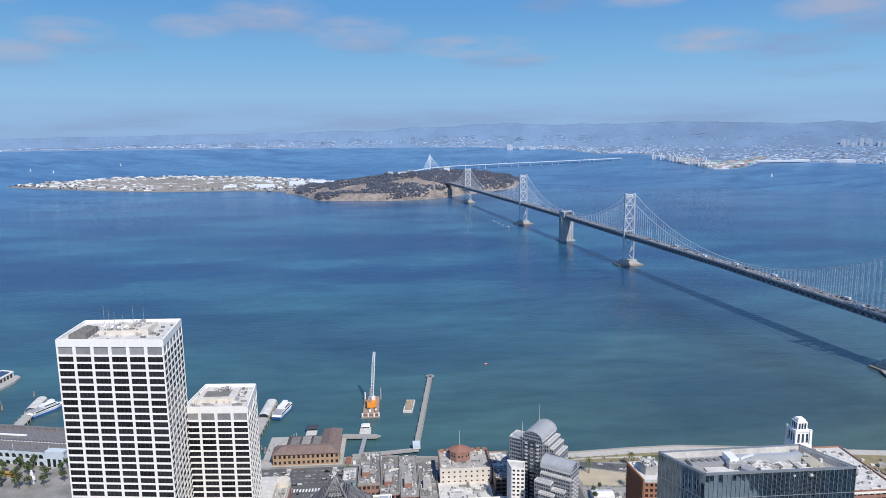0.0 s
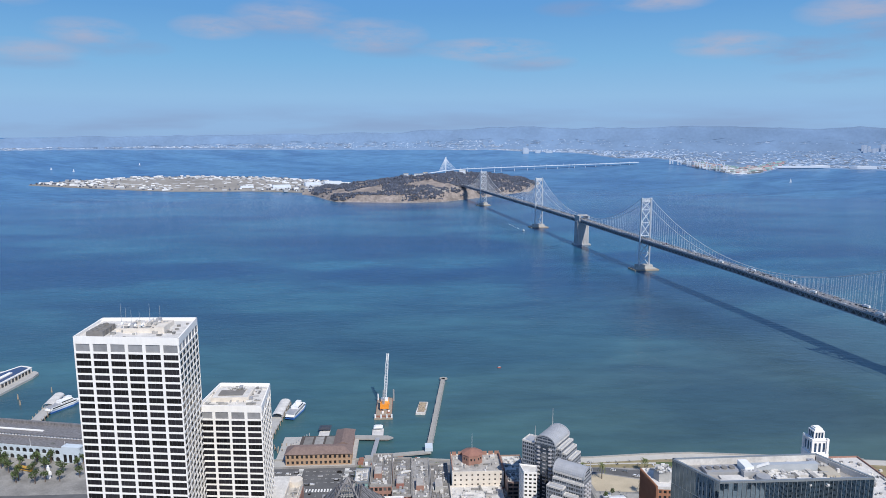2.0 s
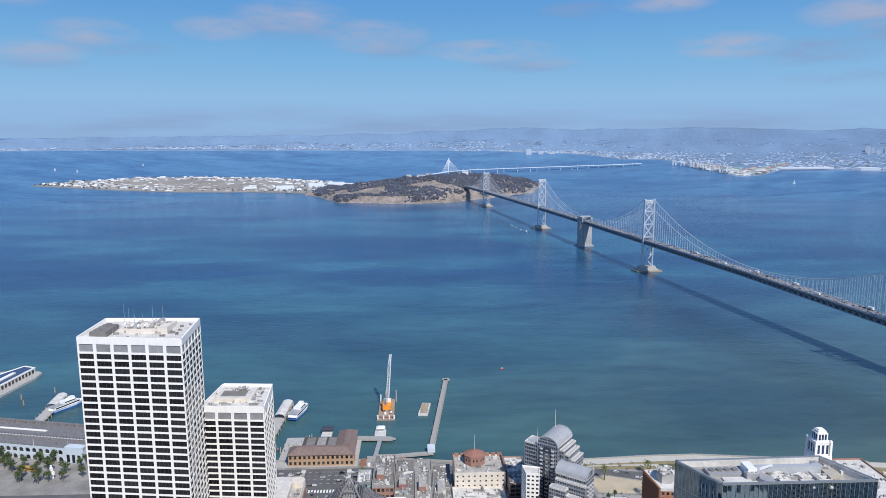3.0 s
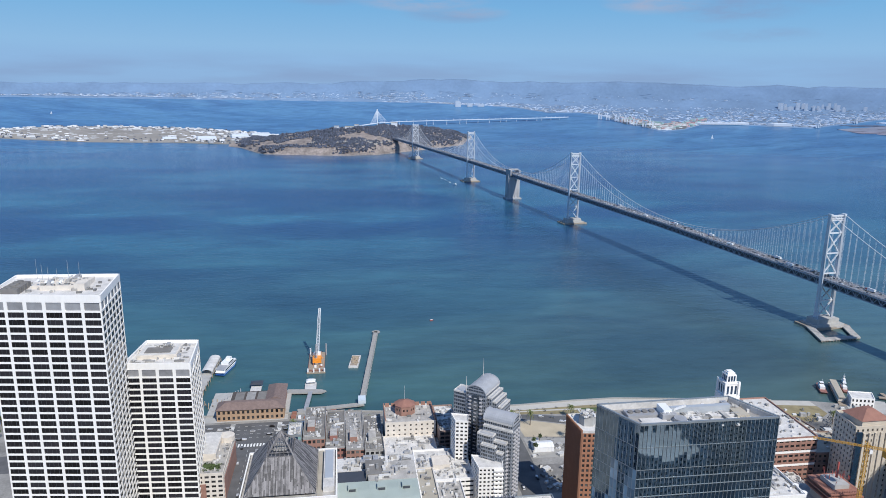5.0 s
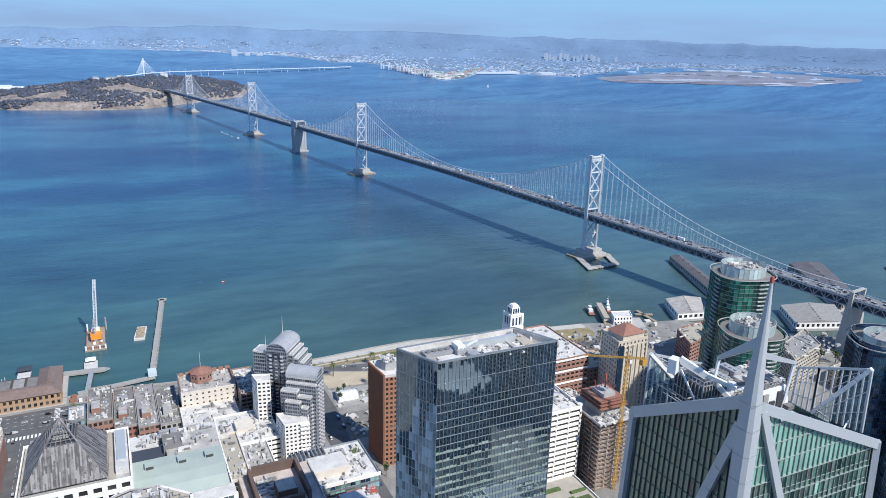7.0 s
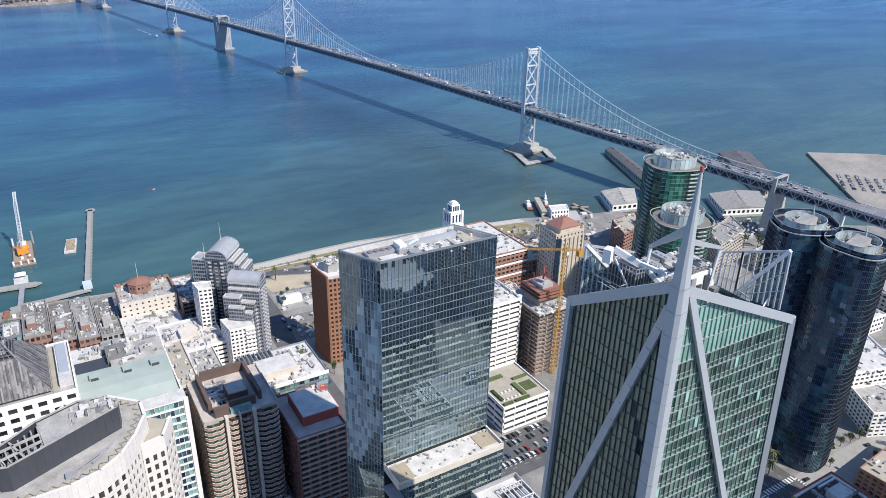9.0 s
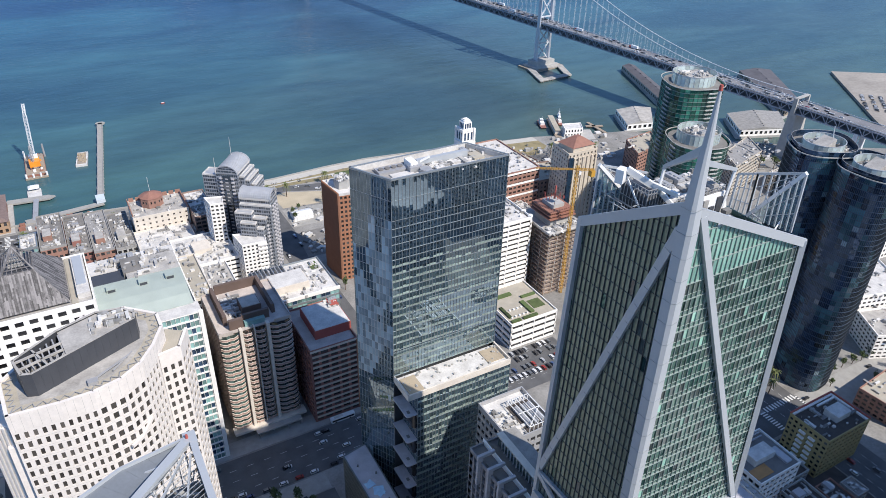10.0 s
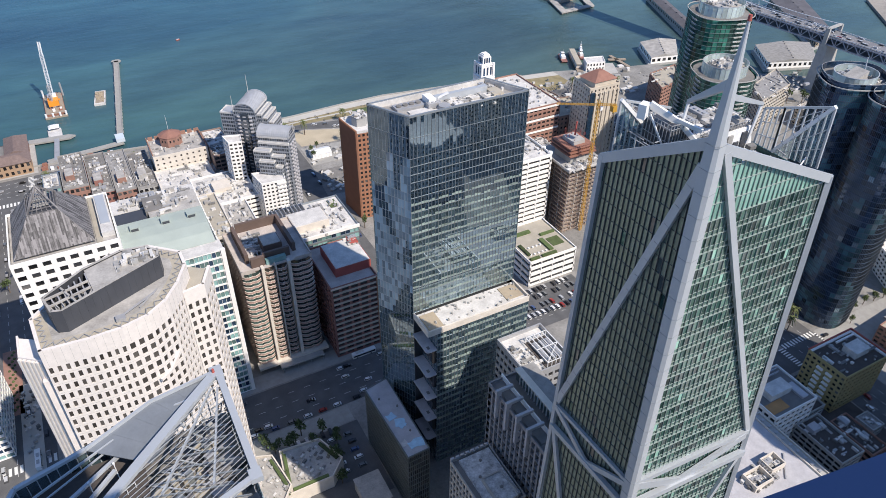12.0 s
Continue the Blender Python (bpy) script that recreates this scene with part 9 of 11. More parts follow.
for x0, x1, y0, y1 in ((246.4, 273, 140, 140.5), (250, 272, 138, 138.4), (268, 272, 120, 130)):
    q = Buf()
    q.box(WORLDF, x0, x1, y0, y1, 29, 30.2)
    th.single("screen_wall", q, M_TRAY)
th.done(70)
th = block("office_building", "low building with a broad white roof", rect(178, 242, 84, 124), 29, 6, 4, M_CREAM, G_DARK, M_TRAY, units=0, cap=50, edges=(0, 3), finish=False)
for x0, y0, w, d in ((205.5, 93.5, 10.5, 8.0), (218.6, 96.5, 8.6, 7.2)):
    for a0, a1, b0, b1 in ((0, w, 0, 0.5), (0, w, d - 0.5, d), (0, 0.5, 0.5, d - 0.5), (w - 0.5, w, 0.5, d - 0.5)):
        q = Buf()
        q.box(WORLDF, x0 + a0, x0 + a1, y0 + b0, y0 + b1, 29, 32.6)
        th.single("court_wall", q, M_CREAM)
    q = Buf()
    q.box(WORLDF, x0 + 0.5, x0 + w - 0.5, y0 + 0.5, y0 + d - 0.5, 29, 29.3)
    th.single("court_floor", q, M_ROOFK)
    clutter(th, x0 + 1.2, x0 + w - 1.2, y0 + 1.2, y0 + d - 1.2, 29.3, 7)
for k in range(6):
    q = Buf()
    q.beam((216.2, 93.0 + k * 1.4, 31.6), (219.0, 93.0 + k * 1.4, 31.6), 0.25, 0.3)
    th.single("steel_beam", q, M_STEEL)
q = Buf()
q.beam((223, 92, 29.4), (233, 102, 29.4), 0.5, 0.5)
th.single("roof_duct", q, M_STEEL)
for x0, x1, h, m in ((237.6, 238.1, 30.0, M_CREAM), (238.1, 241.4, 29.3, M_CONC)):
    q = Buf()
    q.box(WORLDF, x0, x1, 85, 122.5, 29.02, h)
    th.single("gutter_kerb", q, m)
for k in range(9):
    q = Buf()
    q.box(WORLDF, 238.6, 240.2 + 0.3 * (k % 2), 87 + k * 4.0, 88.2 + k * 4.0, 29.3, 30.1)
    th.single("gutter_box", q, M_STEEL)
th.done(50)
th = block("office_building", "low dark-roofed building with a white roof box", rect(265.5, 281.5, 90, 116.5), 14, 4, 4, M_CONC, G_DARK, M_ROOFK, units=2, cap=40, edges=(0, 3), ph=1.4, finish=False)
q = Buf()
q.box(WORLDF, 268.2, 273.6, 108.6, 113, 14, 17)
th.single("roof_house", q, M_TRAY)
th.done(40)
block("office_building", "low building with a dark gravel roof", rect(288, 300, 88, 112), 9, 2, 4, M_BRICK, G_DARK, M_ROOFK, units=3, cap=30, edges=(0, 3))
block("shed", "small grey shed in the shaded yard", rect(303, 312, 98, 108), 8, 2, 4, M_CONC, G_DARK, M_ROOFP, units=1, cap=30, edges=(0, 3))
block("office_building", "pale low building near the transit yard", rect(278, 294, 120, 140), 10, 3, 4, M_CONC, G_DARK, M_ROOFK, units=2, cap=30, edges=(0, 3))
block("office_building", "white low building beside a tree-lined street", rect(-112, -80, 290, 335), 38, 9, 4, M_WHITE, G_TEAL, M_ROOFW, units=4, cap=60, edges=(0, 1))

# ---- terraced low building with planters ----
th = Thing("terrace_building", "cream low building with angular planted roof terraces", "building", 36, 212, GZ)
for pts, z in (([(10, 196), (26, 193), (33, 202), (30, 222), (12, 229)], 13), ([(30, 200), (52, 200), (60, 208), (54, 224), (34, 226)], 9)):
    th.buf("wall", M_CREAM).prism(pts, GZ, z)
    flat_roof(th, pts, z + 0.05, M_ROOF, M_CREAM, 1.2, 0.6)
    q = inset(pts, 2.4)
    for i in range(len(q)):
        fr, l = side(q[i], q[(i + 1) % len(q)])
        if i % 2 == 0:
            th.buf("planter", M_LEAF).box(fr, 0.5, l - 0.5, -0.3, 1.2, z, z + 1.1)
fu = th.buf("roof_clutter", M_FITTING)
for k in range(110):
    x, y, z = (rg2.uniform(13, 30), rg2.uniform(198, 224), 13.1) if k % 2 else (rg2.uniform(35, 55), rg2.uniform(204, 222), 9.1)
    s = rg2.uniform(0.25, 0.7)
    fu.box(((x, y), (0.8, 0.6), (-0.6, 0.8)), -s, s * rg2.choice((1, 1, 3)), -s, s, z, z + rg2.uniform(0.3, 1.1))
for k in range(9):
    leafy(th.buf("planting", M_LEAF, kind="stuff"), rg2.uniform(14, 55), rg2.choice((199, 211, 222)), 12.5, rg2.uniform(0.7, 1.4), rg2, 40)
for k in range(14):
    th.shared("patio_bench", UNITS[2], rg2.uniform(15, 27), rg2.uniform(200, 220), 13.0, rg2.uniform(0, 3)).scale = (0.9, 0.5, 0.5)
th.done()
th = Thing("low_shed", "small grey flat-roofed shed in the yard", "shed", 68, 190, GZ)
th.buf("wall", M_CONC).box(WORLDF, 60, 72, 178, 194, GZ, 9)
th.buf("roof", M_ROOF).box(WORLDF, 59.6, 72.4, 177.6, 194.4, 9, 9.5)
th.done()

# ---- streets ----
def slab(name, x0, x1, y0, y1, z, m, label, cat):
    b = Buf()
    b.box(WORLDF, x0, x1, y0, y1, GZ - 0.5, GZ + z)
    return setting(name, b, m, label, cat)


M_PROM = mat("pale_promenade", (0.50, 0.475, 0.43), 0.9, vary=0.12, scale=0.2, fine=2)
slab("road_main", -130, 460, 245, 274, 0.05, M_ROAD, "dark asphalt street between towers", "road")
slab("road_west", -90, -62, 130, 560, 0.06, M_ROAD, "asphalt street running to the waterfront", "road")
slab("road_mid", 126, 146, 275, 545, 0.055, M_ROAD, "asphalt street with parked cars", "road")
slab("road_east", 318, 345, 60, 375, 0.06, M_ROAD, "asphalt street beside the navy towers", "road")
slab("road_cross", 170, 470, 148, 164, 0.05, M_ROAD, "asphalt cross street", "road")
slab("road_shore_west", -130, 140, 548, 582, 0.045, M_ROAD, "wide waterfront road with light rail", "road")
slab("pavement_main", -60, 112, 275, 286, 0.16, M_WALKWAY, "pale sidewalk along the towers", "pavement")
slab("car_yard", 40, 77, 186, 232.5, 0.04, M_ROAD, "asphalt parking yard among the low buildings", "road")
slab("pavement_yard", 20, 76, 233, 244, 0.15, M_WALKWAY, "pale sidewalk beside the yard", "pavement")
# darker than the streets: the yard's deep shade is put into its colour
slab("yard_east", 243, 317, 60, 146, 0.03, M_ROOFK, "dark asphalt service yard between low blocks", "road")
slab("pavement_corner", 346, 430, 140, 166, 0.15, M_WALKWAY, "pale paved corner with young trees", "pavement")
def plot(name, pts, z, m, label, cat):
    b = Buf()
    b.prism(pts, GZ - 0.5, GZ + z)
    return setting(name, b, m, label, cat)


M_DRY = mat("dry_grass", (0.27, 0.225, 0.125), 0.95, vary=0.35, scale=0.15, fine=1.5)
M_SAND = mat("pale_sand_lot", (0.47, 0.40, 0.29), 0.95, vary=0.2, scale=0.08, fine=1)
plot("pavement_shore", [(140, 580), (163, 579.5), (212, 582.5), (256, 583), (330, 573), (404, 562), (440, 556), (440, 566), (404, 571.5), (330, 582.5), (255, 593), (212, 592.5), (163, 589.5), (140, 589)], 0.15, M_PROM, "pale promenade along the sea wall", "pavement")
plot("park_grass", [(140, 570), (163, 571), (205, 567), (232, 556), (420, 526), (440, 540), (440, 555.6), (404, 561.6), (330, 572.6), (256, 582.6), (212, 582), (163, 579), (140, 579.5)], 0.12, M_DRY, "dry tan grass strip in the waterfront park", "grass")
plot("park_lawn", [(214, 568), (262, 565), (262, 576), (216, 577)], 0.2, M_GRASS, "green lawn in the waterfront park", "grass")
plot("park_path", [(140, 574.4), (175, 575.6), (215, 574.0), (250, 560), (251, 562), (216, 577), (175, 577.6), (140, 576.4)], 0.17, M_PROM, "narrow pale path through the dry grass", "pavement")
plot("road_shore_east", [(128, 561), (163, 560), (193, 548.6), (235, 536), (420, 506), (424, 524), (236, 554), (200, 562), (166, 570), (128, 571)], 0.05, M_ROAD, "wide waterfront road with palms", "road")
plot("park_ground", [(148, 559), (163, 558), (191, 547), (232, 535), (232, 512), (187, 526), (150, 530)], 0.12, M_SAND, "pale sandy lot beside the waterfront road", "ground")
plot("lot_paving", [(148, 527), (186, 523), (235, 508), (235, 494), (148, 494)], 0.08, M_WALKWAY, "grey parking lot with a white shed", "ground")
plot("site_ground", [(145, 484), (235, 484), (235, 436), (142, 446)], 0.1, M_ROOFD, "dark excavated lot", "ground")
b, rl = Buf(), random.Random(77)
for k in range(150):
    x, y, s = rl.uniform(148, 232), rl.uniform(448, 482) if k % 3 else rl.uniform(495, 522), rl.uniform(0.4, 1.8)
    b.box(((x, y), (0.9, 0.43), (-0.43, 0.9)), -s * rl.uniform(1, 3), s, -s, s * rl.uniform(0.5, 1.5), GZ, GZ + rl.uniform(0.3, 2.6))
setting("lot_clutter", b, M_FITTING, "crates, bins and small sheds on the open lots", "clutter", kind="stuff")
slab("pavement_brick", -84, -75, 318, 372, 0.14, M_BRICK, "red brick paved median with planting", "pavement")
slab("pavement_west", -77, -67.5, 262, 340, 0.14, M_PROM, "pale sidewalk beside the parking bays", "pavement")
b = Buf()
for k in range(26):
    leafy_x, leafy_y = -79.5 + 1.6 * math.sin(k * 2.1), 322 + k * 1.9
    b.tube((leafy_x, leafy_y, GZ), (leafy_x, leafy_y, GZ + 0.9), 0.9, 0.5, 7)
setting("median_planting", b, M_LEAF, "low green planting in the brick median", "shrubs", kind="stuff")
slab("pavement_plaza", -430, -230, 548, 604, 0.1, M_GROUND, "grey paved waterfront plaza", "pavement")
for k in range(9):
    b = Buf()
    b.box(((-400 + k * 17, 552), (0.92, -0.39), (0.39, 0.92)), 0, 6.5, 0, 34, GZ + 0.02, GZ + 0.13)
    setting("pavement_strip", b, M_GROUND, "darker paving strip across the plaza", "pavement")
slab("road_plaza", -430, -200, 520, 547, 0.07, M_ROAD, "wide road in front of the plaza", "road")
slab("car_park", 186, 250, 252, 279, 0.12, M_ROAD, "asphalt car park", "road")
b = Buf()
for k in range(60):
    for y in (252, 259.5, 266.5):
        b.box(WORLDF, -120 + k * 9, -116.5 + k * 9, y - 0.08, y + 0.08, GZ + 0.05, GZ + 0.075)
for k in range(50):
    for x in (-80, -72):
        b.box(WORLDF, x - 0.08, x + 0.08, 140 + k * 8, 143.5 + k * 8, GZ + 0.06, GZ + 0.085)
    for x in (325, 332, 338):
        b.box(WORLDF, x - 0.08, x + 0.08, 60 + k * 6, 63 + k * 6, GZ + 0.06, GZ + 0.085)
for x0, y0 in ((346.5, 150), (316, 150)):
    for k in range(9):
        b.box(WORLDF, x0 - 2, x0 + 2, y0 + k * 1.7, y0 + 0.8 + k * 1.7, GZ + 0.06, GZ + 0.09)
for y0 in (145.5, 165):
    for k in range(11):
        b.box(WORLDF, 319 + k * 2.4, 320.2 + k * 2.4, y0 - 1.8, y0 + 1.8, GZ + 0.06, GZ + 0.09)
for k in range(11):
    b.box(WORLDF, -89 + k * 2.5, -87.6 + k * 2.5, 540, 545, GZ + 0.07, GZ + 0.09)
    b.box(WORLDF, -89 + k * 2.5, -87.6 + k * 2.5, 278, 283, GZ + 0.07, GZ + 0.09)
for k in range(46):
    for y in (555.5, 562.5, 569.5, 576.0):
        b.box(WORLDF, -128 + k * 5.8, -125.4 + k * 5.8, y - 0.1, y + 0.1, GZ + 0.045, GZ + 0.075)
for x0 in (-60, -100, 20, 118):
    for k in range(15):
        b.box(WORLDF, x0, x0 + 4, 549 + k * 2.2, 550.1 + k * 2.2, GZ + 0.045, GZ + 0.08)
for k in range(40):
    for y in (536.5, 543.5, 549.5):
        b.box(WORLDF, 150 + k * 7, 153 + k * 7, y - 0.1, y + 0.1, GZ + 0.045, GZ + 0.075)
setting("road_markings", b, M_PAINT, "white lane lines and crosswalk bars", "marking")
b = Buf()
for (x0, y0), (x1, y1) in zip(COAST[4:15], COAST[5:15]):
    b.beam((x0, y0 - 1.2, GZ + 0.5), (x1, y1 - 1.2, GZ + 0.5), 1.6, 1.0)
setting("trim_sea_wall", b, M_WALKWAY, "pale concrete sea wall coping", "wall")

th = Thing("bus", "white bus standing at the kerb", "bus", -70.4, 281, GZ)
q = Buf()
q.prism(rect(-71.7, -69.2, 275, 287), GZ + 0.5, GZ + 3.2)
th.single("body", q, M_WHITEP)
for x in (-71.74, -69.24):
    q = Buf()
    q.box(WORLDF, x, x + 0.08, 275.5, 286.5, GZ + 1.7, GZ + 2.6)
    th.single("window_strip", q, G_DARK)
for y0 in (277, 281.5):
    q = Buf()
    q.box(WORLDF, -71.1, -69.8, y0, y0 + 2.4, GZ + 3.2, GZ + 3.5)
    th.single("roof_unit", q, M_STEEL)
for y0 in (277.2, 284.4):
    for x in (-71.75, -69.45):
        q = Buf()
        q.tube((x, y0, GZ + 0.5), (x + 0.3, y0, GZ + 0.5), 0.5, n=10)
        th.single("wheel", q, M_TYRE)
th.done()
b, rl = Buf(), random.Random(41)
for k in range(46):
    x, y, s = rl.uniform(-76, -68.5), rl.uniform(288, 338), rl.uniform(0.25, 0.8)
    b.box(((x, y), (0.9, 0.43), (-0.43, 0.9)), -s * rl.uniform(0.6, 2), s, -s, s, GZ + 0.1, GZ + rl.uniform(0.6, 1.9))
setting("street_clutter", b, M_FITTING, "benches, bins and kiosks on the sidewalk", "clutter", kind="stuff")

# ---- cars ----
CARS = []
for cname, col in (("white", (0.75, 0.75, 0.75)), ("silver", (0.45, 0.46, 0.48)), ("black", (0.03, 0.03, 0.035)), ("grey", (0.16, 0.17, 0.18)), ("blue", (0.06, 0.10, 0.22)), ("red", (0.35, 0.04, 0.03)), ("white", (0.8, 0.8, 0.8))):
    paint = mat("car_paint_" + cname, col, 0.3, 0.1, vary=0.04, coat=0.6)
    th = Thing("car", f"{cname} car on the roadway", "car", 0, 0, -50)
    q = Buf()
    q.prism([(-2.2, -0.75), (-2.0, -0.9), (2.0, -0.9), (2.25, -0.7), (2.25, 0.7), (2.0, 0.9), (-2.0, 0.9), (-2.2, 0.75)], -49.7, -49.1)
    q.prism([(-1.6, -0.75), (0.9, -0.75), (0.9, 0.75), (-1.6, 0.75)], -48.6, -48.52)
    th.single("body", q, paint)
    q = Buf()
    q.prism([(-1.95, -0.84), (1.45, -0.84), (1.45, 0.84), (-1.95, 0.84)], -49.1, -48.6, [(-1.6, -0.7), (0.75, -0.7), (0.75, 0.7), (-1.6, 0.7)])
    th.single("cabin_glass", q, G_DARK)
    for x in (-1.35, 1.35):
        q = Buf()
        q.tube((x, -0.93, -49.67), (x, 0.93, -49.67), 0.33, n=10)
        th.single("wheel_axle", q, M_TYRE)
    CARS.append(th.done())
rc = random.Random(21)


def park(x, y, z, turn):
    o = rc.choices(CARS, (4, 3, 3, 3, 1, 1, 3))[0]
    c = copy_thing(o, Matrix.Translation((x, y, z)) @ Matrix.Rotation(turn, 4, "Z"))
    return c


for k in range(15):
    park(rc.uniform(10, 115), rc.choice((249, 255.5, 263, 270)), GZ + 0.05, 0)
for k in range(10):
    park(26 + k * 9 + rc.uniform(0, 3), 246.3, GZ + 0.05, 0)
for k in range(10):
    park(60 + (k % 2) * 9 + rc.uniform(-0.5, 0.5), 205 + (k // 2) * 5.2, GZ + 0.0, rc.choice((0, math.pi)))
for k in range(5):
    park(45 + k * 4.2, 231, GZ, math.pi / 2)
for k in range(16):
    park(rc.choice((-86, -79, -72, -66)), rc.uniform(190, 540), GZ + 0.06, math.pi / 2)
for row, y in enumerate((256, 262, 270, 276)):
    for k in range(16):
        if rc.random() < 0.8:
            park(190 + k * 3.6, y, GZ + 0.12, math.pi / 2)
for k in range(18):
    park(rc.uniform(-115, 135), rc.choice((552, 557, 571, 577)), GZ + 0.05, 0)
for k in range(12):
    q_ = rc.uniform(0, 1)
    park(236 + 180 * q_, 545 - 30 * q_ + rc.choice((-5.5, -1.8, 2, 5.5)), GZ + 0.06, -0.165)
for k in range(9):
    q_ = rc.uniform(0, 1)
    park(158 + 72 * q_, 566 - 21 * q_ + rc.choice((-4, -1, 2.5)), GZ + 0.06, -0.29)
for k in range(7):
    park(172 + rc.uniform(0, 22), rc.uniform(496, 511), GZ + 0.09, rc.choice((0.3, 1.8)))
for k in range(26):
    park(196 + (k % 13) * 2.9, 497 + (k // 13) * 8, GZ + 0.09, math.pi / 2)
for k in range(9):
    park(rc.choice((129, 143)), rc.uniform(380, 530), GZ + 0.06, math.pi / 2)
for k in range(12):
    park(rc.choice((322, 328, 335, 341)), rc.uniform(80, 330), GZ + 0.06, math.pi / 2)
for k in range(8):
    park(rc.uniform(180, 420), rc.choice((151, 160)), GZ + 0.05, 0)
# traffic on the bridge
for k in range(110):
    s = -420 + 1150 * rc.random()
    n = rc.choice((-7.6, -3.9, 0, 3.9, 7.6))
    x, y, z = on_bridge(s, n, deck_z(s) + 0.02)
    park(x, y, z, math.atan2(BU.y, BU.x))
for o in CARS:   # the patterns join the traffic
    s = rc.uniform(50, 900)
    o.location = on_bridge(s, rc.choice((-7.6, 7.6)), deck_z(s) + 0.02)
    o.rotation_euler = (0, 0, math.atan2(BU.y, BU.x))
b = Buf()
for k in range(620):
    s = 740 + 1700 * rc.random() if k > 230 else -420 + 1160 * rc.random()
    x, y, z = on_bridge(s, rc.choice((-7.6, -3.9, 0, 3.9, 7.6)), deck_z(s) + 0.02)
    fr = ((x, y), tuple(BU), tuple(BN))
    b.box(fr, -2.2, 2.2, -0.9, 0.9, z + 0.3, z + 0.95)
    b.box(fr, -1.7, 1.0, -0.75, 0.75, z + 0.95, z + 1.5)
b2 = Buf()
for k in range(70):
    x, y, a = (rc.uniform(-125, 138), rc.choice((552, 559, 566, 573, 579)), 0) if k < 45 else (rc.choice((-85, -79, -73, -66)), rc.uniform(258, 545), 1)
    fr = ((x, y), (1, 0), (0, 1)) if a == 0 else ((x, y), (0, 1), (-1, 0))
    b2.box(fr, -2.2, 2.2, -0.9, 0.9, GZ + 0.35, GZ + 1.0)
    b2.box(fr, -1.6, 1.0, -0.75, 0.75, GZ + 1.0, GZ + 1.55)
M_CARMIX = mat("mixed_car_paint", (0.32, 0.32, 0.33), 0.35, 0.1, vary=0.95, scale=0.002, fine=0.01, pieces="island")
setting("street_traffic", b2, M_CARMIX, "cars standing and driving on the shore road", "cars", kind="stuff")
setting("far_traffic", b, M_CARMIX, "distant cars along the far half of the bridge", "cars", kind="stuff")
for k, s in enumerate((60, 95, -60, 180, 240, 330, 410, 520, -150)):
    x, y, z = on_bridge(s, (-5.7, 5.7, 1.9)[k % 3], deck_z(s))
    th = Thing("truck", "white box truck crossing the bridge", "truck", x, y, z, "trucks on the bridge")
    fr = ((x, y), tuple(BU), tuple(BN))
    th.buf("box", M_WHITEP).box(fr, -6, 3.6, -1.25, 1.25, z + 1.0, z + 4.0)
    th.buf("cab", (M_WHITEP, M_BLUEP, M_RED)[k % 3]).box(fr, 3.9, 6.2, -1.2, 1.2, z + 0.6, z + 3.1)
    for a in (-5, -3.6, 4.8):
        q = Buf()
        q.box(fr, a - 0.5, a + 0.5, -1.25, 1.25, z + 0.02, z + 1.0)
        th.single("axle", q, M_TYRE)
    th.done()
th = Thing("bus", "white city bus at a kerb", "bus", 100, 266, GZ)
th.buf("body", M_WHITEP).box(WORLDF, 92, 106, 273.2, 275.8, GZ + 0.4, GZ + 3.1)
th.buf("window_band", G_DARK).box(WORLDF, 92.4, 105.6, 273.1, 273.25, GZ + 1.4, GZ + 2.5)
th.buf("roof_unit", M_ROOFW).box(WORLDF, 94, 99, 273.8, 275.2, GZ + 3.1, GZ + 3.5)
for x in (94.5, 103):
    q = Buf()
    q.tube((x, 273.1, GZ + 0.52), (x, 275.9, GZ + 0.52), 0.5, n=10)
    th.single("axle", q, M_TYRE)
th.done()


# ---- trees ----
TREES = []
for k in range(3):
    th = Thing("street_tree", "leafy green street tree with an uneven crown", "tree", 0, 0, -60, "street trees")
    g = random.Random(40 + k)
    q = Buf()
    q.tube((0, 0, -60), (0.1, 0.1, -56.6), 0.28, 0.18, 8)
    for a in range(5):
        q.tube((0.1, 0.1, -57), (1.6 * math.cos(a * 1.3), 1.6 * math.sin(a * 1.3), -54.6), 0.12, 0.04, 5)
    th.single("trunk", q, M_BARK)
    q = Buf()
    for a in range(6):
        leafy(q, g.uniform(-1.3, 1.3), g.uniform(-1.3, 1.3), -54.4 + g.uniform(-0.6, 1.3), g.uniform(1.2, 2.0), g, 50)
    th.single("crown", q, M_LEAF)
    TREES.append(th.done())
th = Thing("palm_tree", "tall palm with a drooping crown of fronds", "tree", 0, 0, -60, "waterfront palms")
q = Buf()
q.tube((0, 0, -60), (0.2, 0, -49), 0.4, 0.26, 8)
th.single("trunk", q, M_BARK)
q = Buf()
for a in range(26):
    t0 = a * 2.4
    up = 0.9 - (a % 5) * 0.42
    prev = Vector((0.2, 0, -49))
    for s in range(4):
        nx_ = prev + Vector((math.cos(t0), math.sin(t0), up - s * 0.5)) * 0.95
        wv = Vector((-math.sin(t0), math.cos(t0), 0)) * (0.45 - 0.08 * s)
        q.add([tuple(prev - wv), tuple(prev + wv), tuple(nx_ + wv * 0.8), tuple(nx_ - wv * 0.8)], [(0, 1, 2, 3)])
        prev = nx_
th.single("crown", q, M_LEAFP)
PALM = th.done()


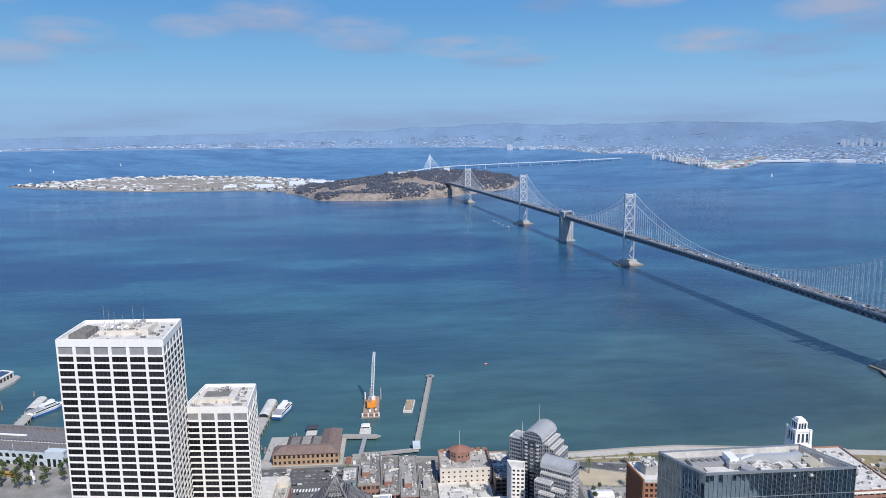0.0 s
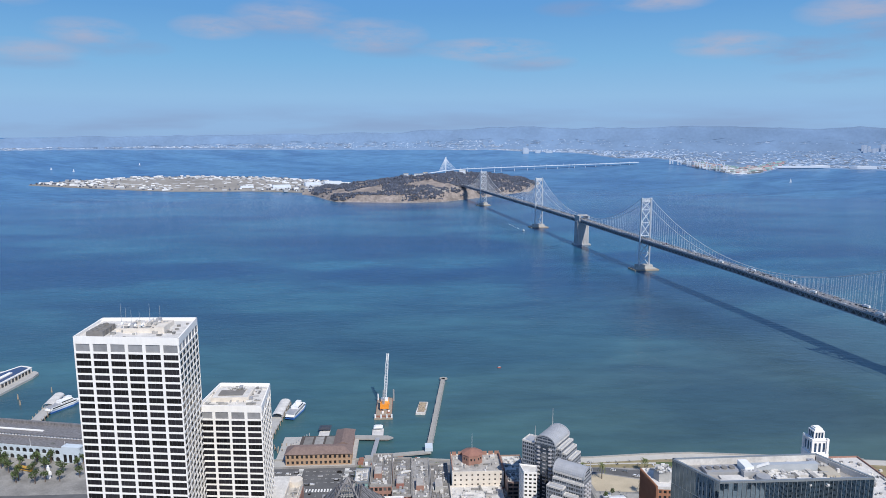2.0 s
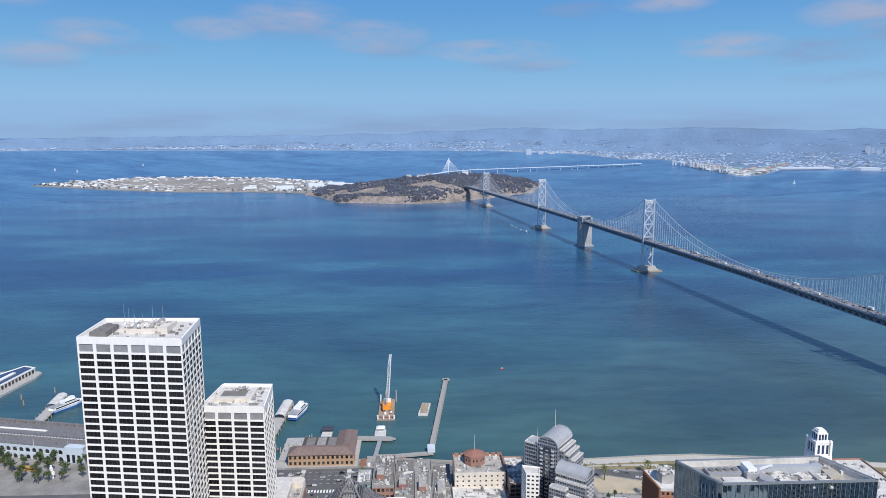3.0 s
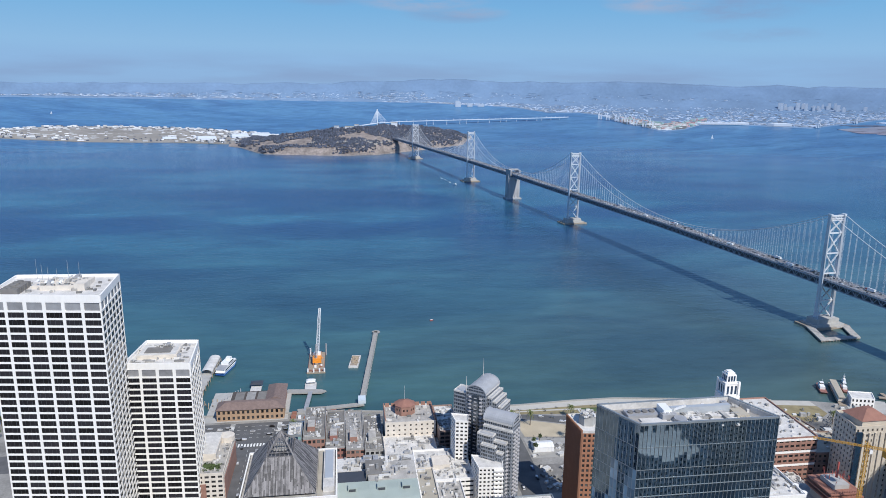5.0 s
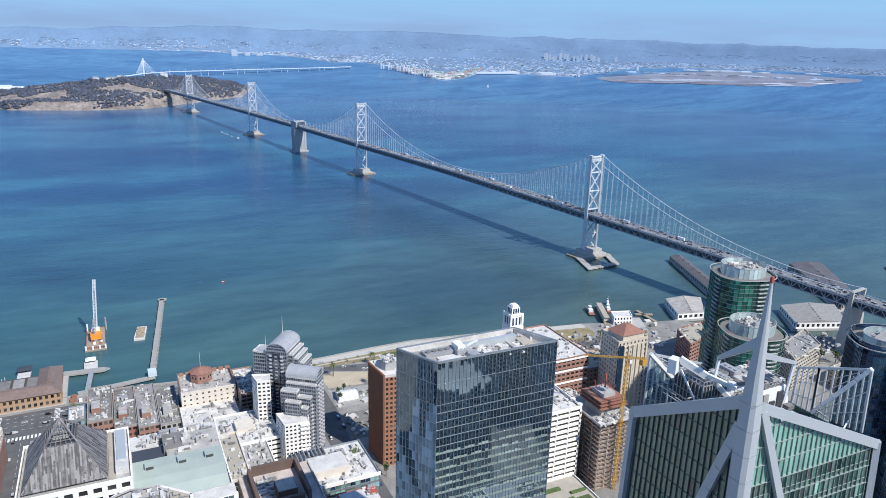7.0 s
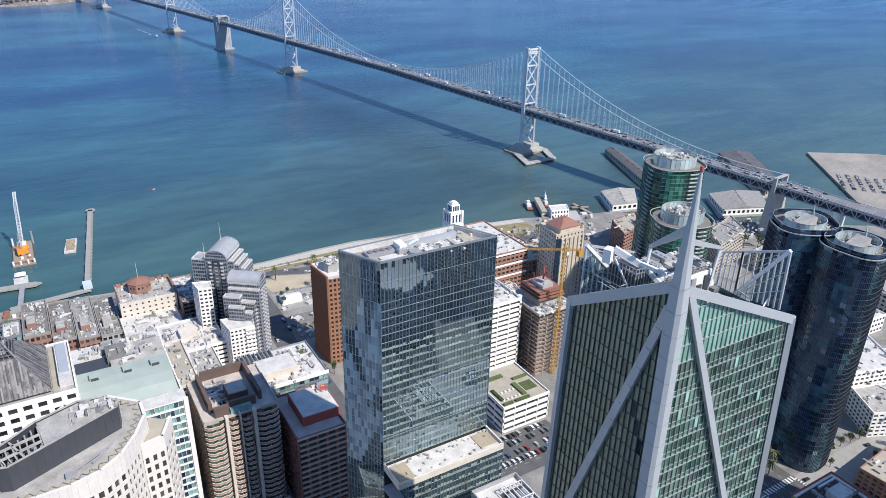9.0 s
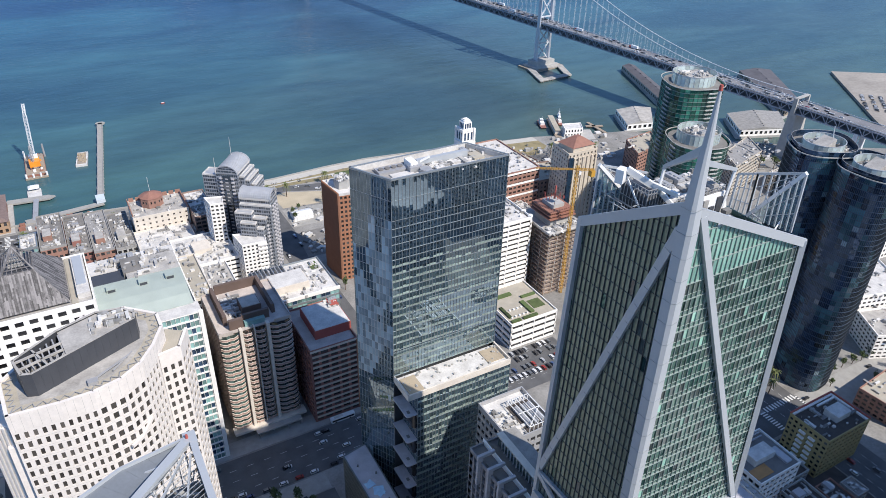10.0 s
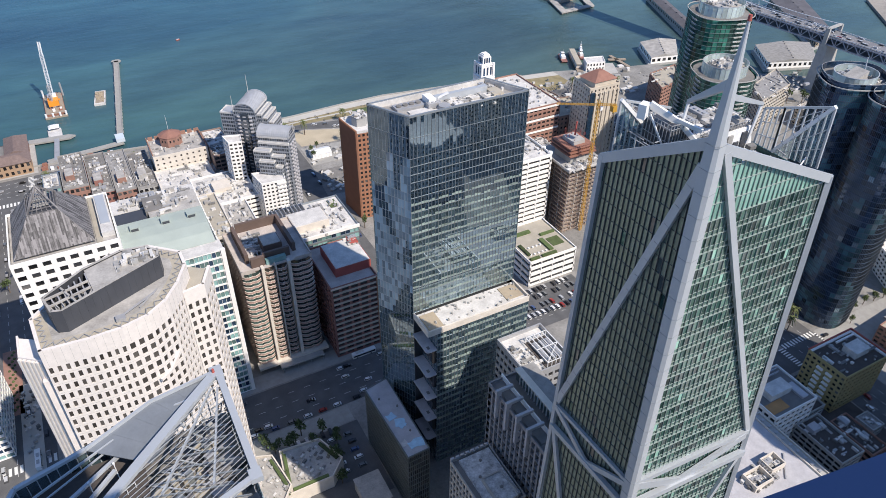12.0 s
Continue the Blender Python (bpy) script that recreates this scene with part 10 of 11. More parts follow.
def plant(o, x, y, z=GZ, s=1.0):
    c = copy_thing(o, Matrix.Translation((x, y, z)) @ Matrix.Rotation(rc.uniform(0, 6), 4, "Z"))
    c.scale = (s, s, s * rc.uniform(0.85, 1.15))
    return c


for x, y, s in ((52, 229, 1.0), (44, 233, 0.9), (36, 234, 0.8), (22, 190, 1.2), (17, 192, 1.3), (64, 228, 0.8), (130, 330, 1.1), (124, 326, 1.2), (127, 318, 1.0), (150, 392, 1.2), (143, 396, 1.1), (178, 284, 1.1), (184, 282, 1.0), (190, 283, 1.2), (196, 284, 1.0), (203, 284, 1.1),
                (172, 279, 1.0), (-60, 300, 1.0), (-60, 320, 1.1), (-58, 340, 1.0), (-61, 250, 1.1), (-70, 440, 1.4), (-66, 455, 1.5), (-78, 430, 1.3), (-60, 470, 1.2), (385, 168, 0.9), (395, 168, 1.0), (404, 167, 1.0), (412, 166, 0.9), (420, 166, 1.0), (372, 160, 0.8),
                (400, 150, 1.0), (412, 148, 1.1), (424, 152, 1.0), (340, 470, 1.5), (350, 490, 1.6), (332, 492, 1.3), (360, 500, 1.4), (376, 505, 1.5), (392, 512, 1.3), (325, 500, 1.5), (154, 515, 1.0), (160, 520, 0.9), (152, 505, 1.0), (134, 562, 1.5), (140, 560, 1.4),
                (600, 400, 1.6), (612, 392, 1.5), (590, 408, 1.4), (625, 386, 1.6), (640, 380, 1.5), (-330, 585, 1.5), (-320, 590, 1.4), (-305, 585, 1.5), (-345, 595, 1.6), (-352, 588, 1.5), (-295, 592, 1.3), (-372, 606, 1.6), (-362, 600, 1.7), (-384, 612, 1.6), (-395, 606, 1.5), (-336, 602, 1.6), (-325, 606, 1.5), (-378, 584, 1.4), (-388, 590, 1.5), (-366, 578, 1.4), (-300, 570, 1.5), (40, 230, 1.3), (48, 236, 1.4), (30, 236, 1.2), (58, 232, 1.3), (56, 200, 1.2), (59, 212, 1.3), (62, 222, 1.2), (33, 231, 1.1)):
    plant(rc.choice(TREES), x, y, GZ, s)
for k in range(34):
    plant(rc.choice(TREES), rc.uniform(-440, -285), rc.uniform(566, 618) - 0.35 * (k % 5), GZ, rc.uniform(1.2, 1.8))
for x, y, s in ((142, 548, 1.2), (160, 550, 1.1), (186, 522, 1.1), (200, 560, 1.1), (212, 526, 1.2), (236, 557, 1.0), (-42, 547, 1.3), (-44, 551, 1.2), (-46, 546, 1.1), (22, 553, 1.2), (20, 556, 1.1), (339, 178, 1.0), (336, 182, 1.1), (343, 186, 1.0), (333, 174, 0.9), (430, 520, 1.1), (450, 510, 1.1),
                (470, 500, 1.0), (560, 455, 1.1), (575, 445, 1.0), (590, 436, 1.1)):
    plant(PALM, x, y, GZ, s)
for o, (x, y) in zip((*TREES, PALM), ((300, 500), (310, 505), (318, 498), (260, 556))):
    o.location = (x, y, GZ)
b = Buf()
for k in range(60):
    x, y = rc.uniform(148, 236), rc.uniform(516, 530) if k % 2 else rc.uniform(566, 581)
    leafy(b, x, y, GZ + 0.5, rc.uniform(0.6, 1.8), rc, 20)
for k in range(70):
    x, y = rc.uniform(300, 410), rc.uniform(490, 540)
    leafy(b, x, y, GZ + 0.8, rc.uniform(0.8, 2.2), rc, 16)
for k in range(60):
    x, y, r = rc.uniform(366, 452), rc.uniform(500, 531), rc.uniform(1.2, 3.0)
    leafy(b, x, y, GZ + r * 0.8, r, rc, 26)
for k in range(40):
    x, y, r = rc.uniform(560, 660), rc.uniform(378, 440), rc.uniform(1.5, 3.4)
    leafy(b, x, y, GZ + r * 0.8, r, rc, 26)
kb = Buf()
for k in range(90):
    x, y, s = rc.uniform(360, 520), rc.uniform(486, 552), rc.uniform(0.6, 2.6)
    kb.box(((x, y), (0.97, -0.22), (0.22, 0.97)), -s * rc.uniform(1, 2.4), s, -s, s, GZ, GZ + rc.uniform(0.4, 3.4))
for k in range(70):
    x, y = rc.uniform(560, 700), rc.uniform(390, 450)
    kb.box(((x, y), (0.8, -0.6), (0.6, 0.8)), -2.2, 2.2, -0.9, 0.9, GZ, GZ + 1.4)
setting("quay_clutter", kb, M_FITTING, "kiosks, bins and parked cars along the quay", "clutter", kind="stuff")
setting("shrubs", b, M_LEAFHAZE, "low shrubs with bluish leaves in the waterfront park", "shrubs", kind="stuff")
th = Thing("white_tent", "white ribbed tent in the waterfront lot", "tent", 155, 509, GZ)
for k in range(7):
    q = Buf()
    q.prism([(151 + k * 2.4, 503), (153.3 + k * 2.4, 503), (153.3 + k * 2.4, 514), (151 + k * 2.4, 514)], GZ, GZ + 4.2)
    q.prism(rect(151 + k * 2.4, 153.3 + k * 2.4, 502.8, 514.2), GZ + 4.2, GZ + 5.8, rect(151 + k * 2.4, 153.3 + k * 2.4, 508, 509))
    th.single("bay", q, M_WHITEP)
th.done()

# ---- piers and sheds ----
def pier_shed(label, pts, z, wall, roof):
    cx, cy = sum(p[0] for p in pts) / 4, sum(p[1] for p in pts) / 4
    th = Thing("pier_shed", label, "building", cx, cy, 0, "pier sheds")
    th.buf("pier_deck", M_CONC).prism([(cx + (x - cx) * 1.12, cy + (y - cy) * 1.04) for x, y in pts], -2, GZ + 0.3)
    for i in range(4):
        a, c = pts[i], pts[(i + 1) % 4]
        l = math.hypot(c[0] - a[0], c[1] - a[1])
        facade(th, a, c, GZ + 0.3, z, 1, max(2, round(l / 6)), wall, G_DARK, sp=0.5, pier=2.6, depth=0.3)
    (a, c, d, e) = pts
    m0, m1 = ((a[0] + c[0]) / 2, (a[1] + c[1]) / 2), ((d[0] + e[0]) / 2, (d[1] + e[1]) / 2)
    th.buf("roof", roof).add([(*a, z), (*c, z), (*d, z), (*e, z), (*m0, z + 3), (*m1, z + 3)], [(0, 4, 5, 3), (1, 2, 5, 4), (0, 1, 4), (2, 3, 5)])
    for k in range(8):
        f = (k + 0.5) / 8
        p = (m0[0] + (m1[0] - m0[0]) * f, m0[1] + (m1[1] - m0[1]) * f)
        q = Buf()
        q.box(WORLDF, p[0] - 0.8, p[0] + 0.8, p[1] - 0.8, p[1] + 0.8, z + 2, z + 3.7)
        th.single("roof_vent", q, roof)
    th.done(40)


pier_shed("white pier shed with a pale roof", [(547, 535), (578, 528), (611, 566), (568, 578)], 9, M_WHITE, M_ROOF)
pier_shed("long white pier shed beyond the bridge", [(649, 467), (703, 447), (741, 489), (679, 512)], 9, M_WHITE, M_ROOFP)
pier_shed("dark-roofed long pier shed under the bridge", [(641, 578), (658, 568), (714, 704), (697, 711)], 8, M_CONC, M_ROOFS)
pier_shed("dark-roofed old pier shed", [(749, 486), (792, 494), (873, 606), (829, 622)], 9, M_TIMBER, M_ROOFS)
b = Buf()
b.prism([(806, 385), (838, 428), (966, 576), (1048, 525), (1100, 470), (960, 330)][::-1], -2, 3)
setting("open_pier", b, mat("stained_pier_paving", (0.33, 0.30, 0.265), 0.9, vary=0.45, scale=0.02, fine=0.25), "broad empty concrete pier with parked cars", "pier")
b = Buf()
for row in range(9):
    for k in range(22):
        if rc.random() < 0.78:
            x, y = 862 + k * 2.9 * 0.77 + row * 11 * 0.64, 372 + k * 2.9 * 0.64 + 22 - row * 11 * 0.77 + 60
            fr = ((x, y), (0.64, -0.77), (0.77, 0.64))
            b.box(fr, -2.2, 2.2, -0.9, 0.9, 3.3, 3.95)
            b.box(fr, -1.6, 1.0, -0.75, 0.75, 3.95, 4.5)
setting("pier_parking", b, M_CARMIX, "rows of parked cars on the open pier", "cars", kind="stuff")
th = Thing("fire_station", "white two-storey waterfront station", "building", 484, 554, GZ)
th.buf("deck", M_CONC).prism([(464, 538), (500, 532), (512, 556), (474, 570)], -2, GZ + 0.2)
FS = [(471, 550), (491, 544.5), (499, 558.5), (478, 564.5)]
for i in range(4):
    a, c = FS[i], FS[(i + 1) % 4]
    facade(th, a, c, GZ + 0.2, 11, 2, 6, M_WHITE, G_DARK, sp=0.45, pier=1.8, depth=0.3)
th.buf("core", M_WHITE).prism(inset(FS, 0.5), GZ, 10.6)
flat_roof(th, FS, 10.8, M_ROOFW, M_WHITE, 0.8, 0.5)
th.done(60)


# ---- boats and waterfront things ----
def hull(b, x, y, l, w, z0, z1, turn):
    c, s = math.cos(turn), math.sin(turn)
    out = [(-0.5, -0.42), (0.2, -0.5), (0.42, -0.3), (0.5, 0), (0.42, 0.3), (0.2, 0.5), (-0.5, 0.42)]
    pts = [(x + c * a * l - s * e * w, y + s * a * l + c * e * w) for a, e in out]
    low = [(x + (px - x) * 0.9, y + (py - y) * 0.85) for px, py in pts]
    b.prism(low, z0, z1, pts)


def ferry(label, x, y, turn):
    th = Thing("ferry", label, "boat", x, y, 0, "catamaran ferries")
    hull(th.buf("lower_hull", M_BLUEP), x, y, 42, 11, -0.5, 1.9, turn)
    hull(th.buf("hull", M_WHITEP), x, y, 42, 11.4, 1.9, 4.2, turn)
    fr = ((x, y), (math.cos(turn), math.sin(turn)), (-math.sin(turn), math.cos(turn)))
    th.buf("lower_cabin", M_WHITEP).box(fr, -18, 12, -5, 5, 4.2, 6.8)
    th.buf("cabin_window", G_DARK).box(fr, -17, 11.5, -5.06, 5.06, 5.0, 6.2)
    th.buf("upper_deck", M_STEEL).box(fr, -19, 9, -4.8, 4.8, 6.8, 7.1)
    th.buf("upper_cabin", M_WHITEP).box(fr, -6, 8, -4, 4, 7.1, 9.4)
    th.buf("upper_window", G_DARK).box(fr, -5.4, 7.6, -4.06, 4.06, 7.8, 8.9)
    th.buf("bridge_house", M_WHITEP).box(fr, 3, 8, -2.4, 2.4, 9.4, 11.4)
    q = Buf()
    q.tube((x, y, 9.4), (x, y, 14.5), 0.2, 0.1, 6)
    th.single("mast", q, M_WHITEP)
    for k in range(16):
        for e in (-4.7, 4.7):
            th.buf("deck_rail", M_WHITEP).box(fr, -19 + k * 1.2, -18.9 + k * 1.2, e - 0.05, e + 0.05, 7.1, 8.2)
    th.done()


ferry("blue and white catamaran ferry at its landing", -123, 713, 1.35)
ferry("white and blue ferry moored by the terminal", -378, 742, 1.1)


def gangway(label, a, c, w=9):
    a, c = Vector((*a, 3.0)), Vector((*c, 3.0))
    th = Thing("ferry_landing", label, "pier", a.x, a.y, 0, "covered ferry landings")
    th.buf("deck", M_CONC).beam(a, c, w, 1.0)
    mid = a.lerp(c, 0.55)
    q = Buf()
    d = (c - mid)
    s = d.cross(Vector((0, 0, 1))).normalized() * w / 2
    n = 8
    for k in range(n):
        a0, a1 = math.pi * k / n, math.pi * (k + 1) / n
        p = [e + s * math.cos(t) + Vector((0, 0, 3 + 3.0 * math.sin(t))) for e in (mid, c) for t in (a0, a1)]
        q.quad(p[0], p[2], p[3], p[1])
    th.single("canopy", q, M_ROOFW, "white arched canopy")
    for k in range(6):
        p = mid.lerp(c, k / 5)
        for e in (-0.9, 0.9):
            th.buf("post", M_STEEL).tube(p + s * e, p + s * e + Vector((0, 0, 3.4)), 0.25, n=6)
    for k in range(10):
        p = a.lerp(c, k / 9)
        for e in (-1.05, 1.05):
            q = Buf()
            q.tube((p.x + s.x * e, p.y + s.y * e, -2), (p.x + s.x * e, p.y + s.y * e, 5.2), 0.45, n=6)
            th.single("pile", q, M_TIMBER)
    th.done()


gangway("white arched ferry landing on piles", (-142, 640), (-138, 732), 11)
gangway("white arched ferry landing by the terminal", (-385, 690), (-394, 765), 11)
for x, y in ((-455, 742), (-430, 752), (-442, 770), (-415, 790)):
    th = Thing("dolphin_pile", "dark mooring pile cluster in the water", "pile", x, y, 0, "mooring piles")
    q = Buf()
    for k in range(3):
        q.tube((x + math.cos(k * 2.1) * 0.6, y + math.sin(k * 2.1) * 0.6, -2), (x, y, 6), 0.5, n=6)
    th.single("pile", q, M_TIMBER)
    th.done()

# crane barge
th = Thing("crane_barge", "floating rusty barge with a white lattice crane", "barge", -30, 720, 0)
q = Buf()
q.box(WORLDF, -39, -22, 696, 746, -0.8, 2.0)
th.single("barge_hull", q, M_RUST)
th.buf("deck_planks", M_TIMBER).box(WORLDF, -38.6, -22.4, 696.4, 745.6, 2.0, 2.2)
for k in range(18):
    x, y = rc.uniform(-38, -25), rc.uniform(697, 742)
    q = Buf()
    q.box(WORLDF, x, x + rc.uniform(1, 3), y, y + rc.uniform(1, 4), 2.2, 2.2 + rc.uniform(0.6, 2.4))
    th.single("deck_box", q, rc.choice((M_RUST, M_STEEL, M_TIMBER, M_ORANGEP, M_WHITEP)))
q = Buf()
q.tube((-30, 714, 2.2), (-30, 714, 4.4), 4.2, n=16)
th.single("turntable", q, M_WHITEP)
q = Buf()
q.box(WORLDF, -34.5, -25.5, 708, 719, 4.4, 9.5)
th.single("machinery_house", q, M_ORANGEP, "orange crane machinery house")
q = Buf()
q.box(WORLDF, -33.8, -26.2, 717, 722, 6, 12)
th.single("crane_cab", q, M_WHITEP)
lattice(th.buf("boom", M_BRIDGE), (-30, 721, 6), (-27.5, 734, 46), 2.6, n=14)
lattice(th.buf("boom_tip", M_WHITEP), (-27.5, 734, 46), (-26.5, 738, 56), 2.0, n=4)
lattice(th.buf("gantry", M_STEEL), (-31, 710, 9), (-30, 713, 24), 2.0, n=5)
th.buf("pendant", M_STEEL).beam((-30, 713, 24), (-26.5, 738, 55), 0.18)
th.buf("pendant", M_STEEL).beam((-30, 713, 24), (-31, 708, 9), 0.3)
for x, y, h in ((-38, 740, 9), (-21, 742, 13), (-39, 692, 5), (-33, 691, 5), (-27, 691, 5), (-22, 692, 5)):
    q = Buf()
    q.tube((x, y, -2), (x, y, h), 0.9, n=8)
    th.single("spud", q, M_STEEL if h > 10 else M_WHITEP)
th.buf("float_log", M_TIMBER).box(WORLDF, -40, -21, 690, 693, -0.4, 1.4)
th.done()
th = Thing("scow", "flat white-edged barge loaded with rubble", "barge", 11, 715, 0)
th.buf("hull", M_ROOFW).prism([(3, 701), (13, 700), (17, 731), (7.5, 732)], -0.6, 2.2)
th.buf("hold", M_TIMBER).prism([(4.5, 703), (12, 702), (15.5, 729), (8.5, 730)], 2.2, 2.5)
for k in range(34):
    x, y = rc.uniform(6, 12.5), rc.uniform(704, 727)
    th.buf("rubble", M_SOIL, kind="stuff").box(WORLDF, x, x + rc.uniform(0.6, 2), y, y + rc.uniform(0.6, 2), 2.4, 2.6 + rc.uniform(0.3, 1.4))
th.done()
# long breakwater pier
th = Thing("breakwater_pier", "long narrow grey concrete breakwater walkway", "pier", 26, 700, 0)
PA, PB = Vector((14, 609, 2.6)), Vector((37, 803, 2.6))
th.buf("deck", M_WALKWAY).beam(PA, PB, 5.0, 1.4)
for e in (-2.3, 2.3):
    th.buf("edge", M_CONC).beam(PA + Vector((e, 0, 1.0)), PB + Vector((e, 0, 1.0)), 0.3, 0.9)
for k in range(26):
    p = PA.lerp(PB, k / 25)
    for e in (-2.2, 2.2):
        th.buf("pile", M_CONC).tube((p.x + e, p.y, -2), (p.x + e, p.y, 2.2), 0.5, n=6)
th.buf("head", M_WALKWAY).prism([(PB.x + 5 * math.cos(a * math.pi / 4), PB.y + 4 * math.sin(a * math.pi / 4)) for a in range(8)], 1.8, 3.3)
th.buf("inner_arm", M_WALKWAY).beam((-44, 600, 2.4), (16, 608, 2.4), 6, 1.2)
th.buf("gate_house", M_FERRYB).box(WORLDF, 11, 18, 607, 618, 3.3, 6.6)
for k in range(7):
    p = PA.lerp(PB, 0.12 + k * 0.13)
    th.buf("lamp_post", M_STEEL).tube((p.x - 2.6, p.y, 3), (p.x - 2.6, p.y, 8), 0.12, n=5)
th.done()
# low brick ferry hall on the quay
th = Thing("quay_building", "ochre brick quay building with a brown tiled roof", "building", -84, 610, GZ)
AG = rect(-113, -55, 588, 604)
for i in range(4):
    a, c = AG[i], AG[(i + 1) % 4]
    l = math.hypot(c[0] - a[0], c[1] - a[1])
    facade(th, a, c, GZ, 12.5, 2, round(l / 4.2), M_YELLOWB if i != 2 else M_BRICK, G_DARK, sp=0.45, pier=2.0, depth=0.35)
th.buf("core", M_BROWN).prism(inset(AG, 0.6), GZ, 12)
M_TILEB = mat("brown_tile_roof", (0.20, 0.145, 0.13), 0.85, vary=0.3, scale=0.4, fine=2)
th.buf("roof", M_TILEB).prism([(-114, 587), (-54, 587), (-54, 605), (-114, 605)], 12.5, 17, [(-106, 594), (-62, 594), (-62, 598), (-106, 598)])
th.buf("side_wing", M_BRICK).box(WORLDF, -72, -56, 604, 640, GZ, 12)
th.buf("side_roof", M_TILEB).prism([(-73, 604), (-55, 604), (-55, 641), (-73, 641)], 12, 16, [(-65, 604), (-63, 604), (-63, 634), (-65, 634)])
th.buf("rear_hall", M_BROWN).box(WORLDF, -104, -72.5, 604.4, 630, GZ, 10)
th.buf("rear_roof", M_ROOFK).box(WORLDF, -104.4, -72.8, 604.6, 630.4, 10, 10.5)
for k in range(3):
    q = Buf()
    q.box(WORLDF, -101 + k * 10, -93 + k * 10, 607, 628, 10.5, 10.9)
    th.single("roof_bay", q, (M_ROOFD, M_ROOFP, M_ROOFD)[k])
for k in range(10):
    q = Buf()
    q.tube((-118 + k * 1.9, 622 + k * 3.1, -2), (-118 + k * 1.9, 622 + k * 3.1, 5), 0.35, n=6)
    th.single("quay_pile", q, M_TRAY)
th.buf("quay", M_CONC).box(WORLDF, -124, -52, 586, 648, -2, GZ + 0.1)
th.done(110)
th = Thing("boarding_pier", "T-shaped concrete ferry pier with white boarding float", "pier", -36, 640, 0)
th.buf("deck", M_WALKWAY).prism([(-56, 640), (-24, 637), (-19, 641), (-24, 645), (-56, 648)], 1.4, 2.8)
th.buf("ramp", M_STEEL).beam((-37, 600, 2.6), (-34, 640, 2.6), 4, 1.0)
th.buf("float", M_ROOFW).box(WORLDF, -40, -29, 645, 662, 0.4, 2.6)
th.buf("canopy", M_WHITEP).prism([(-39, 658), (-30, 658), (-30, 666), (-39, 666)], 4.6, 5.6, [(-37, 660), (-32, 660), (-32, 665), (-37, 665)])
for x in (-38, -31):
    th.buf("canopy_post", M_STEEL).tube((x, 662, 2), (x, 662, 4.8), 0.2, n=6)
for k in range(8):
    th.buf("pile", M_TIMBER).tube((-54 + k * 4.4, 642, -2), (-54 + k * 4.4, 642, 1.6), 0.5, n=6)
th.done()
th = Thing("boarding_pier", "concrete ferry float beside the quay building", "pier", -86, 650, 0)
th.buf("deck", M_WALKWAY).prism([(-100, 634), (-70, 634), (-68, 646), (-86, 648), (-98, 644)], 1.2, 2.6)
th.buf("float", M_ROOFW).box(WORLDF, -92, -82, 646, 664, 0.4, 2.4)
th.buf("canopy", M_DARKMETAL).prism([(-93, 658), (-81, 658), (-81, 668), (-93, 668)], 4.6, 5.8, [(-90, 661), (-84, 661), (-84, 666), (-90, 666)])
for x in (-91, -83):
    th.buf("canopy_post", M_STEEL).tube((x, 662, 2), (x, 662, 4.8), 0.2, n=6)
th.done()
b = Buf()
for k in range(26):
    b.tube((-150 + k * 2.2, 622 + rc.uniform(-8, 8), -2), (-150 + k * 2.2, 622 + rc.uniform(-8, 8), 4.5), 0.5, n=6)
setting("timber_piles", b, M_TIMBER, "old timber piles standing beside the quay", "piles", kind="stuff")
th = Thing("work_yard", "orange cabins and plant on the quay edge", "yard", -30, 590, GZ)
for k in range(22):
    x, y = rc.uniform(-52, 5), rc.uniform(584, 595)
    q = Buf()
    q.box(WORLDF, x, x + rc.uniform(1.5, 5), y, y + rc.uniform(1.5, 3), GZ, GZ + rc.uniform(0.8, 2.8))
    th.single("cabin", q, rc.choice((M_RUST, M_WHITEP, M_TIMBER, M_STEEL)))
th.done()
th = Thing("kayak_boat", "small red boat on open water", "boat", 110, 846, 0)
hull(th.buf("hull", M_RED), 110, 846, 5, 1.8, -0.2, 0.9, 0.2)
hull(th.buf("deck", M_WHITEP), 110, 846, 3.2, 1.2, 0.9, 1.3, 0.2)
th.done()
# speedboat with its wake
M_FOAM = mat("wake_foam", (0.72, 0.78, 0.80), 0.8, vary=0.15, scale=0.05)
th = Thing("speedboat", "white speedboat trailing a pale wake", "boat", 342, 2096, 0)
x, y, z = 342.0, 2096.0, 0.0
hull(th.buf("hull", M_WHITEP), x, y, 16, 5, -0.2, 2.2, -1.44)
th.buf("cabin", M_WHITEP).box(((x, y), (math.cos(-1.44), math.sin(-1.44)), (math.sin(1.44), math.cos(1.44))), -4, 2, -1.6, 1.6, 2.2, 4.0)
wk = Buf()
for k in range(22):
    d0, d1 = 6 + k * 8, 14 + k * 8
    for sgn in (-1, 1):
        wdt = 1.4 + k * 0.28
        px, py = x - math.cos(-1.44) * d0, y - math.sin(-1.44) * d0
        qx, qy = x - math.cos(-1.44) * d1 + 4 * math.sin(k), y - math.sin(-1.44) * d1
        wk.add([(px, py + sgn * wdt, 0.05), (qx, qy + sgn * (wdt + 0.35), 0.05), (qx, qy + sgn * (wdt - 1.9), 0.05), (px, py + sgn * (wdt - 0.9), 0.05)], [(0, 1, 2, 3) if sgn < 0 else (3, 2, 1, 0)])
th.single("wake", wk, M_FOAM)
th.done()
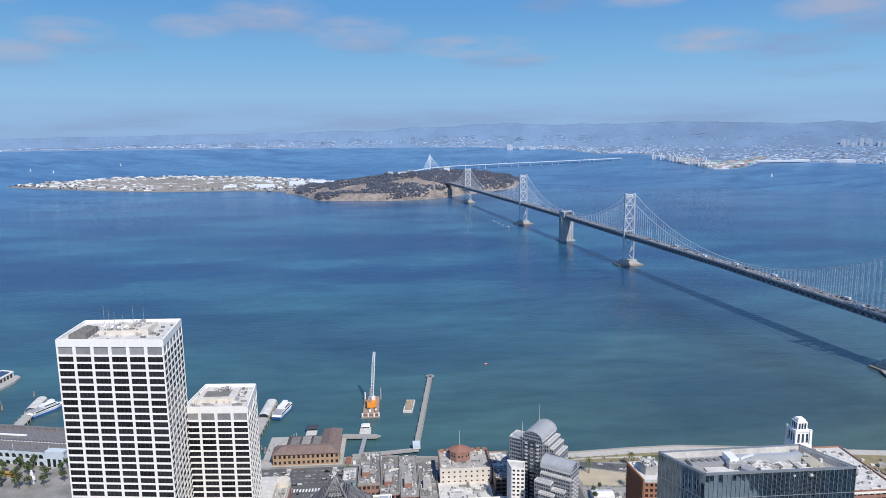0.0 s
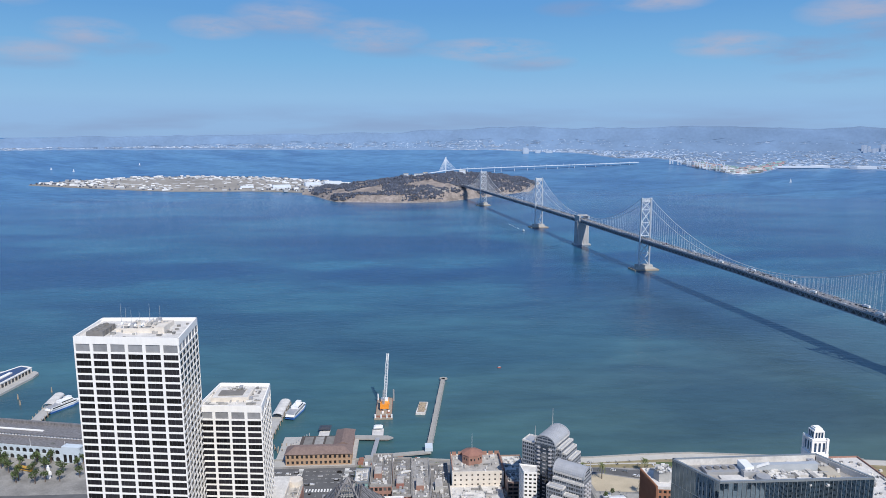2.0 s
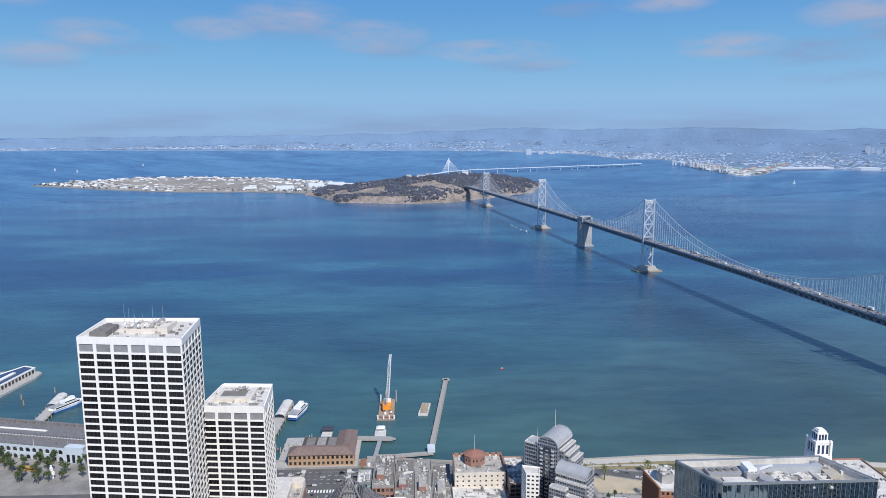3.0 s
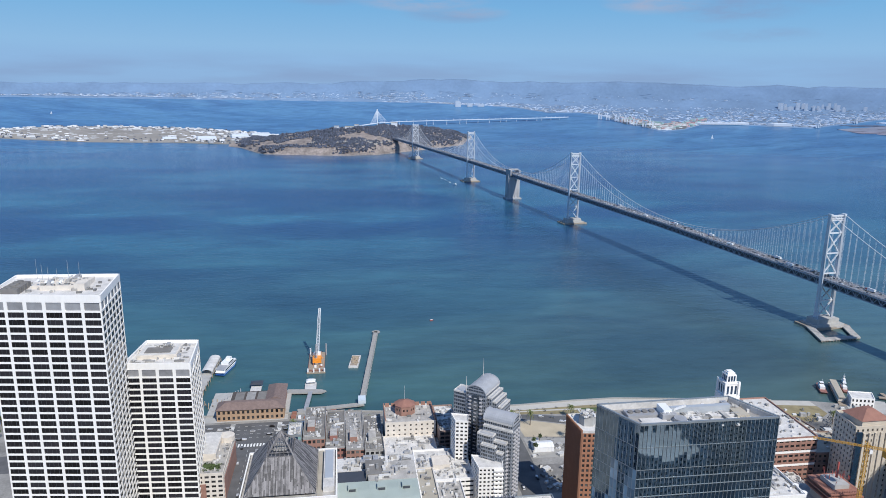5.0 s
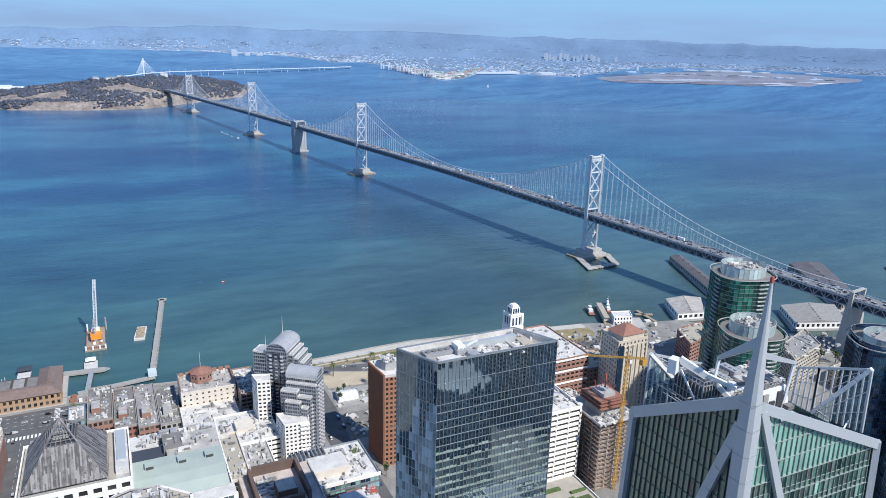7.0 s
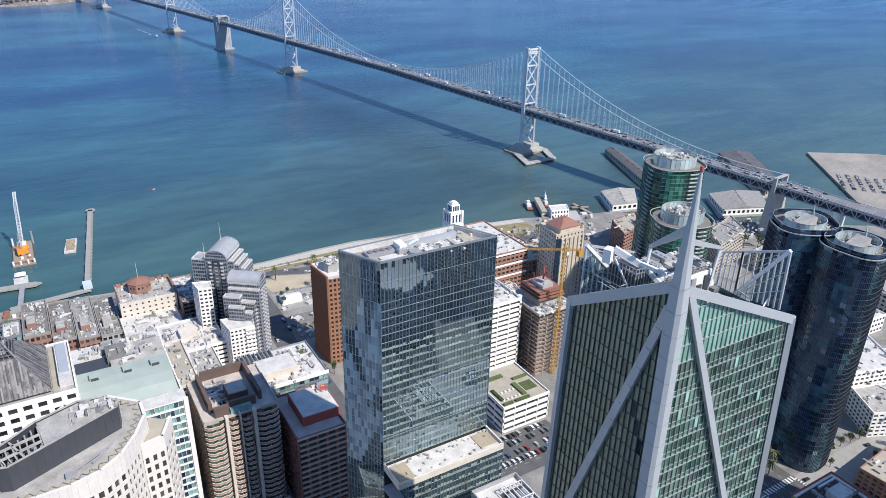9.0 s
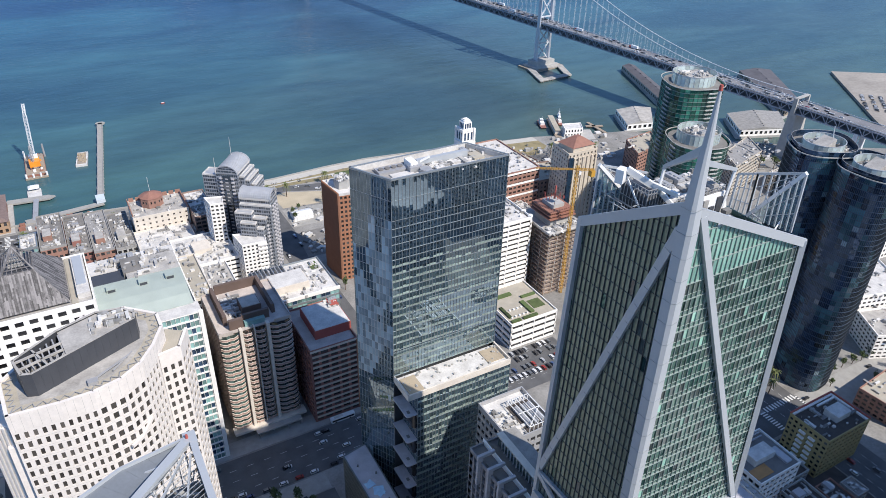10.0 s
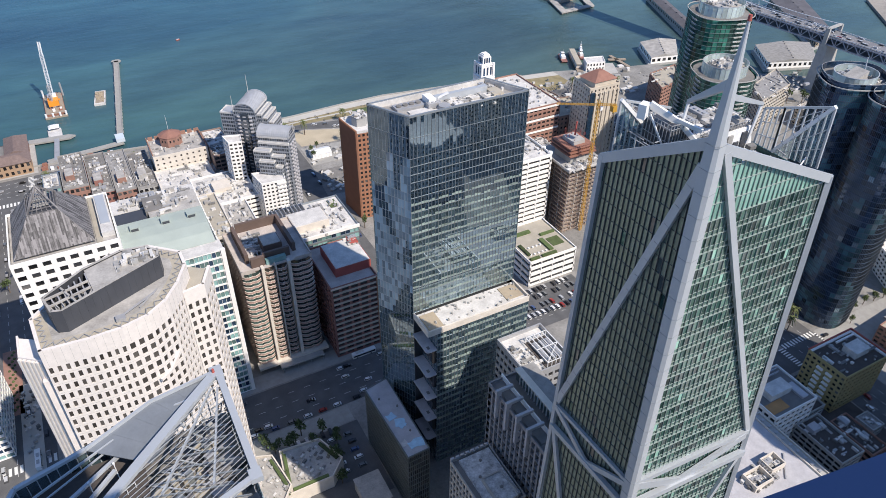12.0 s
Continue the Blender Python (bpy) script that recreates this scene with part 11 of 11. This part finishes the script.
# fireboats and tugs
for x, y, l, col in ((473, 594, 26, M_REDBR), (495, 590, 20, M_REDBR), (507, 606, 11, M_WHITEP)):
    th = Thing("fireboat", "red and white fireboat moored at its pier", "boat", x, y, 0, "fireboats")
    hull(th.buf("hull", col), x, y, l, l * 0.28, -0.4, 2.2, 1.15)
    fr = ((x, y), (math.cos(1.15), math.sin(1.15)), (-math.sin(1.15), math.cos(1.15)))
    th.buf("deckhouse", M_WHITEP).box(fr, -l * 0.2, l * 0.22, -l * 0.09, l * 0.09, 2.2, 5.0)
    th.buf("wheelhouse", M_WHITEP).box(fr, 0, l * 0.16, -l * 0.07, l * 0.07, 5.0, 7.2)
    th.buf("window_band", G_DARK).box(fr, -0.05, l * 0.165, -l * 0.072, l * 0.072, 5.8, 6.7)
    q = Buf()
    q.tube((x, y, 5), (x, y, 11), 0.2, 0.1, 6)
    th.single("mast", q, M_WHITEP)
    th.done()
th = Thing("boat_pier", "timber pier with a pitched shed roof", "pier", 479, 580, 0)
th.buf("deck", M_TIMBER).beam((466, 553, 2), (491, 603, 2), 7, 1.2)
th.buf("shed", M_CREAM).beam((469, 560, 5), (488, 598, 5), 5, 4)
th.buf("shed_roof", M_ROOFT).beam((468.6, 559, 7.4), (488.4, 599, 7.4), 6, 0.9)
th.done()
th = Thing("boat_pier", "small broken timber jetty", "pier", 522, 561, 0)
th.buf("deck", M_TIMBER).beam((521, 540, 2), (523, 574, 2), 4, 1)
th.buf("deck", M_TIMBER).beam((514, 566, 2), (532, 558, 2), 4, 1)
th.done()
# arcaded terminal building with a pale blue front
th = Thing("terminal_building", "long pale blue arcaded ferry terminal", "building", -335, 630, GZ)
TB = [(-440, 634), (-297, 602.7), (-286, 652), (-429, 684)]
fr, l = side(TB[0], TB[1])
wall = th.buf("wall", M_FERRYB)
n = 22
for k in range(n + 1):
    u = k * l / n
    wall.box(fr, max(0, u - 1.0), min(l, u + 1.0), -1.2, 0, GZ, 15)
for z0, z1 in ((7.0, 8.6), (13.2, 15)):
    wall.box(fr, 0, l, -1.2, 0.15, z0, z1)
for k in range(n):
    u = (k + 0.5) * l / n
    for z in (GZ, 8.6):
        top = z + 4.4
        for a in range(6):
            t0, t1 = math.pi * a / 6, math.pi * (a + 1) / 6
            r = l / n / 2 - 1.0
            for s0, s1 in ((t0, t1),):
                x0, x1 = u + r * math.cos(s0), u + r * math.cos(s1)
                h = top - 1.6 + 1.6 * min(math.sin(s0), math.sin(s1))
                wall.box(fr, min(x0, x1), max(x0, x1), -1.2, 0, h, top + 0.6)
        th.pane(fr, u, -0.9, z + 2.4, l / n - 2.0, 4.8, G_DARK)
th.buf("core", M_FERRYB).prism(inset(TB, 1.4), GZ, 14)
th.buf("roof", M_SLATE).prism(inset(TB, 0.4), 15, 15.6)
th.buf("clerestory", M_TRUSS).box(fr, 4, l - 4, -31, -17, 15.6, 17.6)
th.buf("upper_roof", M_SLATE).box(fr, 3, l - 3, -32, -16, 17.6, 18.2)
for k in range(40):
    th.buf("clerestory_light", M_WHITE, kind="stuff").box(fr, 5 + k * (l - 10) / 40, 7.2 + k * (l - 10) / 40, -16.98, -16.9, 15.9, 17.2)
q = Buf()
q.box(fr, l * 0.28, l * 0.62, -25, -23, 18.2, 19.0)
th.single("ridge_light", q, M_WHITE)
q = Buf()
q.box(fr, 3, l - 3, -44, -43, 15.6, 17.8)
th.single("rear_ridge", q, M_SLATE)
for k in range(3):
    q = Buf()
    q.tube((*[TB[0][i] + (TB[1][i] - TB[0][i]) * (0.42 + 0.24 * k) for i in (0, 1)], 15), (*[TB[0][i] + (TB[1][i] - TB[0][i]) * (0.42 + 0.24 * k) for i in (0, 1)], 22), 0.15, n=6)
    th.single("flagpole", q, M_WHITEP)
th.buf("entry_block", M_FERRYB).box(fr, l - 18, l - 0.5, -6, 1.2, GZ, 17)
for k in range(3):
    th.pane(fr, l - 14.6 + k * 5.4, 1.24, GZ + 4.2, 3.0, 7.4, G_DARK)
th.done(44)
th = Thing("plaza_statue", "pale sculptural monument in the plaza", "statue", -312, 576, GZ)
q = Buf()
for s, z0, z1 in ((1.6, GZ, 5), (2.6, 5, 8), (1.4, 8, 12), (0.9, 12, 14)):
    q.prism([(-312 + s * math.cos(a * 1.05), 576 + s * 0.7 * math.sin(a * 1.05)) for a in range(6)], z0, z1)
th.single("figure", q, M_WHITEP)
th.done()
th = Thing("streetcar", "yellow streetcar standing in the plaza", "tram", -340, 592, GZ)
q = Buf()
q.box(((-350, 594), (0.93, -0.36), (0.36, 0.93)), 0, 18, 0, 2.8, GZ + 0.6, GZ + 3.6)
th.single("body", q, M_CRANEY)
q = Buf()
q.box(((-350, 594), (0.93, -0.36), (0.36, 0.93)), 0.3, 17.7, -0.05, 2.85, GZ + 1.7, GZ + 2.8)
th.single("window_band", q, G_DARK)
q = Buf()
q.box(((-350, 594), (0.93, -0.36), (0.36, 0.93)), 0.3, 17.7, 0.3, 2.5, GZ, GZ + 0.6)
th.single("undercarriage", q, M_TYRE)
th.done()
b = Buf()
b.prism([(-545, 730), (-474, 730), (-460, 837), (-461, 852), (-466, 857), (-487, 866), (-515, 858)], -2, 2.5)
setting("north_pier", b, M_CONC, "old concrete pier by the terminal", "pier")
th = Thing("pier_shed", "grey pier shed with dark blue roof panels", "building", -490, 820, 2.5, "pier sheds")
NS = [(-540, 740), (-481, 740), (-469, 853.6), (-486, 860.5)]
th.buf("wall", M_CREAM).prism(inset(NS, 0.4), 2.5, 8.6)
for k in range(4):
    fr, l = side(NS[k], NS[(k + 1) % 4])
    q = Buf()
    q.box(fr, 0.003 * k, l - 0.003 * k, -1.2, 0, 8.2, 9.4)
    th.single("cornice", q, M_WHITE)
th.buf("roof", M_ROOFW).prism(inset(NS, 0.8), 8.6, 9.0)
th.buf("solar_panel", mat("dark_solar_panel", (0.045, 0.065, 0.14), 0.3, vary=0.2)).prism(inset(NS, 3.2), 9.0, 9.3)
fr, l = side(NS[1], NS[2])
q = Buf()
q.box(fr, l * 0.45, l * 0.8, -14, -9.5, 9.3, 10.4)
th.single("roof_light", q, M_WHITE)
for k in range(18):
    q = Buf()
    q.box(fr, 3 + k * 6.1, 6.4 + k * 6.1, -0.1, 0.08, 3.6, 7.4)
    th.single("window", q, G_DARK)
th.done()
